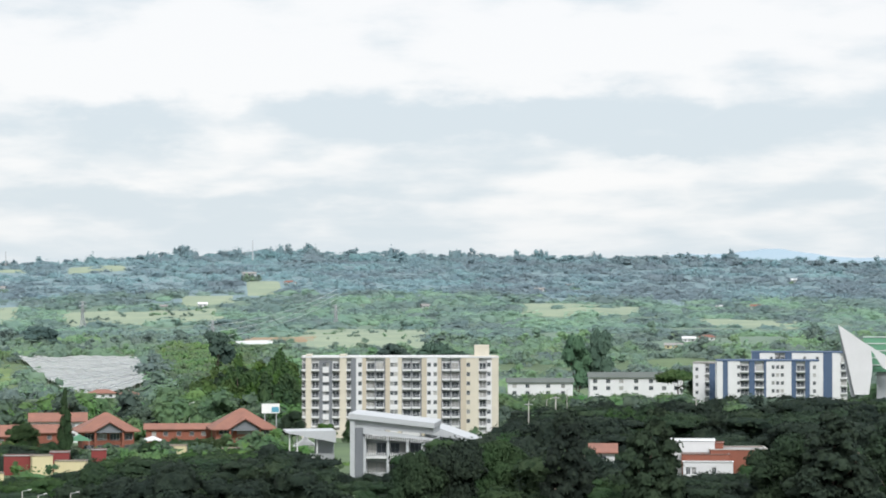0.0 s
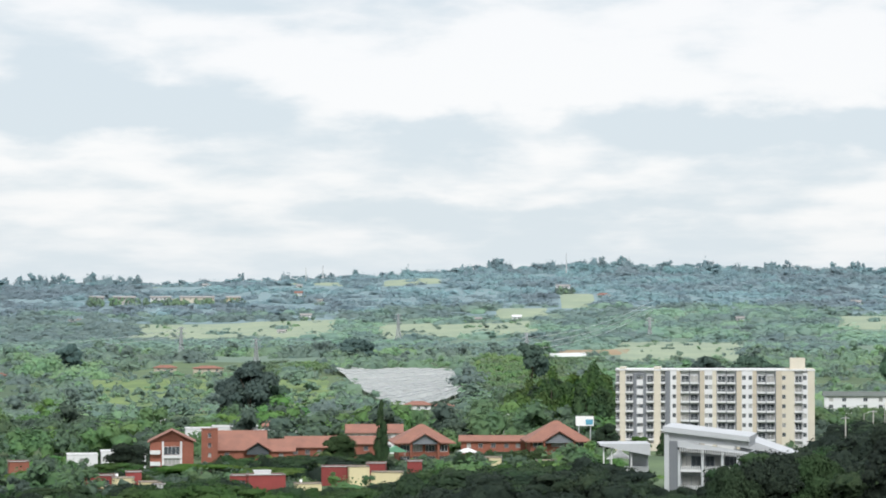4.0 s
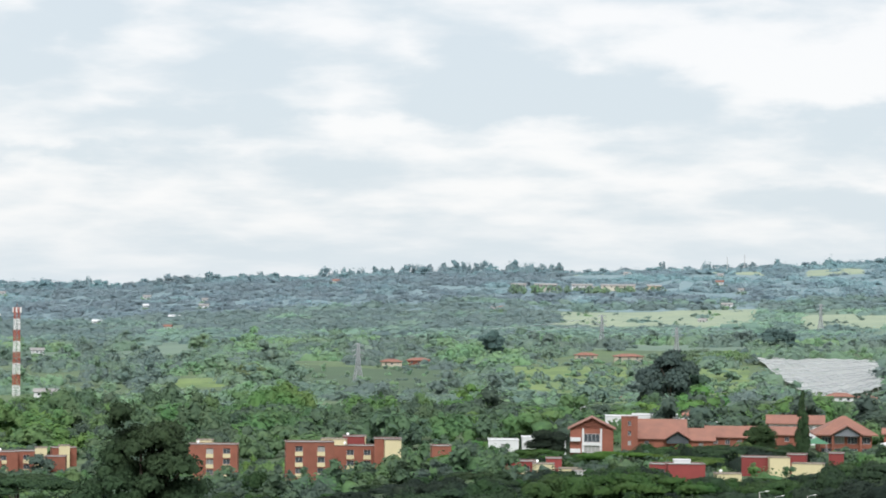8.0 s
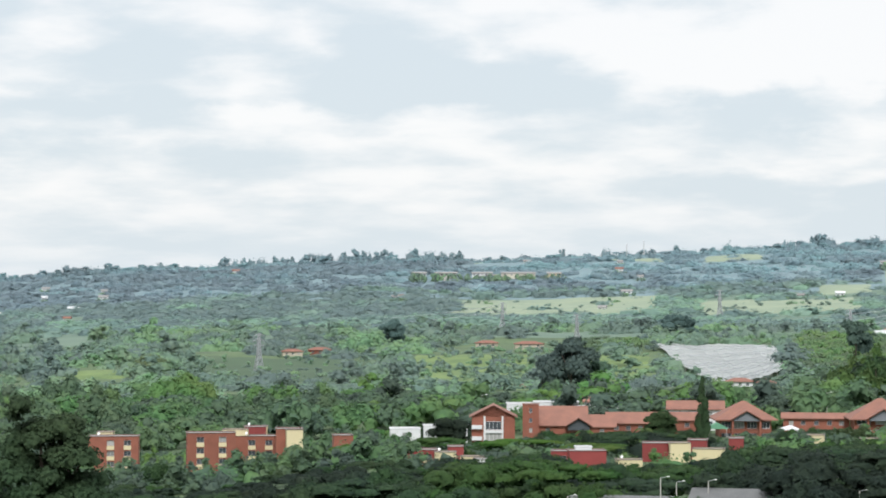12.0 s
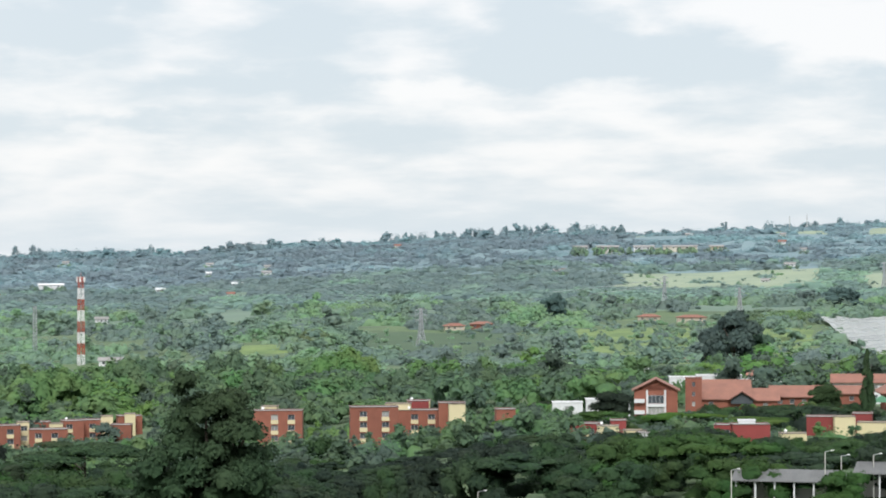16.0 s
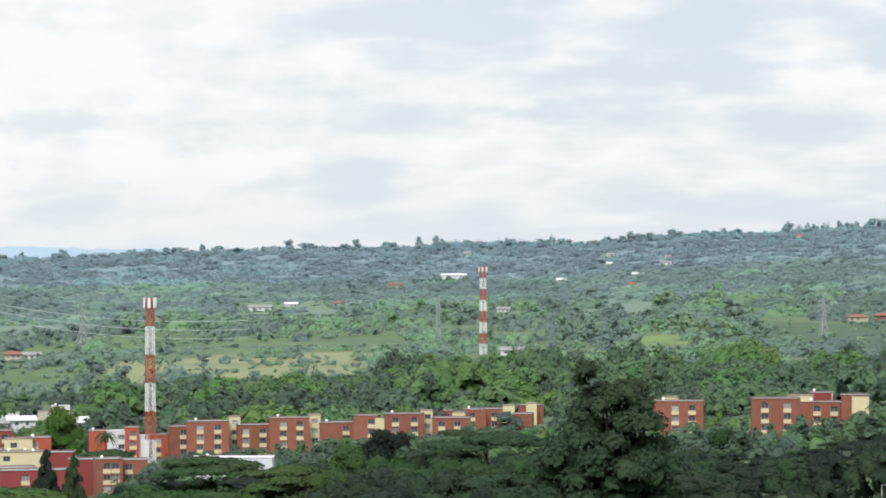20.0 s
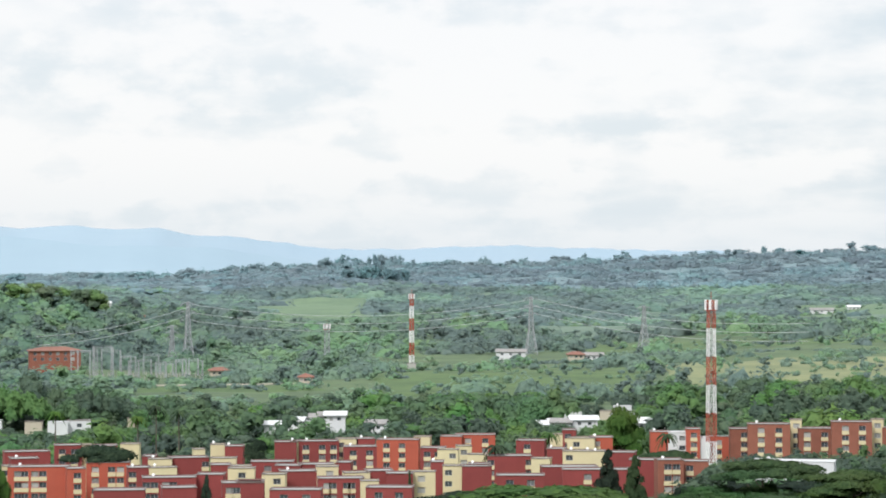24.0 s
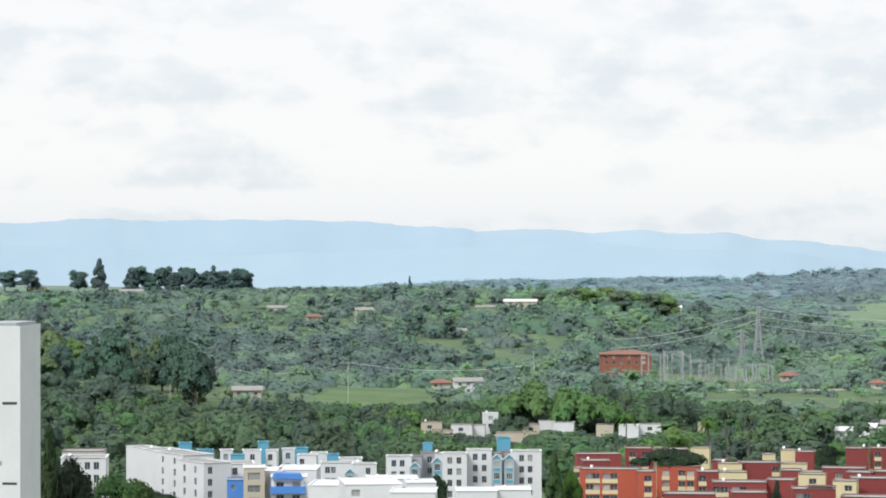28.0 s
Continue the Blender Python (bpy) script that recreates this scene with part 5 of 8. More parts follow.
strip_building("apartment_building", 7.85, 890, 20.5, 2, 12, 14.9, 5, 2.6, px_strips(1408, (
    (1326, 1340, NAVY, (), 0.3), (1340, 1366, WHITE, (1360,), 0), (1366, 1384, "balcony", (), 0), (1384, 1396, NAVY, (), 0), (1396, 1424, WHITE, (1418,), 0), (1424, 1450, WHITE, (1440,), 0),
    (1450, 1466, NAVY, (), 0.3), (1466, 1480, WHITE, (), 0), (1480, 1492, "balcony", (), 0)), 0.195),
    "white and dark blue apartment block with balconies", "blue and white flats", NAVY)
strip_building("apartment_building", 5.78, 870, 19.0, -4, 10, 13.2, 4, 2.6, px_strips(1245, (
    (1225, 1238, WHITE, (1232,), 0), (1238, 1246, WHITE, (), 0), (1246, 1254, "balcony", (), 0), (1254, 1264, NAVY, (), 0)), 0.19),
    "white and dark blue apartment block beside trees", "blue and white flats", ROOF_GREY)

# ---- white slanted frame building ----
sail = thing("slanted_building", 8.97, 800, 24.5, 0, "white slanted building frame with a green glass wing", "building")
k = 0.1752
P = lambda *pts: [((x - 1505) * k, (697 - y) * k) for x, y in pts]
bm = bmesh.new()
slanted(bm, P((1512, 696), (1500, 640), (1484, 574), (1530, 606), (1580, 636), (1580, 662), (1560, 648), (1541, 618), (1543, 650), (1537, 696)), 0, 0.9)
part("sail_wall", bm, WHITE, sail, "white slanted wall")
bm = bmesh.new()
slanted(bm, P((1484, 576), (1488, 580), (1503, 640), (1514, 700), (1506, 700), (1496, 650)), 1.5, 3.5)
part("edge_fin", bm, SHADE_GREY, sail, "grey edge fin")
bm = bmesh.new()
box(bm, 4.0, 24, 5, 16, 7.0, 17.8)
part("green_wing", bm, GREEN_PANEL, sail, "green glazed wing")
for z in (9, 11.2, 13.4, 15.6, 17.6):
    bm = bmesh.new()
    box(bm, 3.9, 24, 4.75, 5.0, z, z + 0.25)
    part("glazing_bar", bm, WHITE, sail, "white glazing bar")
bm = bmesh.new()
box(bm, 8, 24, 6, 15, -3, 7.0)
part("base_wall", bm, SHADE_GREY, sail)

# ---- brick and white school ----
flat_block("school", 5.52, 520, 8.8, 25.8, WHITE, 2, 9, 0, (), label="white school block with a flat roof", group="school blocks", win=(1.2, 1.3), roof=WHITE, trim=WHITE)
flat_block("school", 6.55, 517, 11.4, 24.3, BRICK, 2, 12, 4, (), label="brick school block with a grey metal roof", group="school blocks", roof=ROOF_GREY, trim=CONCRETE)
flat_block("school", 5.8, 514.5, 9.4, 23.5, BRICK, 2, 5, 0, (), label="brick school wing below a white block", group="school blocks", trim=PARAPET)
flat_block("school", 5.86, 511, 9.8, 22.2, WHITE, 2, 3, 0, (0.1, 0.22, 0.62), label="low white school wing with windows", group="school blocks", win=(0.9, 1.5), trim=WHITE, frame_mat=MAST_WHITE)
flat_block("school", 6.02, 522, 3.2, 25.3, BRICK, 2, 5, 0, (), label="small brick tower of the school", group="school blocks", trim=BRICK)
house(3.55, 520, 4.6, 25.1, WHITE, TILE, "white house with a clay tile roof behind trees", 8, 1, 0, (0.5,), "gable", 1.6)
house(5.05, 528, 2.5, 22.9, WHITE, TILE, "small white gatehouse with tiled roof", 4, 1, 0, (0.5,), "gable", 0.7)

# ---- club house with clay tile roofs ----
def club_hall(az, r, w, top, base, d, label, rise, bays=4):
    ob = thing("club_hall", az, r, base, 6, label, "hall", "tiled club halls")
    h = top - rise - base
    bm = bmesh.new()
    hip_roof(bm, -w / 2, w / 2, 0, d, h, rise, 1.6, 0.06, 0.3)
    part("roof", bm, TILE, ob, "red clay tile roof")
    bm = bmesh.new()
    gable_roof(bm, -w * 0.28, w * 0.28, -2.6, d / 2, h + 0.02, rise * 0.55, 0.6, 0.25, False)
    part("porch_roof", bm, TILE, ob, "tiled porch gable")
    bm = bmesh.new()
    slanted(bm, [(-w * 0.26, h - 0.4), (w * 0.26, h - 0.4), (w * 0.26, h - 0.1), (0, h + rise * 0.5 - 0.15), (-w * 0.26, h - 0.1)], -2.3, -2.1)
    part("porch_gable", bm, DARK_GREY, ob, "dark porch gable")
    for x in (-w * 0.27, w * 0.27):
        bm = bmesh.new()
        box(bm, x - 0.25, x + 0.25, -2.5, -2.0, -2, h)
        part("porch_post", bm, BRICK, ob)
    bm = bmesh.new()
    holes = []
    for i in range(bays):
        c = w * (i + 0.5) / bays
        holes += [(c - w / bays * 0.38, c + w / bays * 0.38, z + 2.4, z + 4.2) for z in (0, 3.0) if z + 2.6 < h + 1]
    pierced(bm, (-w / 2, 0, -2), (1, 0, 0), w, h + 2, holes, 0.3)
    pierced(bm, (w / 2, 0, -2), (0, 1, 0), d, h + 2, [])
    pierced(bm, (w / 2, d, -2), (-1, 0, 0), w, h + 2, [])
    pierced(bm, (-w / 2, d, -2), (0, -1, 0), d, h + 2, [])
    box(bm, -w / 2 + 0.4, w / 2 - 0.4, 0.5, d - 0.4, -2, h - 0.1)
    part("wall", bm, BRICK, ob)
    for a, b, c, e in holes:
        put_window(ob, pose((a + b) / 2 - w / 2, 0.2, c - 2), b - a, e - c, 2, WHITE)
    return ob


club_hall(-7.38, 690, 13.6, 23.7, 13.2, 13, "brick hall with a hipped clay tile roof", 4.6)
club_hall(-4.40, 690, 14.8, 24.7, 14.6, 13, "brick hall with a wide hipped clay tile roof", 5.2, 3)
house(-5.84, 702, 17.6, 20.3, BRICK, TILE, "low brick link wing with a clay tile roof", 6, 1, 0, (0.12, 0.3, 0.5, 0.7, 0.88), "gable", 1.4, "tiled club wings")
house(-8.48, 722, 15.0, 22.4, WHITE, TILE, "white two-storey house with a clay tile roof", 8, 2, 0, (0.08, 0.22, 0.36, 0.5, 0.64, 0.78, 0.92), "gable", 2.2, "tiled club wings", (1.0, 1.3))
house(-8.85, 701, 15.0, 20.2, BRICK, TILE, "low brick wing with a clay tile roof", 8, 1, 0, (0.15, 0.4, 0.65, 0.9), "gable", 2.0, "tiled club wings")
house(-9.96, 697, 10.6, 20.3, BRICK, TILE, "low brick wing with a clay tile roof", 9, 1, 4, (0.2, 0.5, 0.8), "gable", 2.8, "tiled club wings")
house(-10.72, 690, 10.7, 19.9, BRICK, TILE, "low brick wing with a clay tile roof", 10, 1, 0, (0.3, 0.7), "gable", 3.0, "tiled club wings")
broad = house(-11.42, 690, 12.8, 22.1, BRICK, TILE, "brick hall under a broad steep clay tile roof", 14, 1, 2, (0.2,), "gable", 4.9, "tiled club wings")
bm = bmesh.new()
gable_roof(bm, 1.2, 7.4, -2.0, 4.5, 17.2 - broad.location.z, 2.2, 0.5, 0.2, False)
part("porch_roof", bm, TILE, broad, "tiled porch gable")
# dark panel stands in for the shade inside the open gable
bm = bmesh.new()
slanted(bm, [(1.4, 16.0 - broad.location.z), (7.2, 16.0 - broad.location.z), (7.2, 17.1 - broad.location.z), (4.3, 19.1 - broad.location.z), (1.4, 17.1 - broad.location.z)], -1.6, -1.4)
part("porch_glazing", bm, GLASS, broad, "dark panel in the open porch gable")
lodge = house(-12.95, 690, 11.5, 22.6, BRICK, TILE, "brick house with a tiled gable and a glazed bay", 11, 2, 0, (), "front", 3.2, "tiled club wings")
zl = lodge.location.z
for x in (-2.6, 2.2):
    bm = bmesh.new()
    box(bm, x, x + 0.5, -0.5, 0.0, 12.5 - zl, 19.6 - zl)
    part("pilaster", bm, WHITE, lodge, "pale pilaster")
for z in (13.0, 16.0):
    put_window(lodge, pose(0, -0.06, z - zl), 4.2, 2.2, 3, WHITE)
    bm = bmesh.new()
    box(bm, -2.1, 2.2, -0.45, -0.02, z - 0.9 - zl, z - 0.1 - zl)
    part("bay_panel", bm, WHITE, lodge, "white bay panel")
for z in (13.2, 16.2):
    bm = bmesh.new()
    box(bm, -5.75, -3.0, -1.2, 0.0, z - zl, z + 1.0 - zl)
    part("balcony", bm, WHITE, lodge, "white balcony")
flat_block("brick_tower", -12.12, 684, 4.3, 23.0, BRICK, 3, 6, 0, (0.5,), label="plain brick stair tower beside halls", win=(0.8, 1.2), trim=BRICK)
house(-10.68, 760, 6.4, 21.7, WHITE, TILE, "small white house with a red roof", 6, 1, 0, (0.3, 0.7), "gable", 1.3)
for az, w, top in ((-12.3, 9, 20.4), (-11.55, 13, 20.9), (-10.75, 9, 19.6), (-14.35, 3.4, 17.0), (-14.9, 8, 16.2), (-13.75, 5.5, 17.2), (-10.2, 6, 18.9)):
    flat_block("white_house", az, 745 if az > -13 else 690, w, top, WHITE, 1, 8, 2, (0.5,), label="low white house with a flat roof", group="low white houses", roof=WHITE, trim=WHITE)
sign = thing("billboard", -3.82, 722, 14.5, 0, "white and pale blue billboard on two posts", "billboard")
bm = bmesh.new()
box(bm, -2.5, 2.5, 0, 0.3, 7.6, 10.3)
part("panel", bm, MAST_WHITE, sign, "white panel")
bm = bmesh.new()
box(bm, 0.3, 2.3, -0.03, 0.0, 7.9, 9.4)
part("picture", bm, BLUE, sign, "pale blue patch")
for x in (-1.6, 1.6):
    bm = bmesh.new()
    box(bm, x - 0.15, x + 0.15, 0.31, 0.6, -2, 9.8)
    part("post", bm, STEEL, sign)
awning = thing("awning", -8.0, 684, 14.2, 5, "green canvas awning in front of a hall", "awning")
bm = bmesh.new()
slanted(bm, ((-3, 2.6), (2.6, 2.6), (2.9, 2.8), (0, 4.3), (-3.3, 2.8)), 0, 3)
part("canvas", bm, GREEN_PANEL, awning)
for x in (-2.8, 2.4):
    bm = bmesh.new()
    beam(bm, (x, 0.1, -2), (x, 0.1, 2.7), 0.12)
    part("pole", bm, STEEL, awning)
pavilion = thing("pavilion", -6.4, 682, 13.6, 5, "small pavilion with a pale metal roof", "pavilion")
bm = bmesh.new()
hip_roof(bm, -2, 2, 0, 4, 3.4, 0.9, 0.5, 0.2)
part("roof", bm, WHITE, pavilion, "pale metal roof")
for x in (-1.9, 1.9):
    for y in (0.1, 3.9):
        bm = bmesh.new()
        beam(bm, (x, y, -2), (x, y, 3.4), 0.2)
        part("post", bm, CONCRETE, pavilion)

# ---- houses scattered over the valley ----
for az, r, w, top, wall, roofm, lab, st in (
        (5.85, 1880, 11, 26.5, WHITE, TILE, "white hillside villa with a red roof", 2), (5.45, 1870, 9, 25.5, WHITE, WHITE, "white hillside villa with terraces", 2),
        (5.1, 1800, 12, 22.0, YELLOW, ROOF_GREY, "pale low house on a green slope", 1), (-4.3, 2640, 14, 79.0, WHITE, ROOF_GREY, "white farmhouse on the ridge slope", 2), (-3.4, 2600, 12, 70.0, WHITE, TILE, "farmhouse with a red roof on the hill", 1),
        (-13.1, 1645, 14, 18.8, TAN, TILE, "tan farmhouse with a red tile roof", 1), (-12.15, 1615, 18, 19.0, TAN, TILE, "long tan farmhouse with a red tile roof", 1),
        (-26.3, 2500, 24, 32.0, WHITE, WHITE, "white modern house with terraces on the hill", 2), (-27.6, 2400, 16, 24.5, TAN, TILE, "earth-coloured house on the hill", 2),
        (-28.8, 2080, 14, 14.0, WHITE, TILE, "low white house with a reddish roof", 1), (-29.9, 2100, 10, 13.0, WHITE, WHITE, "small white shed on a pasture", 1), (-30.6, 2060, 18, 11.5, WHITE, ROOF_GREY, "long white farm shed on pasture", 1),
        (-37.45, 1410, 16, 2.6, WHITE, ROOF_GREY, "white two-storey farmhouse with a dark terrace", 2), (-36.0, 1420, 9, 0.8, TAN, TILE, "small brown farmhouse with tiled roof", 1), (-35.6, 1425, 10, 0.2, WHITE, ROOF_GREY, "small white farm shed in a field", 1),
        (-49.85, 1770, 22, 26.8, TAN, WHITE, "pinkish house with a broad white roof", 2), (-50.6, 1760, 14, 23.0, WHITE, ROOF_GREY, "low white house with grey roof", 1), (-46.5, 1910, 15, 20.0, WHITE, WHITE, "white villa on the hillside", 2),
        (-45.4, 1880, 9, 11.2, YELLOW, TILE, "small pale house with a red roof", 1), (-47.6, 1800, 10, 14.5, WHITE, ROOF_GREY, "small white cottage on the hillside", 1), (-52.0, 1820, 7, 20.0, WHITE, WHITE, "small white cottage on the hillside", 1), (-51.2, 1600, 9, 11.5, WHITE, ROOF_GREY, "low white cottage among hillside trees", 1),
        (-51.0, 1120, 12, 3.0, WHITE, ROOF_GREY, "white farmhouse with a verandah", 2), (-51.6, 1125, 8, 2.2, TAN, TILE, "small tan cottage beside a farmhouse", 1), (-55.9, 1010, 11, 5.0, TAN, ROOF_GREY, "small brown house with a grey roof among trees", 1),
        (-58.45, 1830, 16, 33.4, WHITE, ROOF_GREY, "low white farmhouse below tall trees", 1), (-60.5, 1850, 12, 36.0, YELLOW, ROOF_GREY, "low pale farmhouse on the hill", 1),
        (-55.2, 1700, 14, 24.0, WHITE, ROOF_GREY, "low white cottages on the slope", 1), (-54.4, 1640, 10, 19.5, TAN, TILE, "small tan house on the slope", 1), (-53.3, 1650, 11, 23.5, TAN, ROOF_GREY, "small grey-roofed cottage on the slope", 1),
        (-42.0, 1160, 6, 1.0, TAN, TILE, "small brown cottage by the track", 1), (-43.9, 1250, 9, 0.0, TAN, TILE, "small brown cottage by the track", 1), (-25.0, 1310, 12, 5.5, WHITE, ROOF_GREY, "shed beside the mast", 1),
        (-17.4, 1560, 12, 15.5, TAN, TILE, "long brown farm shed among fields", 1), (-16.8, 1570, 14, 16.2, BRICK, TILE, "long brick farm shed among fields", 1), (-12.4, 1200, 7, 8.6, WHITE, TILE, "small house with a red roof among trees", 1),
        (-7.5, 1150, 11, 13.4, WHITE, TILE, "white house with a red hipped roof below the netting", 1), (-6.95, 1155, 8, 12.6, TAN, TILE, "small pale house with a red roof", 1), (-10.2, 1100, 8, 8.0, WHITE, TILE, "small house with a red roof among trees", 1),
        (-22.2, 2300, 14, 20.5, WHITE, WHITE, "white shed on the wooded slope", 1), (-21.8, 2310, 9, 21.0, WHITE, TILE, "small house on the wooded slope", 1), (-25.2, 1850, 9, 14.0, WHITE, ROOF_GREY, "small white cottage on the hillside", 1)):
    house(az, r, w, top, wall, roofm, lab, 8, st, random.uniform(-8, 8), (0.2, 0.5, 0.8), "hip" if roofm is TILE else "gable", 1.5, "", (1.4, 1.2))
g2 = random.Random(11)
for i in range(26):                                             # specks of farmhouses on the far slopes
    az = g2.uniform(-26, 9)
    r = g2.uniform(2250, 2950)
    m, rm, lab = g2.choice(((WHITE, WHITE, "white farm shed on the far slope"), (WHITE, TILE, "white farmhouse with a red roof on the far slope"), (WHITE, ROOF_GREY, "white farmhouse on the far slope")))
    house(az, r, g2.uniform(5, 10), ground(az, r) + g2.uniform(4.0, 5.5), m, rm, lab, 7, 1, g2.uniform(-10, 10), (0.3, 0.7), "gable", 1.6, "far farmhouses")
for az, w, m in ((-13.2, 20, WHITE), (-12.4, 34, CREAM), (-14.0, 22, CONCRETE), (-14.6, 14, WHITE), (-11.6, 14, YELLOW), (-13.0, 12, BLUE)):
    house(az, 2600, w, 68 - (3.5 if m is BLUE else 1), m, ROOF_GREY, "long low building on the far ridge", 8, 1, 2, (0.1, 0.3, 0.5, 0.7, 0.9), "gable", 1.5, "long ridge buildings", (1.6, 1.4))

# ---- masts, pylons and cables ----
radio_mast(-25.65, 1320, 1.0, 45.0, 3.0, 8, "red and white lattice radio mast among trees", bar=0.12)
radio_mast(-33.02, 680, -2.0, 44.6, 2.2, 6, "red and white lattice radio mast beside houses", bar=0.1)
radio_mast(-39.65, 1330, -4.0, 38.0, 2.0, 6, "slim red and white radio mast on a block", bar=0.12)
flat_block("mast_base", -39.65, 1326, 4.5, -1.5, CONCRETE, 1, 4.5, 0, label="concrete block under a radio mast")
radio_mast(-26.65, 1345, 2.0, 29.0, 1.9, 1, "slim pale lattice mast among trees", False, 0.09)
radio_mast(-41.53, 1330, -4.6, 23.0, 2.6, 1, "pale lattice mast with antenna panels", True, 0.1)
PYLONS = [(-18.15, 1420, 5.8, 21.5), (-37.0, 1500, -3.3, 33.0), (-44.6, 1390, -3.9, 33.0), (-2.38, 2150, 28, 19), (-12.75, 1900, 17, 24), (-7.95, 2150, 26, 24), (-11.1, 1750, 14, 20), (-34.5, 1520, -2, 26), (-44.95, 1360, -3.9, 21), (-5.1, 1850, 17, 20)]
for az, r, b, h in PYLONS:
    pylon(az, r, b, h, "grey steel transmission pylon", 25 if h < 30 else 15, 3, 6.5 if h > 25 else 5.0, 0.2)


def heads(az, r, top, n):
    p = polar(az, r, top)
    return [p + Vector((3.2, 0, -4.3 * i)) for i in range(n)]


for a, b, n, sag in (((-37.0, 1500, 28.5), (-44.6, 1390, 27.5), 3, 8), ((-37.0, 1500, 28.5), (-31.0, 1260, 21), 3, 5), ((-44.6, 1390, 27), (-48.0, 1290, 14), 2, 3),
                     ((-12.75, 1900, 40), (-19.5, 2350, 30), 2, 10), ((-5.1, 1850, 34), (-2.38, 2380, 62), 3, 6)):
    for p, q in zip(heads(*a, n), heads(*b, n)):
        cable((p, q), sag, "sagging power cable between pylons", 0.12)
cable((polar(-56.2, 1000, 12), polar(-53.75, 1060, 12.5), polar(-49.6, 1040, 12)), 3, "power cable over the meadow", 0.07)

# ---- netting over a plantation ----
net_bm = bmesh.new()
N1, N2 = 26, 12
grid = []
for i in range(N1 + 1):
    u = i / N1
    for j in range(N2 + 1):
        v = j / N2
        a0, r0 = -8.0 + u * 1.55, 1195 + u * 180 - 20 * math.sin(math.pi * u)
        a1, r1 = -9.38 + u * 2.62, 1600 - u * 20
        a, r = a0 + (a1 - a0) * v, r0 + (r1 - r0) * v
        grid.append(net_bm.verts.new(spot(a, r, 2.6 + 0.35 * math.sin(j * 2.6) + 0.3 * math.sin(i * 1.9))))
for i in range(N1):
    for j in range(N2):
        q = i * (N2 + 1) + j
        net_bm.faces.new((grid[q], grid[q + N2 + 1], grid[q + N2 + 2], grid[q + 1]))
bmesh.ops.solidify(net_bm, geom=net_bm.faces[:], thickness=0.15)
netting = new("shade_netting")
netting.matrix_basis = Matrix.Identity(4)
tagged(netting, "wide pale grey shade netting over a plantation", "netting")
part("sheet", net_bm, NETTING, netting)
for i in range(0, N1 + 1, 2):
    for v in (0.0, 0.5, 1.0):
        u = i / N1
        a0, r0, a1, r1 = -8.0 + u * 1.55, 1195 + u * 180 - 20 * math.sin(math.pi * u), -9.38 + u * 2.62, 1600 - u * 20
        p = spot(a0 + (a1 - a0) * v, r0 + (r1 - r0) * v)
        bm = bmesh.new()
        beam(bm, p, p + Vector((0, 0, 2.6)), 0.2)
        part("post", bm, CONCRETE, netting)
for j in range(1, N2):
    bm = bmesh.new()
    for i in range(N1):
        u0, u1, v = i / N1, (i + 1) / N1, j / N2
        ends = []
        for u in (u0, u1):
            a0, r0, a1, r1 = -8.0 + u * 1.55, 1195 + u * 180 - 20 * math.sin(math.pi * u), -9.38 + u * 2.62, 1600 - u * 20
            ends.append(spot(a0 + (a1 - a0) * v, r0 + (r1 - r0) * v, 2.85 + 0.35 * math.sin(j * 2.6) + 0.3 * math.sin(u * N1 * 1.9)))
        beam(bm, *ends, 0.3)
    part("seam", bm, PALE_GREY, netting, "grey seam between net strips")
shed_net = draped("field", [-4.75 + 0.1 * i for i in range(11)], [1880, 1900, 1920, 1940, 1960], NETTING, 2.2, 0.2, 44)
shed_net["label"] = "small white netting on a brown slope"

# ---- substation ----
sub = house(-47.5, 1290, 25, 8.8, BRICK, TILE, "long brick substation hall with a red roof", 12, 2, 4, (0.1, 0.25, 0.4, 0.55, 0.7, 0.85), "hip", 1.8, "", (1.6, 1.6), "substation_hall")
g3 = random.Random(4)
for i in range(16):
    az, r = -46.9 + 0.17 * i + g3.uniform(-0.1, 0.1), 1250 + g3.uniform(-25, 40)
    ob = thing("switchyard_gantry", az, r, ground(az, r) - 0.3, g3.uniform(-20, 20), "steel switchyard gantry of a substation", "gantry", "switchyard gantries")
    h, w = (15, 9) if i < 5 else (g3.uniform(6, 11), g3.uniform(4, 8))
    for s in (-1, 1):
        bm = bmesh.new()
        lattice(bm, 0, h, 0.8, 0.4, 0.09, 5)
        part("post", bm, STEEL, ob, at=Matrix.Translation((s * w / 2, 0, 0)))
    bm = bmesh.new()
    for z in (h, h - 0.8):
        beam(bm, (-w / 2, 0, z), (w / 2, 0, z), 0.13)
    for q in range(8):
        beam(bm, (-w / 2 + w * q / 8, 0, h), (-w / 2 + w * (q + 0.5) / 8, 0, h - 0.8), 0.12)
    part("crossbeam", bm, STEEL, ob)
    for q in range(3):
        bm = bmesh.new()
        bmesh.ops.create_cone(bm, cap_ends=True, segments=6, radius1=0.28, radius2=0.16, depth=2.4, matrix=Matrix.Translation((-w / 2 + w * (q + 0.5) / 3, 0, 1.2)))
        part("insulator", bm, CONCRETE, ob, "pale ceramic insulator")

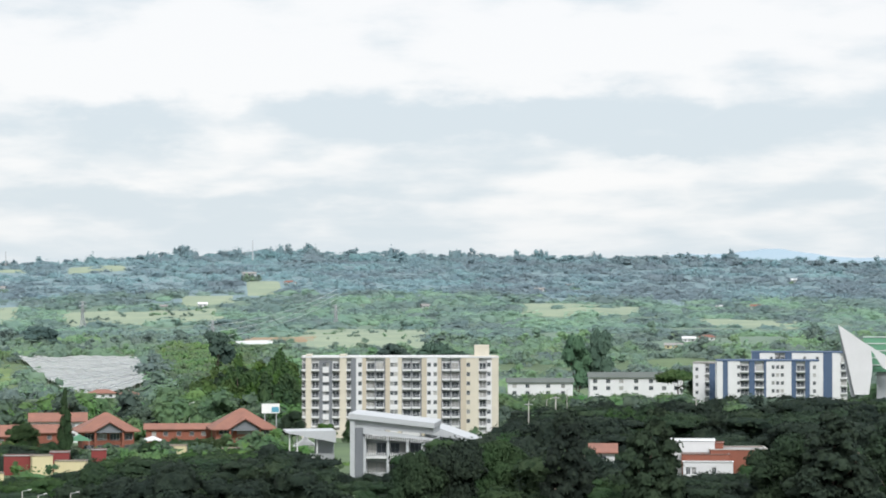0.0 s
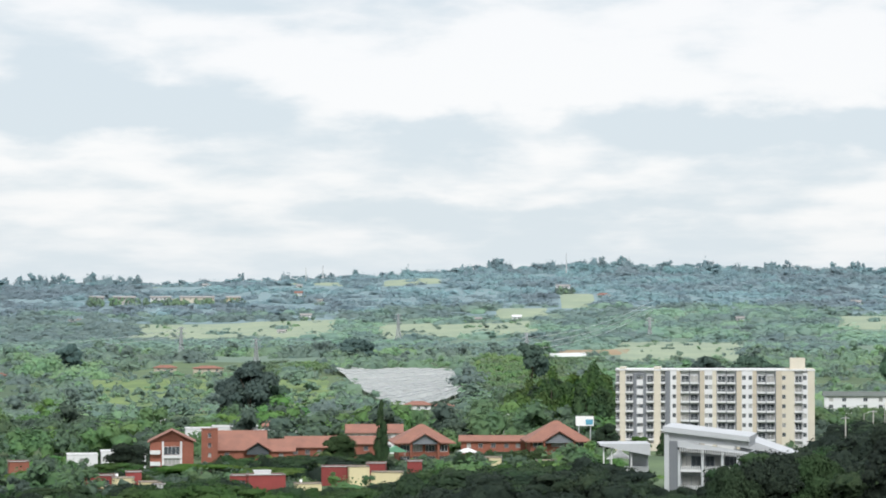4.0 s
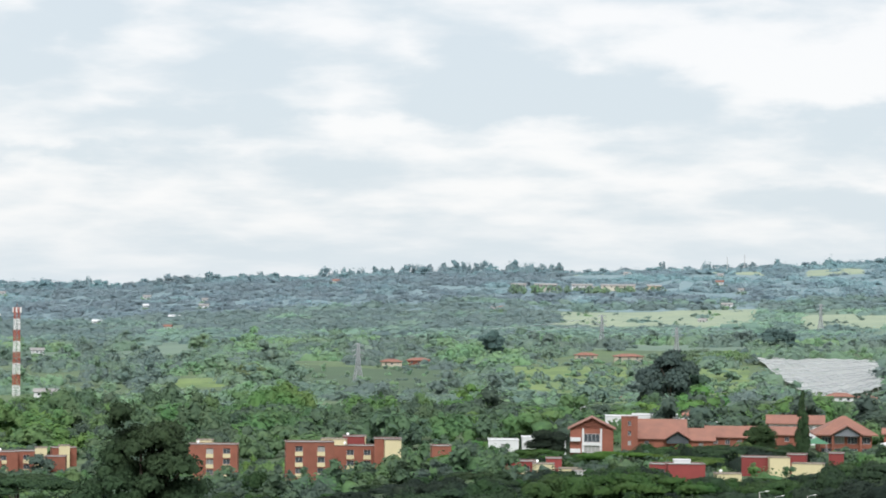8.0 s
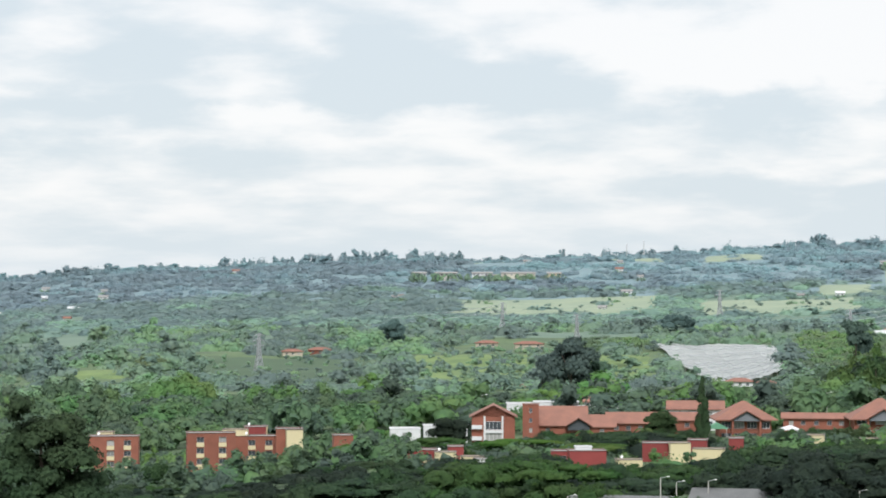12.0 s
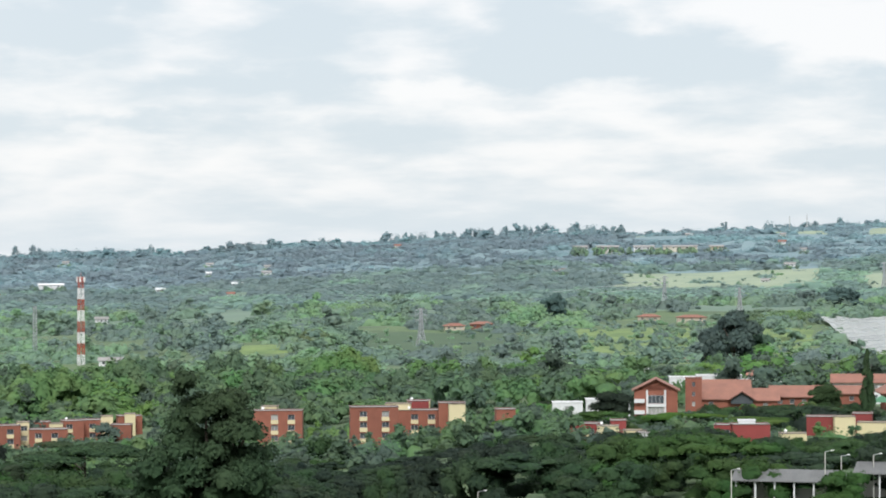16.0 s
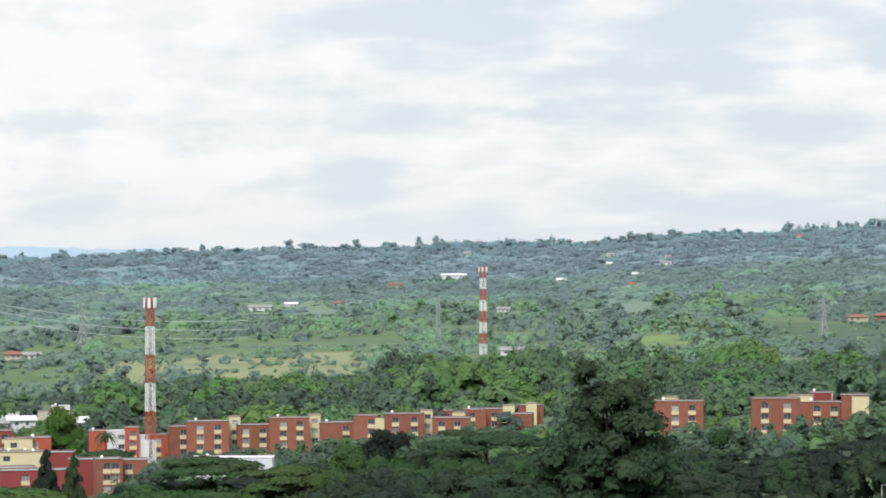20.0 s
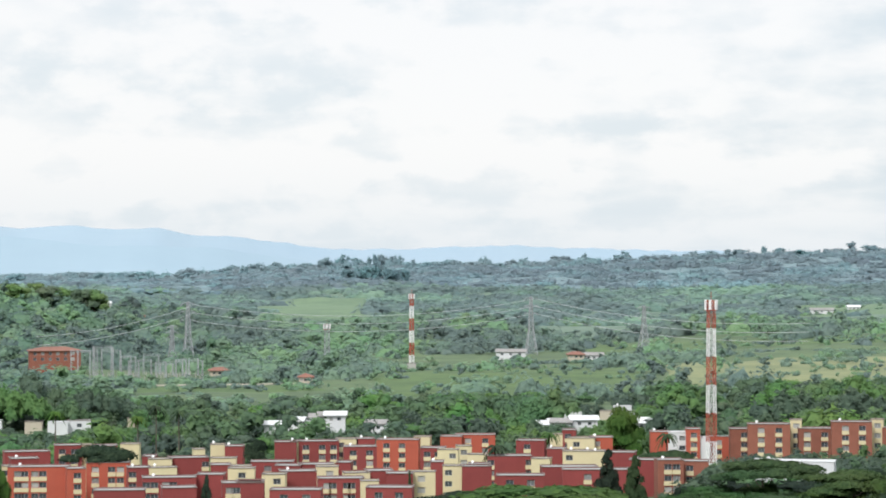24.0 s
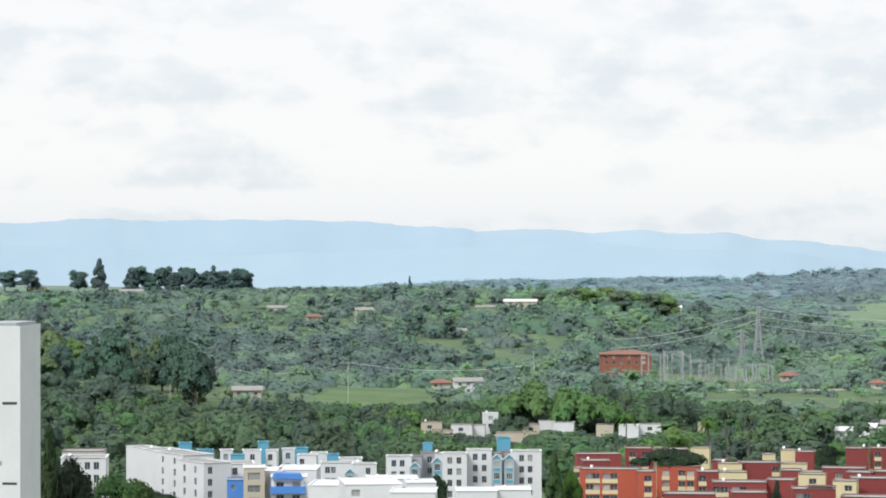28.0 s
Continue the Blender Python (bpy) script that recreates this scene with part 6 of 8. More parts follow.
# ---- the tall white building at the edge ----
slab_tower = thing("tower_block", -61.6, 350, -10, -14, "plain white tower block with dark slits", "building")
bm = bmesh.new()
SLITS = ((13.55, 15.55, 45.45, 45.85), (10.0, 13.5, 37.3, 37.95), (13.55, 15.55, 34.75, 35.1))
pierced(bm, (-11.4, 0, 0), (1, 0, 0), 16.0, 56, SLITS, 0.5)
pierced(bm, (4.6, 0, 0), (0, 1, 0), 12, 56, [])
pierced(bm, (4.6, 12, 0), (-1, 0, 0), 16, 56, [])
pierced(bm, (-11.4, 12, 0), (0, -1, 0), 12, 56, [])
box(bm, -11.1, 4.3, 0.5, 11.6, 0, 55.6)
part("wall", bm, WHITE, slab_tower)
# dark panels fill the slits
for a, b, c, e in SLITS:
    bm = bmesh.new()
    box(bm, a - 11.39, b - 11.41, 0.06, 0.45, c + 0.01, e - 0.01)
    part("slit_glazing", bm, GLASS, slab_tower, "dark panel in a slit")
bm = bmesh.new()
box(bm, -11.0, 4.0, 0.2, 11.6, 55.7, 56.4)
part("roof", bm, SHADE_GREY, slab_tower)



# ---- blue-grey stair bays with peaked tops, and the bright blue house ----
def stair_bay(az, r, top, w=2.3):
    base = ground(az, r) - 0.5
    ob = thing("stair_bay", az, r, base, 0, "grey-blue stair bay with a white peaked gable", "stair bay", "peaked stair bays")
    h = top - base - 1.3
    bm = bmesh.new()
    holes = [(w / 2 - 0.7, w / 2 + 0.7, h - 2.0 - 2.7 * i, h - 0.5 - 2.7 * i) for i in range(4)]
    pierced(bm, (-w / 2, 0, 0), (1, 0, 0), w, h, holes, 0.25)
    box(bm, -w / 2 + 0.01, w / 2 - 0.01, 0.26, 3.0, 0, h)
    part("wall", bm, BAY_GREY, ob)
    for a, b, c, e in holes:
        put_window(ob, pose((a + b) / 2 - w / 2, 0.1, c), 1.4, 1.5, 2, WHITE)
        bm = bmesh.new()
        box(bm, -0.75, 0.75, -0.08, 0.0, c - 0.75, c - 0.05)
        part("blue_panel", bm, BLUE, ob, "sky-blue panel")
    bm = bmesh.new()
    slanted(bm, ((-w / 2, h), (w / 2, h), (0, h + 1.0)), 0.0, 2.8)
    part("peak_infill", bm, BLUE, ob, "sky-blue gable infill")
    bm = bmesh.new()
    for s2 in (-1, 1):
        beam(bm, (s2 * (w / 2 + 0.25), -0.1, h - 0.1), (0, -0.1, h + 1.2), 0.28)
    part("peak_frame", bm, WHITE, ob, "white peaked frame")
    return ob


for az, r, top in ((-52.19, 597, 8.0), (-51.69, 600, 8.9), (-50.37, 597, 9.8), (-50.09, 597, 9.8), (-53.63, 595, 6.7)):
    stair_bay(az, r, top)
flat_block("blue_house", -56.16, 540, 3.6, 8.7, STRONG_BLUE, 3, 7, 0, (0.35,), label="bright blue house wall with a small window", group="blue and white houses", win=(0.8, 1.0), trim=STRONG_BLUE)
flat_block("blue_house", -55.75, 538, 4.4, 11.4, TAN, 3, 8, 0, (0.5,), label="tan and white house with recessed balconies", group="blue and white houses", win=(2.6, 1.5), trim=WHITE, roof=WHITE)
blue_house = flat_block("blue_house", -54.98, 536, 7.4, 9.6, WHITE, 3, 8, 0, (0.25, 0.7), label="white house with bright blue balcony and awning", group="blue and white houses", win=(1.6, 1.5), trim=WHITE, roof=WHITE)
zb = blue_house.location.z
bm = bmesh.new()
box(bm, -3.9, 3.4, -1.3, -0.02, 6.3 - zb, 7.7 - zb)
part("balcony", bm, STRONG_BLUE, blue_house, "bright blue balcony")
bm = bmesh.new()
slanted(bm, ((-3.6, 9.4 - zb), (3.0, 9.3 - zb), (2.3, 10.4 - zb), (-3.0, 10.5 - zb)), -1.2, 2.2)
part("awning", bm, STRONG_BLUE, blue_house, "bright blue awning roof")
for x in (-3.4, 2.8):
    bm = bmesh.new()
    beam(bm, (x, -1.0, 6.5 - zb), (x, -1.0, 9.5 - zb), 0.16)
    part("awning_post", bm, WHITE, blue_house)

# kind, bearing, distance, width, roof height, storeys, depth, turn, window columns, side windows, dishes
# complex
block("R", -47.22, 679.0, 7.1, 5.0, 3, 7.0, 1.5, (), 0, 0)
block("Y", -46.81, 680.4, 2.7, 5.0, 3, 5.0, 3.5, (), 0, 0)
block("R", -46.42, 676.2, 6.5, 5.0, 3, 7.0, 2.9, (), 0, 0)
block("Y", -45.88, 681.7, 4.9, 5.0, 3, 5.0, -5.7, (), 0, 0)
block("R", -48.10, 658.9, 11.4, 5.0, 3, 7.0, 5.3, (), 0, 0)
block("R", -48.16, 636.8, 6.8, 5.0, 3, 7.0, 4.8, (), 0, 1)
block("O", -47.88, 611.5, 14.1, 5.0, 3, 7.0, -4.0, (0.17, 0.28, 0.45, 0.58), 0, 1)
block("O", -47.04, 605.2, 4.3, 5.0, 3, 7.0, 5.0, (0.55,), 0, 0)
block("O", -46.36, 621.3, 10.2, 5.0, 3, 7.0, -3.0, (0.21, 0.59, 0.79), 0, 1)
block("Y", -48.59, 614.9, 1.6, 5.0, 3, 5.0, -2.6, (0.58,), 0, 0)
block("R", -45.67, 605.8, 5.3, 5.0, 3, 7.0, 3.2, (0.2,), 0, 1)
block("Y", -45.15, 605.5, 6.5, 5.0, 3, 5.0, 3.6, (), 0, 1)
block("R", -45.01, 578.0, 11.9, 5.0, 3, 7.0, 1.4, (0.07, 0.22, 0.43, 0.57), 0, 1)
block("R", -45.47, 639.4, 3.1, 5.0, 3, 7.0, -6.0, (), 0, 0)
block("Y", -45.22, 630.5, 5.7, 5.0, 3, 5.0, -3.5, (), 0, 1)
block("R", -44.57, 633.8, 9.6, 5.0, 3, 7.0, 5.8, (0.91,), 0, 0)
block("Y", -43.82, 631.7, 6.2, 5.0, 3, 5.0, -2.5, (), 0, 0)
block("R", -43.88, 611.4, 4.7, 5.0, 3, 7.0, 0.5, (), 0, 0)
block("Y", -43.43, 601.6, 6.2, 5.0, 3, 5.0, -3.5, (0.53,), 0, 0)
block("R", -43.39, 563.1, 9.0, 5.0, 3, 7.0, 2.3, (0.18, 0.34), 0, 0)
block("Y", -44.35, 661.0, 2.9, 5.0, 3, 5.0, 4.7, (), 0, 0)
block("Y", -43.95, 676.6, 3.7, 5.0, 3, 5.0, -1.7, (), 0, 1)
block("R", -43.59, 670.5, 4.7, 5.0, 3, 7.0, -4.3, (), 0, 1)
block("R", -42.75, 619.5, 10.2, 5.0, 3, 7.0, -2.4, (0.4,), 0, 0)
block("R", -42.41, 607.9, 6.0, 5.0, 3, 7.0, -6.0, (), 0, 0)
block("Y", -43.44, 608.0, 4.8, 5.0, 3, 5.0, -1.9, (0.69,), 0, 0)
block("R", -41.71, 686.5, 10.8, 5.0, 3, 7.0, 3.8, (0.18, 0.58, 0.86), 0, 1)
block("Y", -41.11, 695.1, 5.6, 5.0, 3, 5.0, -2.2, (0.27,), 0, 0)
block("R", -40.79, 666.7, 8.5, 5.0, 3, 7.0, 2.5, (0.28, 0.78), 0, 1)
block("R", -40.65, 695.2, 4.7, 5.0, 3, 7.0, 5.7, (), 0, 1)
block("O", -39.97, 691.2, 11.3, 5.0, 3, 7.0, -5.0, (0.24, 0.61), 1, 1)
block("Y", -39.43, 702.4, 4.5, 5.0, 3, 5.0, -5.8, (), 0, 0)
block("R", -42.45, 684.4, 5.8, 5.0, 3, 7.0, -1.6, (), 0, 0)
block("Y", -42.25, 686.5, 2.3, 5.0, 3, 5.0, -5.9, (), 0, 1)
block("R", -39.19, 661.8, 6.2, 5.0, 3, 7.0, -3.8, (), 0, 0)
block("Y", -38.85, 656.4, 5.3, 5.0, 3, 5.0, -3.6, (0.73,), 0, 0)
block("Y", -38.48, 668.3, 3.8, 5.0, 3, 5.0, 5.2, (0.46,), 0, 0)
block("O", -38.78, 702.9, 5.8, 5.0, 3, 7.0, -1.9, (), 0, 0)
block("O", -38.24, 709.7, 11.0, 5.0, 3, 7.0, 0.3, (0.32, 0.75), 0, 0)
block("Y", -38.18, 640.4, 5.3, 5.0, 3, 5.0, -4.7, (), 0, 0)
block("R", -37.47, 635.6, 10.8, 5.0, 3, 7.0, 3.6, (0.06, 0.94), 0, 0)
block("Y", -36.79, 627.9, 4.6, 5.0, 3, 5.0, -5.6, (), 0, 0)
block("R", -37.02, 687.8, 7.6, 5.0, 3, 7.0, -4.9, (0.39,), 0, 0)
block("Y", -36.39, 712.3, 4.6, 5.0, 3, 5.0, 1.3, (), 0, 0)
block("R", -36.16, 728.5, 3.8, 5.0, 3, 7.0, -1.9, (), 0, 0)
block("Y", -35.86, 700.0, 5.6, 5.0, 3, 5.0, 0.5, (0.32,), 0, 0)
block("R", -35.43, 700.6, 7.1, 5.0, 3, 7.0, -2.2, (0.32,), 0, 1)
block("R", -36.45, 659.0, 4.6, 5.0, 3, 7.0, -5.1, (), 0, 1)
block("Y", -36.03, 653.9, 5.7, 5.0, 3, 5.0, 2.3, (0.25,), 0, 0)
block("R", -35.62, 650.8, 5.2, 5.0, 3, 7.0, -4.1, (), 0, 1)
block("R", -36.13, 603.4, 13.1, 5.0, 3, 7.0, 5.8, (0.78,), 0, 0)
block("R", -38.16, 609.8, 5.1, 5.0, 3, 7.0, -1.1, (), 0, 1)
block("R", -41.77, 611.2, 8.3, 5.0, 3, 7.0, 1.1, (), 0, 0)
block("Y", -41.53, 604.8, 5.3, 5.0, 3, 5.0, -0.5, (0.62,), 0, 0)
block("R", -41.17, 616.3, 3.5, 5.0, 3, 7.0, -5.3, (), 0, 0)
block("Y", -42.72, 584.6, 5.3, 5.0, 3, 5.0, -5.6, (0.66,), 0, 0)
block("R", -42.16, 592.1, 8.3, 5.0, 3, 7.0, 4.1, (), 0, 1)
block("R", -41.21, 572.9, 10.2, 5.0, 3, 7.0, 2.8, (0.19, 0.31, 0.62, 0.72), 0, 0)
block("Y", -40.58, 566.1, 4.0, 5.0, 3, 5.0, 1.6, (), 0, 0)
block("R", -40.16, 549.8, 9.9, 5.0, 3, 7.0, -4.7, (), 0, 0)
block("R", -42.24, 545.5, 10.8, 5.0, 3, 7.0, -4.2, (), 0, 0)
block("R", -43.24, 565.8, 6.0, 5.0, 3, 7.0, -2.5, (), 0, 0)
block("Y", -40.86, 587.8, 5.9, 5.0, 3, 5.0, 6.0, (), 0, 0)
block("R", -40.35, 592.5, 6.2, 5.0, 3, 7.0, 5.7, (), 0, 0)
block("R", -39.92, 585.1, 6.0, 5.0, 3, 7.0, -0.1, (), 0, 0)
block("Y", -39.43, 589.9, 6.3, 5.0, 3, 5.0, -0.3, (0.49,), 0, 0)
block("R", -39.09, 617.3, 3.1, 5.0, 3, 7.0, -1.2, (), 0, 1)
block("Y", -38.73, 606.1, 4.9, 5.0, 3, 5.0, -1.5, (0.27,), 0, 0)
block("R", -38.20, 604.8, 6.9, 5.0, 3, 7.0, 5.5, (), 0, 0)
block("R", -37.24, 579.5, 10.7, 5.0, 3, 7.0, -0.0, (), 0, 0)
block("R", -44.12, 584.9, 6.1, 5.0, 3, 7.0, -4.9, (), 0, 0)
block("R", -44.79, 552.7, 7.3, 5.0, 3, 7.0, 3.4, (), 0, 0)
block("R", -46.11, 548.3, 10.8, 5.0, 3, 7.0, -1.7, (), 0, 0)
block("R", -10.85, 560.0, 8.0, 18.8, 2, 7.0, 6.0, (), 0, 0)
block("R", -11.35, 563.0, 6.5, 18.5, 2, 7.0, -4.0, (0.4,), 0, 0)
block("p", -10.95, 566.0, 3.6, 19.3, 1, 4.0, 3.0, (), 0, 0)
# rowhouses
block("B", -32.40, 690.0, 4.9, 8.2, 3, 7.0, 3.3, (0.76,), 0, 0)
block("B", -31.75, 684.0, 11.0, 9.9, 4, 7.0, 3.0, (0.31, 0.73), 1, 1)
block("Y", -31.17, 692.0, 3.0, 10.6, 4, 5.0, -1.6, (0.55,), 0, 0)
block("B", -30.73, 688.0, 9.1, 8.6, 4, 7.0, 4.0, (0.25, 0.75), 0, 0)
block("B", -29.95, 682.0, 10.4, 10.8, 4, 7.0, 3.0, (0.34, 0.76), 1, 1)
block("Y", -29.41, 690.0, 3.3, 11.0, 4, 5.0, -2.5, (0.55,), 0, 0)
block("B", -28.90, 690.0, 9.5, 8.9, 3, 7.0, 4.0, (0.75,), 0, 1)
block("B", -28.27, 684.0, 6.3, 11.1, 3, 7.0, -5.9, (0.74,), 0, 0)
block("Y", -27.93, 683.0, 3.0, 10.6, 3, 5.0, -3.0, (), 0, 0)
block("B", -27.41, 683.0, 10.6, 11.6, 3, 7.0, 3.0, (0.28, 0.75), 1, 1)
block("Y", -26.91, 690.0, 3.2, 12.0, 3, 5.0, 1.8, (0.57,), 0, 0)
block("B", -26.37, 684.0, 10.0, 10.4, 3, 7.0, -1.8, (0.25, 0.67), 0, 0)
block("B", -26.52, 715.0, 5.2, 10.4, 3, 7.0, 2.9, (), 0, 0)
block("Y", -26.20, 714.0, 3.6, 10.0, 3, 5.0, -1.8, (), 0, 0)
block("B", -25.83, 718.0, 6.0, 10.5, 3, 7.0, 4.4, (0.34,), 0, 1)
block("B", -25.38, 722.0, 6.0, 10.4, 3, 7.0, 5.7, (0.45,), 0, 0)
block("Y", -25.09, 722.0, 3.3, 11.4, 3, 5.0, 0.2, (), 0, 0)
block("B", -24.79, 715.0, 5.6, 9.4, 3, 7.0, -4.0, (), 0, 0)
block("B", -24.58, 735.0, 6.8, 10.6, 3, 7.0, 5.2, (), 0, 0)
block("Y", -24.58, 730.0, 2.9, 11.5, 3, 5.0, 2.3, (), 0, 0)
block("O", -34.15, 700.0, 5.1, 6.6, 3, 7.0, 2.8, (), 0, 1)
block("p", -33.74, 699.0, 5.4, 6.6, 3, 5.0, 3.4, (0.69,), 0, 0)
block("O", -33.42, 697.0, 3.8, 7.6, 3, 7.0, 2.0, (0.56,), 0, 0)
block("p", -33.17, 698.0, 2.9, 5.3, 3, 5.0, 1.5, (), 0, 0)
block("O", -32.84, 702.0, 5.9, 5.3, 3, 7.0, 1.6, (0.46,), 0, 0)
block("p", -31.24, 592.0, 18.6, 7.6, 1, 6.0, -5.7, (), 0, 1)
block("R", -36.18, 690.0, 2.9, 7.7, 3, 7.0, -0.7, (0.5,), 0, 0)
block("Y", -35.90, 668.0, 7.1, 7.1, 3, 5.0, -3.4, (0.34,), 0, 0)
block("O", -35.44, 672.0, 5.8, 7.0, 3, 7.0, 1.6, (0.3,), 0, 1)
block("Y", -35.84, 628.0, 10.1, 6.8, 3, 5.0, -0.3, (0.16,), 0, 1)
block("R", -35.26, 630.0, 12.1, 6.4, 3, 7.0, -5.4, (), 0, 1)
block("R", -34.46, 612.0, 7.9, 6.0, 3, 7.0, -2.2, (), 0, 1)
block("B", -33.91, 600.0, 6.0, 7.0, 3, 7.0, 8.0, (0.39, 0.72), 0, 1)
block("B", -33.36, 604.0, 6.0, 6.4, 3, 7.0, -0.4, (0.26,), 0, 0)
block("R", -35.57, 585.0, 15.0, 5.9, 3, 7.0, 1.3, (0.38,), 0, 0)
block("B", -21.34, 640.0, 12.2, 17.3, 3, 7.0, -3.1, (0.44, 0.78), 0, 1)
block("Y", -21.53, 652.0, 4.0, 17.7, 3, 5.0, -6.0, (), 0, 0)
block("B", -19.19, 618.0, 11.5, 19.3, 4, 7.0, 3.0, (0.27, 0.73), 1, 0)
block("Y", -18.68, 632.0, 6.1, 19.3, 3, 5.0, -4.6, (), 0, 0)
block("B", -18.05, 630.0, 13.8, 17.8, 3, 7.0, -1.5, (0.3, 0.6), 0, 1)
block("R", -18.22, 640.0, 5.3, 19.5, 3, 7.0, 1.4, (), 0, 1)
block("Y", -18.09, 648.0, 3.1, 19.2, 3, 5.0, 0.5, (), 0, 0)
block("B", -17.47, 622.0, 6.4, 20.0, 3, 7.0, 1.0, (), 0, 0)
block("Y", -17.35, 618.0, 3.9, 20.0, 3, 5.0, 3.8, (), 0, 0)
block("B", -16.27, 605.0, 4.5, 19.4, 3, 7.0, 3.8, (), 0, 0)
block("R", -14.54, 585.0, 6.4, 17.3, 2, 7.0, -4.7, (), 0, 0)
block("Y", -14.01, 580.0, 4.8, 17.1, 2, 5.0, 1.4, (), 0, 1)
block("R", -13.78, 590.0, 3.5, 17.7, 2, 7.0, 1.6, (), 0, 0)
block("Y", -13.43, 585.0, 5.1, 15.8, 2, 5.0, -1.5, (), 0, 0)
block("W", -13.16, 578.0, 4.9, 15.7, 1, 5.0, -3.3, (0.31,), 0, 0)
block("R", -11.44, 585.0, 3.8, 16.3, 2, 7.0, 5.7, (), 0, 0)
block("R", -11.86, 570.0, 5.2, 15.2, 2, 7.0, 5.5, (), 0, 1)
block("R", -10.81, 588.0, 3.3, 17.1, 2, 7.0, 1.1, (), 0, 0)
block("Y", -9.93, 572.0, 5.7, 16.1, 1, 5.0, 5.8, (), 0, 1)
block("R", -9.33, 590.0, 6.6, 18.7, 3, 7.0, -1.0, (), 0, 0)
block("Y", -8.81, 586.0, 4.6, 19.0, 3, 5.0, 5.8, (), 0, 0)
block("R", -8.45, 594.0, 4.4, 19.2, 2, 7.0, -2.6, (), 0, 0)
block("Y", -8.21, 588.0, 7.1, 17.6, 1, 5.0, -4.5, (), 0, 0)
block("R", -7.59, 600.0, 3.4, 19.3, 2, 7.0, -0.7, (), 0, 0)
block("Y", -4.70, 600.0, 3.5, 19.5, 2, 5.0, 3.4, (), 0, 0)
block("R", -4.43, 602.0, 2.6, 19.6, 2, 7.0, -5.8, (), 0, 0)
block("Y", -5.86, 604.0, 3.9, 20.0, 1, 5.0, -2.7, (), 0, 0)
# whiteblue
block("w", -57.85, 640.0, 5.3, 8.0, 4, 14.0, 24.0, (0.34,), 0, 1)
block("w", -57.40, 620.0, 7.4, 8.8, 4, 14.0, 24.0, (0.27, 0.73), 0, 1)
block("w", -56.97, 600.0, 7.8, 9.5, 4, 16.0, 26.0, (0.17, 0.57), 1, 0)
block("w", -56.56, 565.0, 6.6, 10.4, 4, 14.0, 26.0, (0.24,), 1, 0)
block("w", -56.09, 570.0, 6.8, 9.7, 4, 10.0, 1.7, (0.16, 0.38), 0, 0)
block("b", -57.26, 640.0, 3.1, 9.4, 1, 4.0, 2.9, (), 0, 1)
block("b", -56.82, 632.0, 3.8, 8.2, 1, 5.0, 3.1, (), 0, 0)
block("w", -56.36, 640.0, 3.1, 7.5, 3, 5.0, 0.4, (0.45,), 0, 0)
block("b", -56.12, 620.0, 3.2, 7.9, 1, 5.0, -2.4, (), 0, 0)
block("w", -55.80, 628.0, 4.4, 8.3, 3, 5.0, -0.4, (0.53,), 0, 0)
block("b", -55.54, 640.0, 2.5, 9.5, 1, 4.0, 2.9, (), 0, 0)
block("w", -55.37, 630.0, 2.7, 8.1, 3, 5.0, -5.6, (0.4,), 0, 0)
block("w", -54.99, 645.0, 3.1, 7.3, 3, 5.0, -0.5, (0.45,), 0, 0)
block("b", -54.69, 640.0, 2.9, 8.0, 1, 4.0, 4.7, (), 0, 0)
block("w", -54.59, 620.0, 4.6, 7.7, 3, 5.0, -5.8, (0.26,), 0, 0)
block("w", -54.32, 630.0, 3.9, 7.4, 3, 5.0, -0.9, (), 0, 0)
block("b", -54.00, 625.0, 2.7, 7.5, 1, 4.0, 2.5, (), 0, 0)
block("w", -53.92, 600.0, 7.5, 7.4, 3, 5.0, -0.2, (0.39, 0.21), 0, 0)
block("w", -53.62, 612.0, 5.4, 7.5, 3, 5.0, -1.4, (0.45,), 0, 0)
block("w", -53.30, 598.0, 5.5, 7.3, 3, 5.0, 4.2, (0.64,), 0, 1)
block("w", -52.55, 600.0, 5.9, 8.9, 4, 5.0, -2.4, (0.31, 0.64), 0, 0)
block("g", -52.19, 606.0, 3.2, 8.4, 4, 5.0, -5.2, (0.5,), 0, 0)
block("g", -51.86, 612.0, 4.0, 8.8, 4, 5.0, 2.3, (0.5,), 0, 0)
block("b", -51.91, 618.0, 2.2, 10.6, 1, 4.0, -2.6, (), 0, 0)
block("w", -51.65, 612.0, 2.0, 8.6, 4, 5.0, 4.9, (), 0, 1)
block("w", -51.30, 598.0, 5.5, 9.7, 4, 5.0, -0.3, (0.29, 0.67), 0, 0)
block("w", -50.76, 602.0, 5.8, 10.2, 4, 5.0, -0.0, (0.34, 0.7), 0, 0)
block("g", -50.38, 605.0, 2.5, 9.2, 4, 5.0, -4.2, (0.53,), 0, 0)
block("b", -50.21, 616.0, 3.1, 12.1, 1, 4.0, 3.7, (), 0, 1)
block("g", -50.13, 607.0, 2.7, 9.4, 4, 5.0, -3.2, (0.5,), 0, 0)
block("w", -49.71, 600.0, 7.0, 10.1, 4, 5.0, 3.5, (0.34, 0.62), 0, 0)
block("p", -54.09, 520.0, 8.5, 9.2, 2, 14.0, -5.7, (), 0, 0)
block("p", -53.10, 505.0, 11.1, 10.7, 2, 16.0, 5.7, (0.18,), 0, 0)
block("p", -52.68, 528.0, 10.4, 9.8, 2, 10.0, 2.4, (), 0, 1)
block("p", -52.04, 520.0, 5.9, 9.7, 2, 10.0, 4.1, (), 0, 1)
block("p", -50.81, 520.0, 8.2, 8.0, 2, 10.0, 1.7, (), 0, 0)
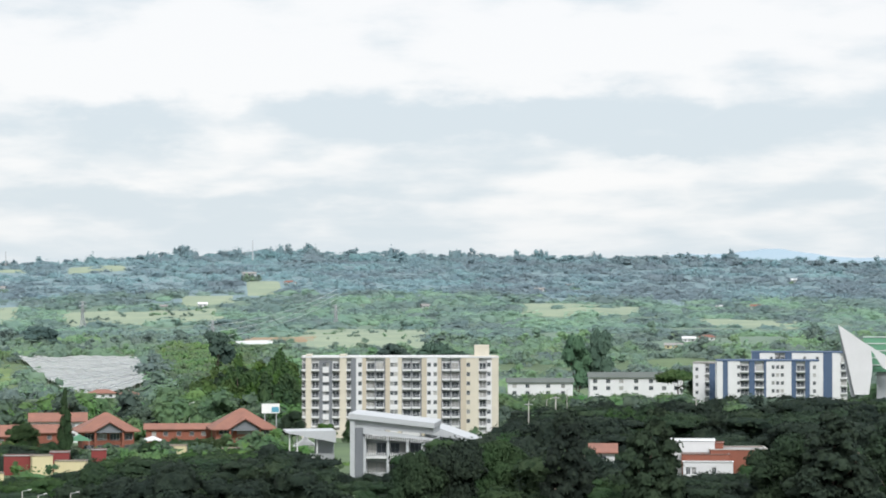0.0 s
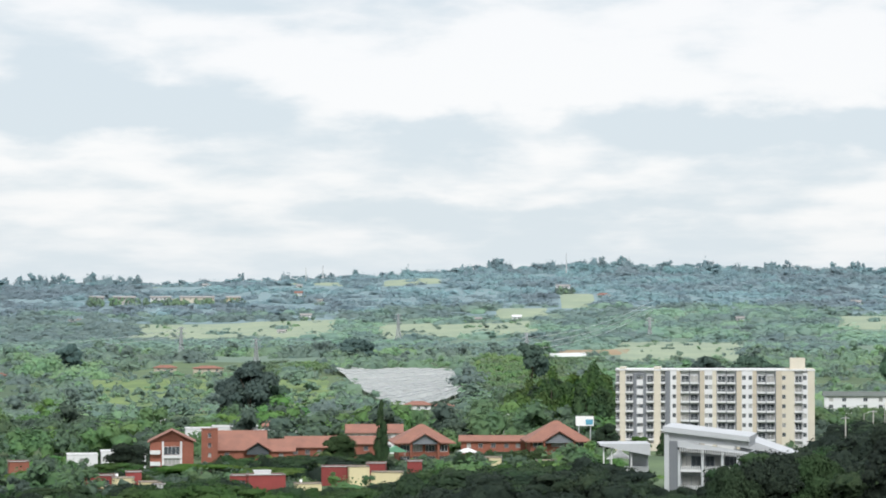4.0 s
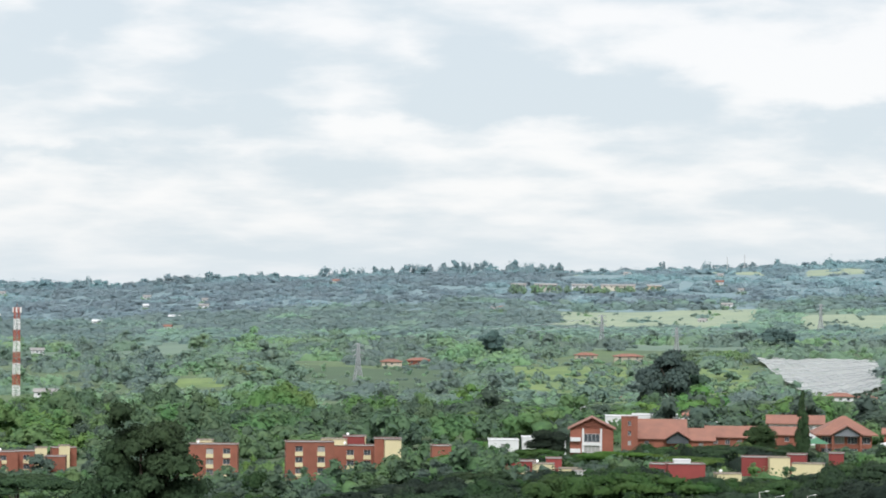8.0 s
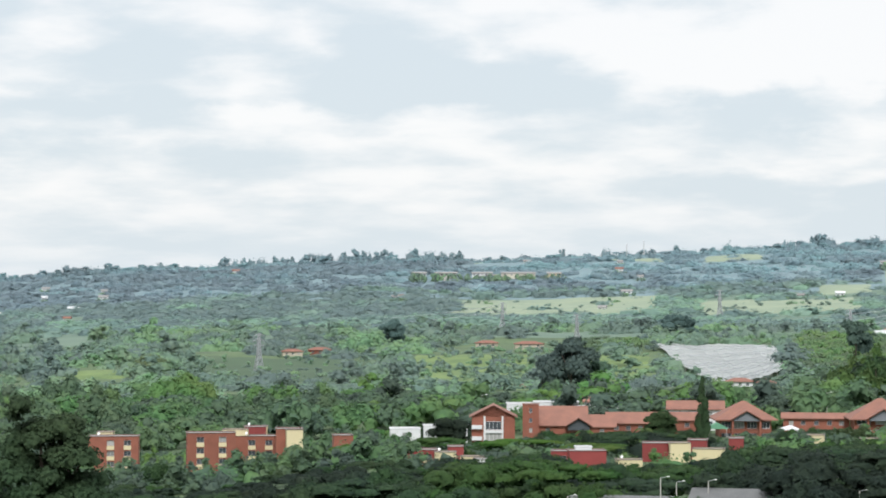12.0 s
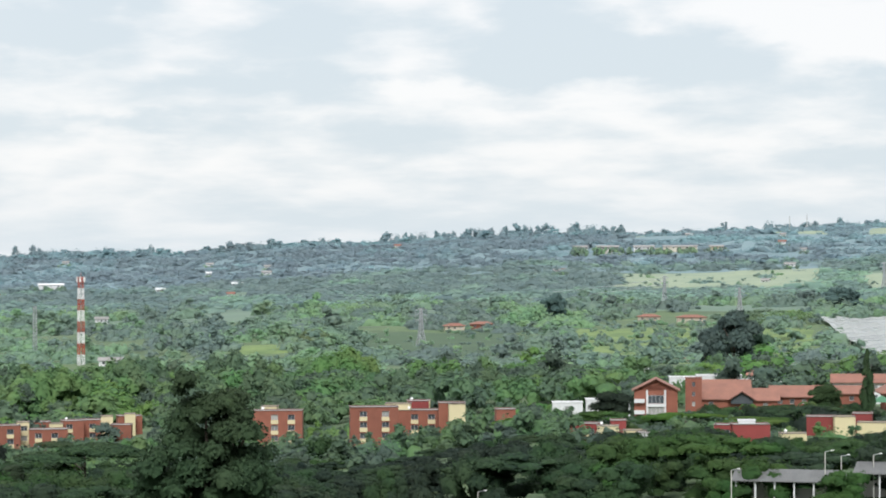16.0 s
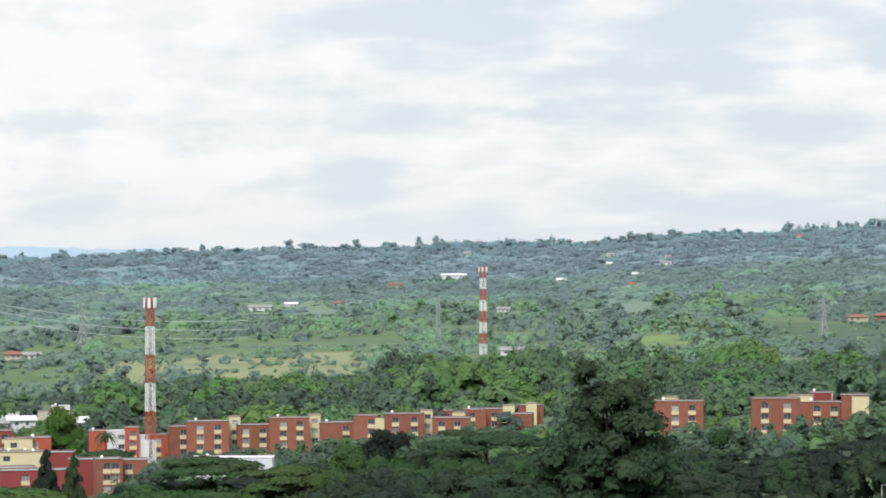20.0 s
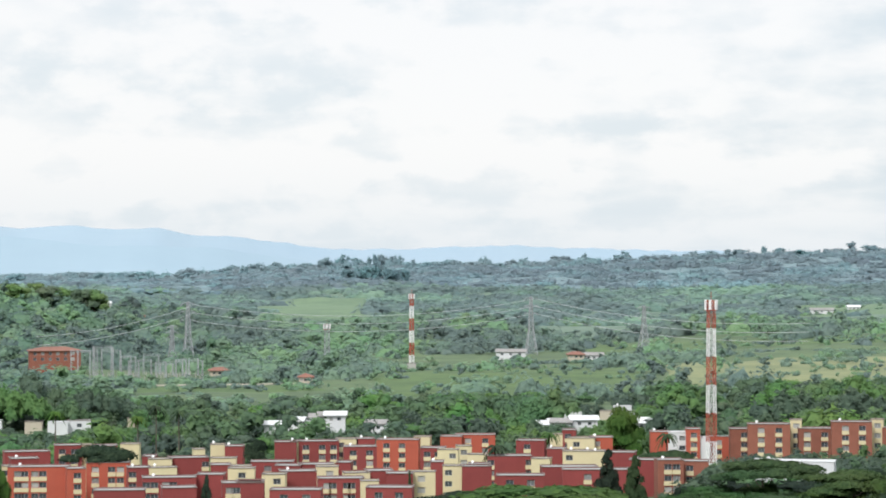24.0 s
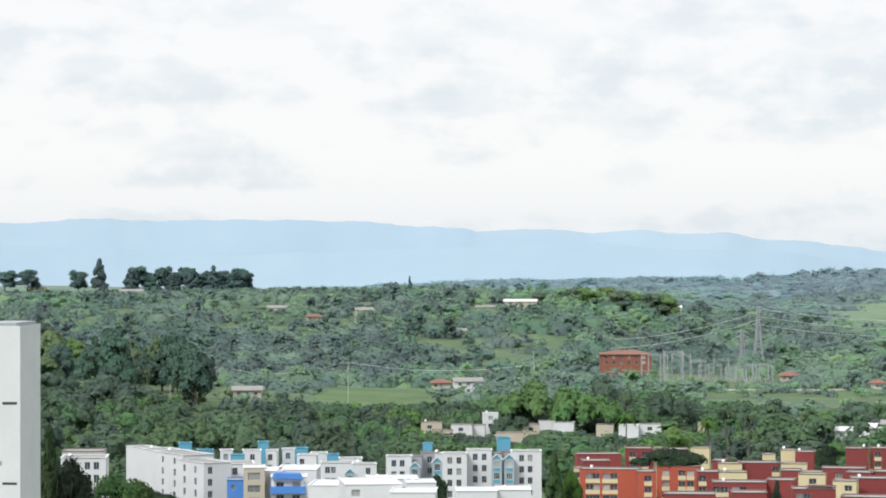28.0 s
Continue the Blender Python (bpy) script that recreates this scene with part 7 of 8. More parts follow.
block("p", -49.98, 525.0, 6.9, 7.8, 2, 10.0, 2.5, (), 0, 1)
block("p", -52.24, 495.0, 8.7, 10.0, 2, 12.0, -2.5, (), 0, 0)
block("p", -54.81, 548.0, 8.4, 10.1, 3, 14.0, -4.2, (), 0, 0)
block("p", -55.35, 545.0, 4.3, 10.1, 3, 12.0, -1.0, (), 0, 1)
block("w", -59.50, 540.0, 9.3, 13.6, 4, 10.0, -4.0, (0.25, 0.59, 0.79), 0, 1)
block("k", -59.51, 556.0, 8.8, 13.8, 3, 8.0, -4.7, (), 0, 0)
# village
block("v", -51.82, 900.0, 7.3, -2.3, 1, 6.0, -5.1, (0.41,), 0, 1)
block("W", -51.15, 890.0, 7.2, -2.5, 1, 6.0, 0.9, (0.46,), 0, 0)
block("p", -50.50, 905.0, 5.2, 0.5, 2, 6.0, 4.5, (0.5,), 0, 1)
block("v", -50.09, 860.0, 8.9, -3.2, 1, 6.0, -0.8, (), 0, 0)
block("v", -49.61, 900.0, 5.9, -3.1, 1, 7.0, 1.2, (0.5,), 0, 0)
block("W", -49.25, 910.0, 5.4, -2.2, 1, 6.0, 5.3, (), 0, 0)
block("p", -48.88, 905.0, 6.9, -2.6, 1, 6.0, -5.3, (), 0, 0)
block("v", -47.98, 900.0, 5.9, -3.0, 1, 6.0, -4.2, (), 0, 0)
block("p", -47.45, 900.0, 6.9, -3.2, 1, 6.0, 0.1, (), 0, 0)
block("W", -46.98, 905.0, 7.9, -3.1, 1, 7.0, 0.7, (0.5,), 0, 0)
block("v", -51.58, 870.0, 6.7, -3.1, 1, 6.0, -2.8, (), 0, 0)
block("W", -50.78, 895.0, 4.5, -3.0, 1, 6.0, -2.9, (), 0, 0)
block("p", -36.09, 880.0, 6.5, 0.7, 1, 5.0, 0.2, (), 0, 1)
block("v", -35.31, 885.0, 5.2, 0.9, 1, 5.0, -3.2, (), 0, 0)
block("p", -34.97, 890.0, 6.1, 2.2, 1, 5.0, 2.8, (), 0, 1)
block("v", -45.79, 900.0, 3.9, -2.2, 1, 5.0, 2.6, (), 0, 0)

g6 = random.Random(17)
for i in range(18):                                             # roofs of a low quarter that show between the trees
    az, r = (g6.uniform(-43.2, -40.4) if i % 5 < 2 else g6.uniform(-37.6, -34.2)), g6.uniform(776, 797)
    top = 55 - r * math.tan(radians(g6.uniform(3.5, 3.72)))
    house(az, r, g6.uniform(4.5, 8), top, WHITE, g6.choice((WHITE, ROOF_GREY, WHITE)), "low white house among trees", 7, 1, g6.uniform(-12, 12), (0.3, 0.7), "gable", 1.1, "low quarter houses", (1.1, 1.0))

# ---- woods ----
CLEAR += [CLEAR_TRACK, (-3.6, 1.6, 640, 735), (-3.4, 1.0, 545, 600), (1.3, 5.5, 985, 1010), (5.4, 9.5, 790, 905), (-26.2, -25.0, 1290, 1330),
          (-48.3, -46.9, 1278, 1310), (-46.9, -43.8, 1200, 1300), (-33.4, -32.6, 665, 695)]
SIGHTS += [(-4.25, -3.4, 520, 721, -2.95), (5.3, 9.6, 560, 850, -2.08), (-9.3, -6.3, 850, 1190, -2.28), (-3.3, 1.4, 600, 710, -2.95), (1.2, 5.5, 700, 1000, -2.12), (-62, -57, 1550, 2400, -0.66), (-57, -53, 1550, 2400, -0.62), (-53, -46.5, 1550, 2400, -0.56), (-48.7, -46.9, 1000, 1285, -2.28), (-46.9, -43.6, 1000, 1260, -2.6), (-38.4, -36.4, 1200, 1500, -2.3), (-26.1, -25.1, 1100, 1320, -2.45)]
for j in range(9):                                              # the netting's own ground
    v = j / 9
    CLEAR.append((-8.05 - 1.38 * v - 0.12, -6.4 - 0.31 * v, 1180 + 390 * v, 1400 + 205 * v))
CLEAR += [(-11.1, -9.2, 400, 430), (-8.4, -6.3, 400, 437)]

CANOPY = ((-62, -4.0), (-60.2, -3.9), (-59.0, -4.9), (-58.2, -4.6), (-57.4, -5.2), (-56, -6.2), (-49.6, -6.2), (-48.5, -6.2), (-39, -6.0), (-37.8, -5.0), (-35, -5.0), (-34.3, -5.4), (-33.4, -4.7),
          (-30.2, -4.6), (-28.6, -4.35), (-27, -4.15), (-24.8, -4.15), (-23, -4.25), (-20.8, -4.1), (-19.4, -4.15), (-18.5, -4.0), (-17, -3.8))
CANOPY += ((-15.3, -3.6), (-14.3, -3.85), (-13, -3.9), (-12, -3.75), (-10.8, -4.0), (-9.6, -4.05), (-8.6, -4.0), (-7.4, -3.65), (-6, -3.55), (-3.6, -3.4), (-2.8, -3.75), (-2.2, -4.0), (-0.9, -4.0), (-0.2, -3.2),
           (1.5, -3.2), (3, -3.3), (4, -3.85), (7.2, -3.9), (7.6, -3.4), (12, -3.4))
CANOPY = tuple((a, e + (0.22 if a > -17.5 else 0.12 if a > -34 else 0)) for a, e in CANOPY)
BRUSH = tuple((a, e + (0.22 if a > -34 else 0.1)) for a, e in CANOPY)
wood("garden_shrubs", scatter(-62, 12, 575, 730, 7, 1.2, 6, 8, 12, limit=BRUSH) + scatter(-24, -15, 655, 720, 7.5, 1.2, 7, 8, 34, limit=((-24, -3.6), (-15, -3.45))), ("dome", "mound"), 5, 240, 0.056, LEAF_TOWN, "green shrubs and small trees between the houses")
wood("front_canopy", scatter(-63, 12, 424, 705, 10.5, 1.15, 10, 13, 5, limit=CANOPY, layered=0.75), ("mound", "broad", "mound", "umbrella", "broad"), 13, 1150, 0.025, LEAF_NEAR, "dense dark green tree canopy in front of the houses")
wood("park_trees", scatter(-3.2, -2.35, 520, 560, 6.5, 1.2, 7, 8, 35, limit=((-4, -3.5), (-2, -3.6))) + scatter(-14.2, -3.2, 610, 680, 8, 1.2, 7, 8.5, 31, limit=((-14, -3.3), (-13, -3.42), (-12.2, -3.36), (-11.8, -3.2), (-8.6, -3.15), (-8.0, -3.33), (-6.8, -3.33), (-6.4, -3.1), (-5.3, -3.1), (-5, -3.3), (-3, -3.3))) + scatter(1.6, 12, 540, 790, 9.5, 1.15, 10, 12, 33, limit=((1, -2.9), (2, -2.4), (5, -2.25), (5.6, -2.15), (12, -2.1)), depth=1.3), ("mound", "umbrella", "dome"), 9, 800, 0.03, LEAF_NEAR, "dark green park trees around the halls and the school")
wood("bamboo_belt", scatter(-37, -17, 750, 960, 15, 0.45, 11, 13, 6, grain=60) + scatter(-58, -46, 690, 950, 14, 0.5, 12, 14, 8, grain=60), ("bamboo", "mound", "bamboo"), 14, 900, 0.032, LEAF_BAMBOO, "bright green bamboo belt behind the houses")
wood("town_trees", scatter(-64, 13, 715, 1000, 12, 0.8, 9, 13, 1, grain=70, depth=1.5), ("mound", "bamboo", "mound", "broad"), 9, 390, 0.043, LEAF_TOWN, "dense green trees behind the houses", sink=0.05)
CLEAR += [(-6.3, -3.9, 1200, 1700), (-11.3, -9.4, 1570, 1710)]
# haze over the farther woods comes from their leaf colours
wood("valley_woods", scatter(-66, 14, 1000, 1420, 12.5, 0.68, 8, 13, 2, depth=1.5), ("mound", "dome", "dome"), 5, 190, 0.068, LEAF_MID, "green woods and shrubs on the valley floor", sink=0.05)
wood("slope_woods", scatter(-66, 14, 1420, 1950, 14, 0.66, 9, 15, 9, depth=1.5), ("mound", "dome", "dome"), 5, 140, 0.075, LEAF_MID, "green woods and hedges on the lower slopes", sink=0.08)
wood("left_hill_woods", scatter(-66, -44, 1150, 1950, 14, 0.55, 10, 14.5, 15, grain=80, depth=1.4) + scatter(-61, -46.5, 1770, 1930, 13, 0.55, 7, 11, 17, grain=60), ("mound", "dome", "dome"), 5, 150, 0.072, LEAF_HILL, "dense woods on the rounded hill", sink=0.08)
wood("hill_woods", scatter(-68, 15, 1950, 2500, 16, 1.0, 7, 21, 3, grain=150, depth=1.4), ("dome",), 5, 100, 0.085, LEAF_FAR, "hazy blue-green woods on the far hillside", sink=0.1)
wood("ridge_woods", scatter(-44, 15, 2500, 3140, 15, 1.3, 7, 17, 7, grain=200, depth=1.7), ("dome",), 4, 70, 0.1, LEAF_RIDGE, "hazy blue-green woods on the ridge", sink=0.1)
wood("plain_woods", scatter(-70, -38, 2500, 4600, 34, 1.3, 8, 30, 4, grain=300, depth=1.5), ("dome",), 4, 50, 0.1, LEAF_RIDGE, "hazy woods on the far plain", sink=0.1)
g4 = random.Random(21)
crest = scatter(-46, 15, 2990, 3130, 13, 1.3, 7.5, 14, 61, depth=2.6) + scatter(-66, -40, 3250, 3400, 15, 0.9, 11, 17, 62, depth=3)
for a0, a1, n, lo, hi in ((-19, -13.5, 34, 13, 20), (-44, 12, 60, 12, 18), (-4.5, 3, 14, 13, 19), (-41.6, -39.6, 10, 16, 22), (-7, -5.5, 6, 14, 20)):   # taller ones that stand out
    for i in range(n):
        az, r = g4.uniform(a0, a1), g4.uniform(3020, 3110)
        h = g4.uniform(lo, hi)
        crest.append((*polar(az, r, ground(az, r)), h, h * g4.uniform(0.45, 0.95), g4.random() * 0.7))
# crest leaves are paler: haze and extra brightness put into their colour
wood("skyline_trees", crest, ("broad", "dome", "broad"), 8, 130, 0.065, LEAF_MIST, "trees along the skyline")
shrubs = []
for i in range(800):                                            # shrubs dotted over the meadows
    a0, a1, r0, r1 = FIELDS[g4.choice((0, 0, 0, 1, 3, 4, 5, 7, 7, 8, 8, 9, 9, 12, 13, 14, 15))]
    az, r = g4.uniform(a0 + 0.2, a1 - 0.2), g4.uniform(r0 + 20, r1 - 20)
    h = g4.uniform(1.5, 5)
    shrubs.append((*polar(az, r, ground(az, r)), h, h * g4.uniform(1.0, 1.7), g4.random()))
for az, r, w, top in YARDS:                                     # hedges and bushes before the houses
    for i in range(int(w / 2) + 3):
        a2, r2 = az + math.degrees(w / r) * g4.uniform(-0.75, 0.75), r - g4.uniform(5, 22)
        h = top - g4.uniform(1.2, 2.4) - ground(a2, r2)
        if h > 0.8:
            shrubs.append((*polar(a2, r2, ground(a2, r2) - 0.3), h * 1.2, h * 0.4 + g4.uniform(2.5, 4.5), g4.random()))
wood("meadow_shrubs", shrubs, ("bush", "broad"), 4, 90, 0.09, LEAF_MID, "shrubs dotted over the meadows")

CLEAR = [c for c in CLEAR if c[:2] not in ((-6.3, -3.9), (-11.3, -9.4))]


def banana_shape(seed):
    """One banana plant: long arching blades, unit size."""
    g = np.random.default_rng(seed)
    vs, fs = [], []
    for i in range(9):
        a, up = g.uniform(0, 6.28), g.uniform(0.5, 1.0)
        d, s = np.array((math.cos(a), math.sin(a), 0)), np.array((-math.sin(a), math.cos(a), 0)) * 0.1
        top = np.array((0, 0, 0.35 + 0.3 * up))
        pts = [top * 0.6, top + d * 0.22 + (0, 0, 0.2 * up), top + d * 0.5 + (0, 0, 0.12 * up - 0.1)]
        b = len(vs)
        vs += [pts[0], pts[1] + s, pts[1] - s, pts[2]]
        fs += [(b, b + 1, b + 2), (b + 1, b + 3, b + 2)]
    return np.array(vs), np.array(fs)


def plantation(name, places, label):
    temps = [banana_shape(i) for i in range(6)]
    vs, fs, ts, base = [], [], [], 0
    for x, y, z, h, w, t in places:
        v, f = temps[int(rng.integers(6))]
        vs.append(v * (w, w, h) + (x, y, z))
        fs.append(f + base)
        ts.append(np.full(len(f), t))
        base += len(v)
    up = np.tile((0.0, 0.0, 1.0), (base, 1))
    return tagged(new(name, tri_mesh(name, np.concatenate(vs), np.concatenate(fs), up, LEAF_BANANA, np.concatenate(ts))), label, "plantation", kind="stuff")


plantation("banana_plants", scatter(-6.25, -3.4, 1180, 1720, 5.5, 1.3, 4.5, 6, 51) + scatter(-11.3, -9.5, 1570, 1720, 5.5, 1.3, 4.5, 6, 52) + scatter(-57.0, -55.2, 960, 1060, 5, 1.3, 4.5, 5.5, 53), "rows of pale green banana plants")

# ---- single trees ----
def top_tree(az, r, top, width, kind, label, variant, leafmat=None, stem=0.15, group="trees in the foreground", n=2600, card=0.035, low=None, name="tree"):
    base = (ground(az, r) if low is None else low) - 0.4
    # farther trees take leaves with more haze in their colour
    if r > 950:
        leafmat = LEAF_VEIL if r > 2200 else LEAF_SOFT if leafmat is not LEAF_DARK else LEAF_HAZE_FAR if r > 1600 else LEAF_HAZE
    return tree(az, r, base, top - base, width, kind, label, variant, leafmat, stem, group, n, card, name)


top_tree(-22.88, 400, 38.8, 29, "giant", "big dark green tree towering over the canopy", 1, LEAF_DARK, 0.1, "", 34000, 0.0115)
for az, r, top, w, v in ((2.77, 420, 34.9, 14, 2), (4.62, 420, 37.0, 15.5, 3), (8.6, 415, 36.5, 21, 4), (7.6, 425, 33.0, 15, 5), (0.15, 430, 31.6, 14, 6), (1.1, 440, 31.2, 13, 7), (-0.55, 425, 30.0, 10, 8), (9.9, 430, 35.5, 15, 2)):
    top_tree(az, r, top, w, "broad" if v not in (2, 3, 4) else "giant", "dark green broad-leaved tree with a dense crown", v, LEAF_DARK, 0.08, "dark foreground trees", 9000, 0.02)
for az, r, top, w, kind, lab, mat, v in (
        (-11.2, 1000, 35.0, 22, "broad", "large dark tree standing above the roofs", LEAF_DARK, 9), (-11.75, 1005, 28.0, 13, "broad", "large dark tree standing above the roofs", LEAF_DARK, 10), (-10.6, 1010, 26.0, 14, "broad", "large dark tree standing above the roofs", LEAF_DARK, 4),
        (-8.33, 655, 31.5, 5.5, "tall", "narrow dark conifer between tiled roofs", LEAF_DARK, 11), (-9.3, 660, 23.0, 9, "broad", "round dark tree beside a hall", LEAF_DARK, 5),
        (-4.99, 1480, 36.0, 19, "broad", "round dark tree on the slope", LEAF_DARK, 6), (2.95, 1050, 41.0, 13, "broad", "tall dark tree behind white houses", LEAF_DARK, 12), (3.45, 1055, 42.0, 13, "broad", "tall dark tree behind white houses", LEAF_DARK, 13),
        (5.2, 930, 29.0, 12, "umbrella", "spreading tree beside the flats", LEAF_TREE, 1), (-1.1, 1500, 28.0, 20, "broad", "dark tree on the hill meadow", LEAF_DARK, 7), (-0.1, 1200, 34.5, 22, "broad", "dark trees behind the apartment building", LEAF_DARK, 8),
        (0.55, 1180, 30.0, 16, "broad", "dark trees behind the apartment building", LEAF_DARK, 9), (-2.6, 690, 21.0, 6, "broad", "small tree in front of the apartment building", LEAF_TREE, 1), (-2.1, 692, 21.5, 5, "tall", "small tree in front of the apartment building", LEAF_TREE, 3), (1.0, 660, 20.5, 9, "bush", "light green shrub beside the hall", LEAF_TREE, 4), (-3.35, 690, 24.5, 7, "broad", "round tree beside the apartment building", LEAF_TREE, 2), (-13.9, 640, 22.0, 12, "broad", "round dark tree beside a hall", LEAF_DARK, 3),
        (-12.3, 600, 19.0, 14, "umbrella", "spreading tree in front of tiled roofs", LEAF_TREE, 4), (-10.9, 600, 18.0, 13, "umbrella", "spreading tree in front of tiled roofs", LEAF_TREE, 2), (-5.0, 640, 20.0, 10, "bamboo", "feathery green bamboo clump", LEAF_TREE, 3),
        (-35.3, 555, 13.0, 9, "tall", "dark thin tree among red blocks", LEAF_DARK, 1), (-34.7, 552, 12.0, 8, "tall", "dark thin tree among red blocks", LEAF_DARK, 2), (-35.0, 700, 13.5, 12, "broad", "bright green round tree beside houses", LEAF_TREE, 3),
        (-27.75, 560, 17.0, 13, "broad", "dark tree in front of brick blocks", LEAF_DARK, 4), (-28.6, 560, 13.5, 11, "broad", "dark tree in front of brick blocks", LEAF_TREE, 5), (-25.6, 570, 15.5, 18, "umbrella", "spreading tree in front of brick blocks", LEAF_TREE, 6),
        (-31.9, 540, 12.5, 16, "umbrella", "spreading tree in front of brick blocks", LEAF_TREE, 7), (-29.9, 530, 11.0, 15, "umbrella", "spreading tree in front of brick blocks", LEAF_TREE, 8), (-36.8, 520, 8.5, 22, "umbrella", "spreading tree among red blocks", LEAF_TREE, 1), (-38.4, 525, 6.5, 16, "umbrella", "spreading tree among red blocks", LEAF_TREE, 2),
        (-46.6, 630, 9.6, 11, "umbrella", "green spreading tree between housing blocks", LEAF_TREE, 3), (-43.1, 665, 8.0, 8, "broad", "light green tree between housing blocks", LEAF_TREE, 4), (-44.2, 520, 10.6, 5, "tall", "dark conifer among red blocks", LEAF_DARK, 5), (-39.7, 575, 6.5, 3, "tall", "thin young conifer among blocks", LEAF_DARK, 6),
        (-49.1, 560, 12.6, 9, "tall", "ragged green tree between white and red blocks", LEAF_TREE, 7), (-48.75, 566, 9.0, 6, "broad", "ragged green tree between white and red blocks", LEAF_TREE, 8), (-51.6, 560, 8.5, 6, "broad", "dark tree between white blocks", LEAF_DARK, 9),
        (-60.25, 445, 27.0, 8, "tall", "dark tree beside the tower block", LEAF_DARK, 10), (-59.9, 450, 22.0, 9, "broad", "dark tree beside the tower block", LEAF_DARK, 11), (-59.7, 470, 17.0, 9, "broad", "dark tree beside the tower block", LEAF_DARK, 1),
        (-58.6, 520, 12.0, 13, "broad", "green tree beside white blocks", LEAF_TREE, 2), (-57.9, 500, 9.0, 9, "broad", "green tree beside white blocks", LEAF_TREE, 3), (-57.3, 495, 6.0, 7, "umbrella", "green tree beside white blocks", LEAF_TREE, 4),
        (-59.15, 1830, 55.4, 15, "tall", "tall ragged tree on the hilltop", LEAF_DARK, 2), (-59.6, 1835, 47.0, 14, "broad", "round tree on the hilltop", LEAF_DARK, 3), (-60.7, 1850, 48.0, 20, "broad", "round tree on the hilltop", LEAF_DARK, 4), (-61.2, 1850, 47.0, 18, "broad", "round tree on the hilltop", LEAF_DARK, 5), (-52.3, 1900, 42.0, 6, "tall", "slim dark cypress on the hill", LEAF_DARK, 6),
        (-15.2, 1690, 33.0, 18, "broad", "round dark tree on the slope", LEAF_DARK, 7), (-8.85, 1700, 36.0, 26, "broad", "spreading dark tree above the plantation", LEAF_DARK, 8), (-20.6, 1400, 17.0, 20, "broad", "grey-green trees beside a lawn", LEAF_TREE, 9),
        (-33.9, 640, 6.5, 9, "umbrella", "small tree below the mast", LEAF_TREE, 1), (-20.2, 590, 14.0, 9, "bamboo", "feathery bamboo beside brick blocks", LEAF_TREE, 2), (-17.0, 585, 17.0, 11, "bamboo", "feathery bamboo beside brick blocks", LEAF_TREE, 3), (-16.2, 600, 18.0, 13, "broad", "green tree beside brick blocks", LEAF_TREE, 4)):
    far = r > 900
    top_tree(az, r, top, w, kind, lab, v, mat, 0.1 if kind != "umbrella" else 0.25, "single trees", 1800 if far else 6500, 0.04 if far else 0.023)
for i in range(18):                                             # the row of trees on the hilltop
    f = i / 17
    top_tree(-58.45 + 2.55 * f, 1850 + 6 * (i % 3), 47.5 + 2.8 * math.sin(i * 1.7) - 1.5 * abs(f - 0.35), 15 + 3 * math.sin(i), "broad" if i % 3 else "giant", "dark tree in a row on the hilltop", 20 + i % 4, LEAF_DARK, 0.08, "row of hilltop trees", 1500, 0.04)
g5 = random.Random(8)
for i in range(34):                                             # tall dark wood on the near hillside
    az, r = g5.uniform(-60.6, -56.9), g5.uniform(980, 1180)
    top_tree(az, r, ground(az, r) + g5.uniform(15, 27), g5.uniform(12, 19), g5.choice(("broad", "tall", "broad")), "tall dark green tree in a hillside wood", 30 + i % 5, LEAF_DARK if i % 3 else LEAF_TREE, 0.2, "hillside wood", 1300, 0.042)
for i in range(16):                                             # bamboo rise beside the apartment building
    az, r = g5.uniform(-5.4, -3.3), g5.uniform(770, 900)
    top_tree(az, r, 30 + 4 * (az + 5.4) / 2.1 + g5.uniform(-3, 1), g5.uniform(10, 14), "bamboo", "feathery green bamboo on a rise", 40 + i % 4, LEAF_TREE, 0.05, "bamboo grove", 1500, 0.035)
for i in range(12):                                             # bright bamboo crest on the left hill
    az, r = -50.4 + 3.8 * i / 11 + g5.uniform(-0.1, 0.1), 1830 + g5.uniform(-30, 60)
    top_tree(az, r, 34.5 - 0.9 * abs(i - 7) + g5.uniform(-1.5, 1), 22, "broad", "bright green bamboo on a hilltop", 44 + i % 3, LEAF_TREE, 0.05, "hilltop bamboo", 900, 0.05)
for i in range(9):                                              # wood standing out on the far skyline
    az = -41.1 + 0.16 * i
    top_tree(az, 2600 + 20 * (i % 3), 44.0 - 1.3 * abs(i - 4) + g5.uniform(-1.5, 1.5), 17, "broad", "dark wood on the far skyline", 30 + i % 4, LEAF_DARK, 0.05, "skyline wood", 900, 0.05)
for az, r, top in ((-45.3, 765, 10.8), (-45.7, 760, 8.0), (-37.8, 640, 8.0), (-34.0, 690, 7.5), (-10.9, 655, 18.5), (-36.6, 700, 7.0), (-44.8, 770, 9.0), (-47.5, 780, 8.5), (-9.6, 640, 20.0)):
    b = ground(az, r) - 0.3
    palm(az, r, b, max(top - b - 1.0, 3))

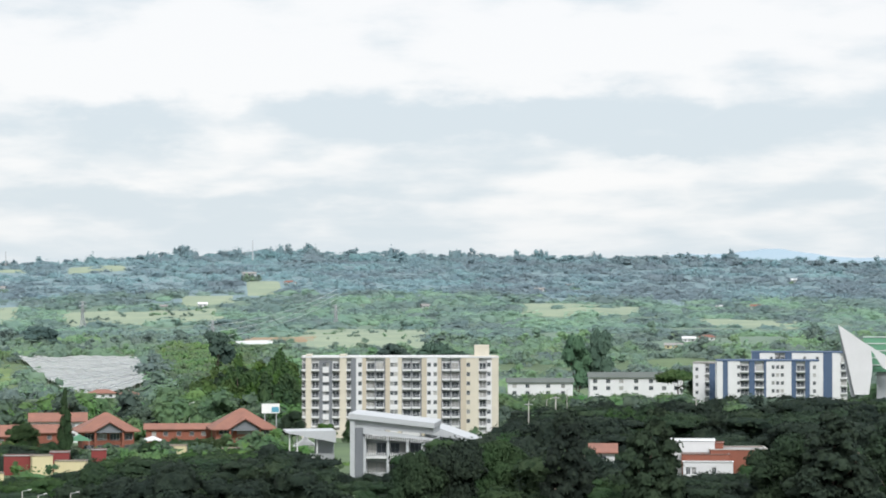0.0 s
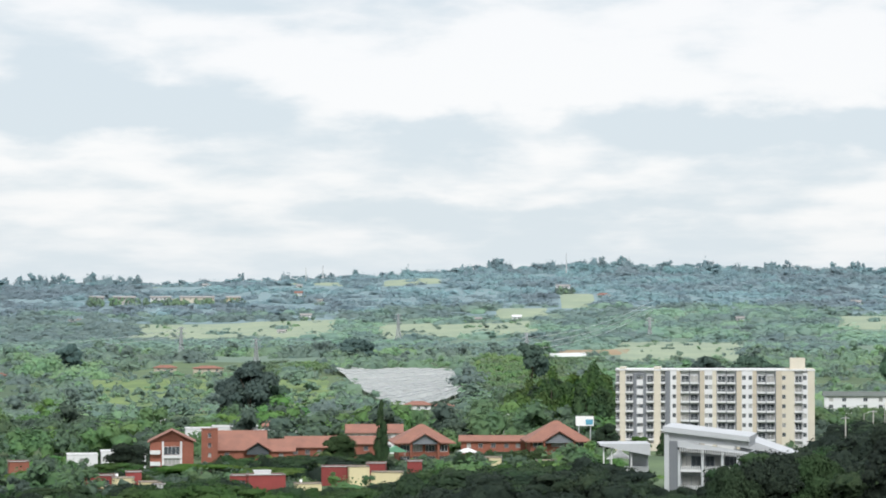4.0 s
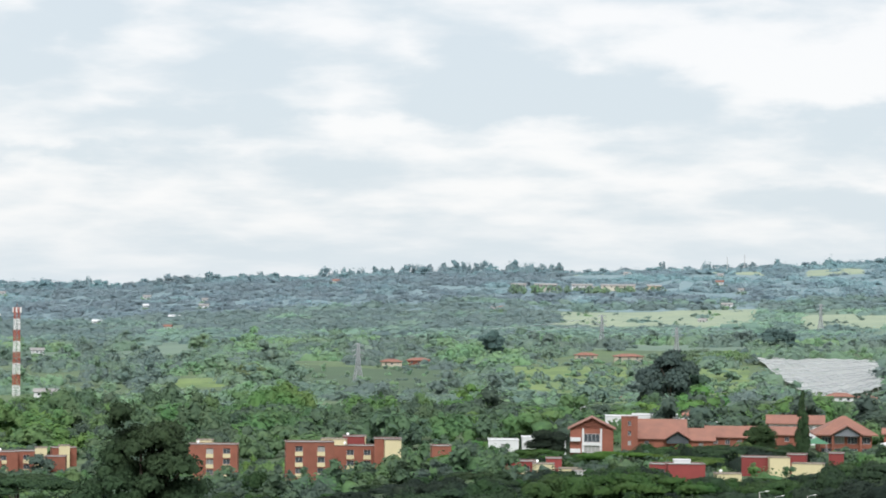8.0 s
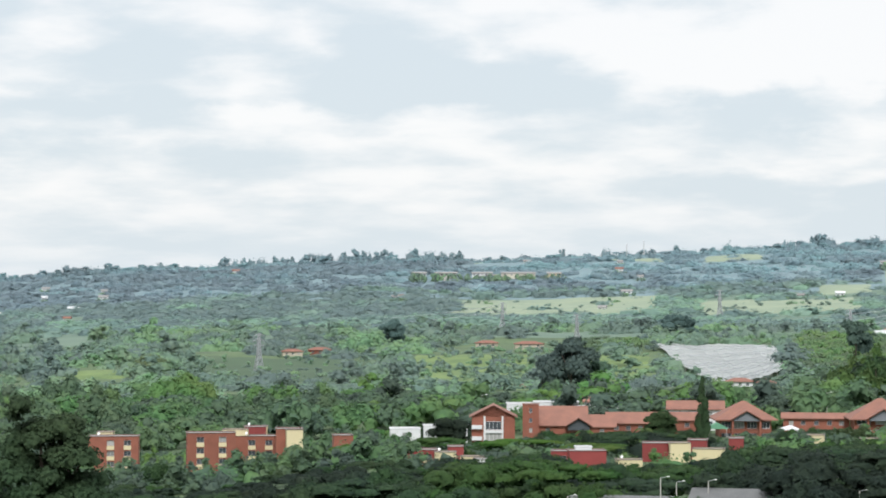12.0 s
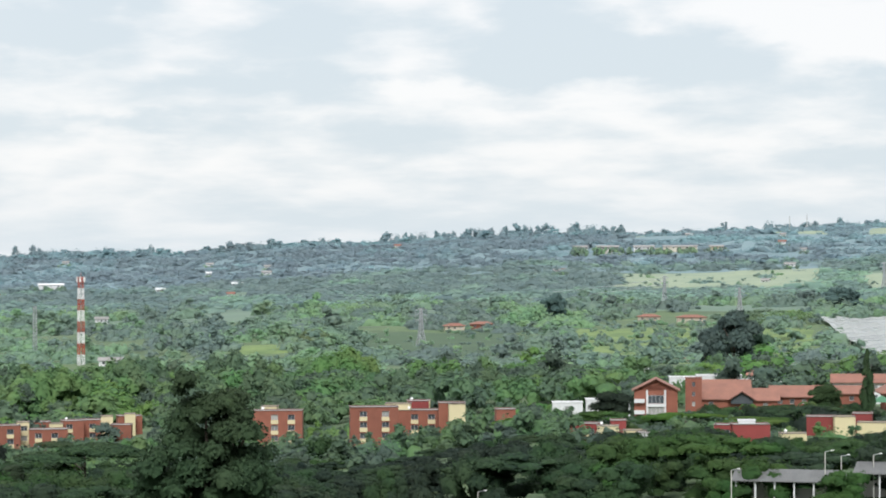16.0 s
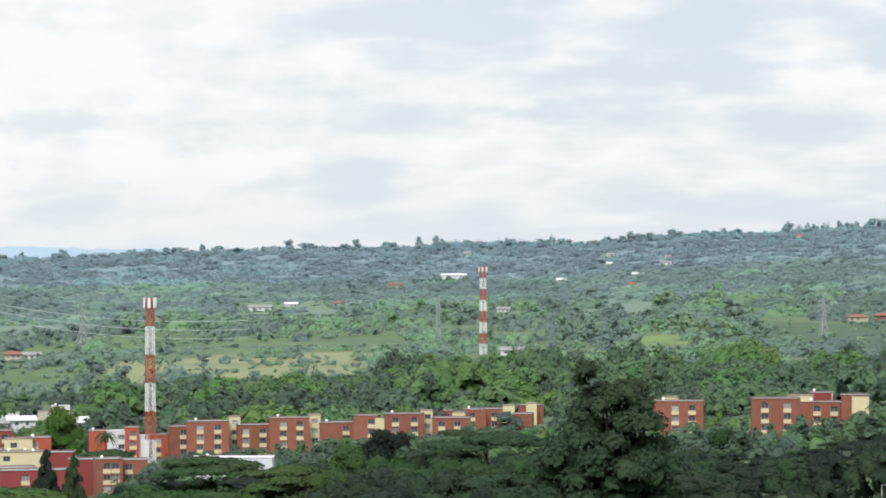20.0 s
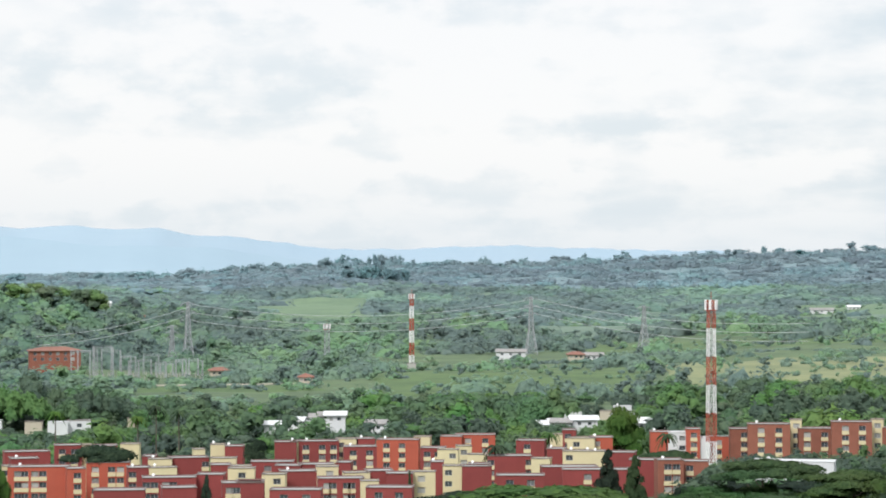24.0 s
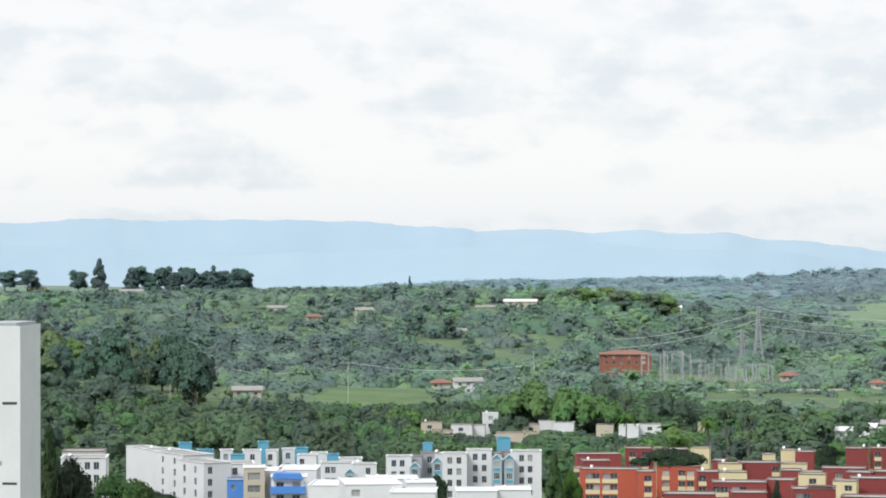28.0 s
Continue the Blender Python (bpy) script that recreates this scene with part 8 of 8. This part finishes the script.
# ---- sheds, poles and lamps at the near edge ----
for az, r, w, top, d, lab in ((-10.14, 430, 16.5, 19.6, 7, "open shed with grey corrugated roof and white posts"), (-7.35, 437, 19, 20.3, 8, "low shed with a grey corrugated roof")):
    base = ground(az, r) - 0.4
    ob = thing("open_shed", az, r, base, -8, lab, "shed", "open sheds")
    h = top - base
    bm = bmesh.new()
    gable_roof(bm, -w / 2, w / 2, 0, d, h - 1.7, 1.7, 0.5, 0.12)
    part("roof", bm, SHED_ROOF, ob, "grey corrugated roof")
    bm = bmesh.new()
    n = int(w / 0.5)
    for i in range(n):
        x = -w / 2 + (i + 0.5) * w / n
        beam(bm, (x, -0.5, h - 1.68), (x, d / 2, h + 0.03), 0.1)
    part("roof_ribbing", bm, SHED_ROOF, ob)
    for i in range(6):
        for y in (0.15, d - 0.15):
            bm = bmesh.new()
            x = -w / 2 + 0.2 + i * (w - 0.4) / 5
            box(bm, x - 0.13, x + 0.13, y - 0.13, y + 0.13, -0.3, h - 1.8)
            part("post", bm, WHITE, ob, "white post")
    bm = bmesh.new()
    box(bm, -w / 2, w / 2, d - 0.5, d - 0.3, -0.3, h - 1.9)
    part("back_wall", bm, CONCRETE, ob)
CLEAR_POSTS = ((-9.25, 426, 23.1), (-8.9, 434, 21.8), (-8.2, 440, 21.6), (-3.0, 520, 22.2), (2.75, 700, 29.5), (-5.61, 745, 24.0), (2.3, 720, 26), (-11.3, 420, 20.5), (-16.9, 430, 16.0), (-4.9, 430, 21.0), (-3.2, 440, 22.0), (-13.2, 750, 22.5))
for az, r, top in CLEAR_POSTS:
    b = ground(az, r) - 0.3
    lamp_post(az, r, max(top - b, 4), b)
for az, r, top in ((-53.67, 1060, 12.2), (-49.55, 1250, 10.0), (5.6, 720, 26.5), (2.5, 720, 27.0), (1.9, 700, 26.0), (-57.6, 1000, 10.0)):
    b = ground(az, r) - 0.3
    ob = thing("power_pole", az, r, b, 0, "concrete power pole with a crossarm", "power pole", "power poles")
    bm = bmesh.new()
    beam(bm, (0, 0, 0), (0, 0, top - b), 0.3)
    part("pole", bm, CONCRETE, ob)
    bm = bmesh.new()
    beam(bm, (-1.1, 0, top - b - 0.5), (1.1, 0, top - b - 0.5), 0.18)
    part("crossarm", bm, STEEL, ob)
for az, top in ((-4.22, 0.0), (-9.62, -6.0), (-10.0, -8.0)):        # thin masts on the ridge
    b = ground(az, 2950)
    ob = thing("ridge_mast", az, 2950, b - 0.5, 0, "thin lattice mast on the ridge", "radio mast", "ridge masts")
    bm = bmesh.new()
    lattice(bm, 0, 27 + top, 1.6, 0.5, 0.3, 8)
    part("shaft", bm, STEEL, ob)
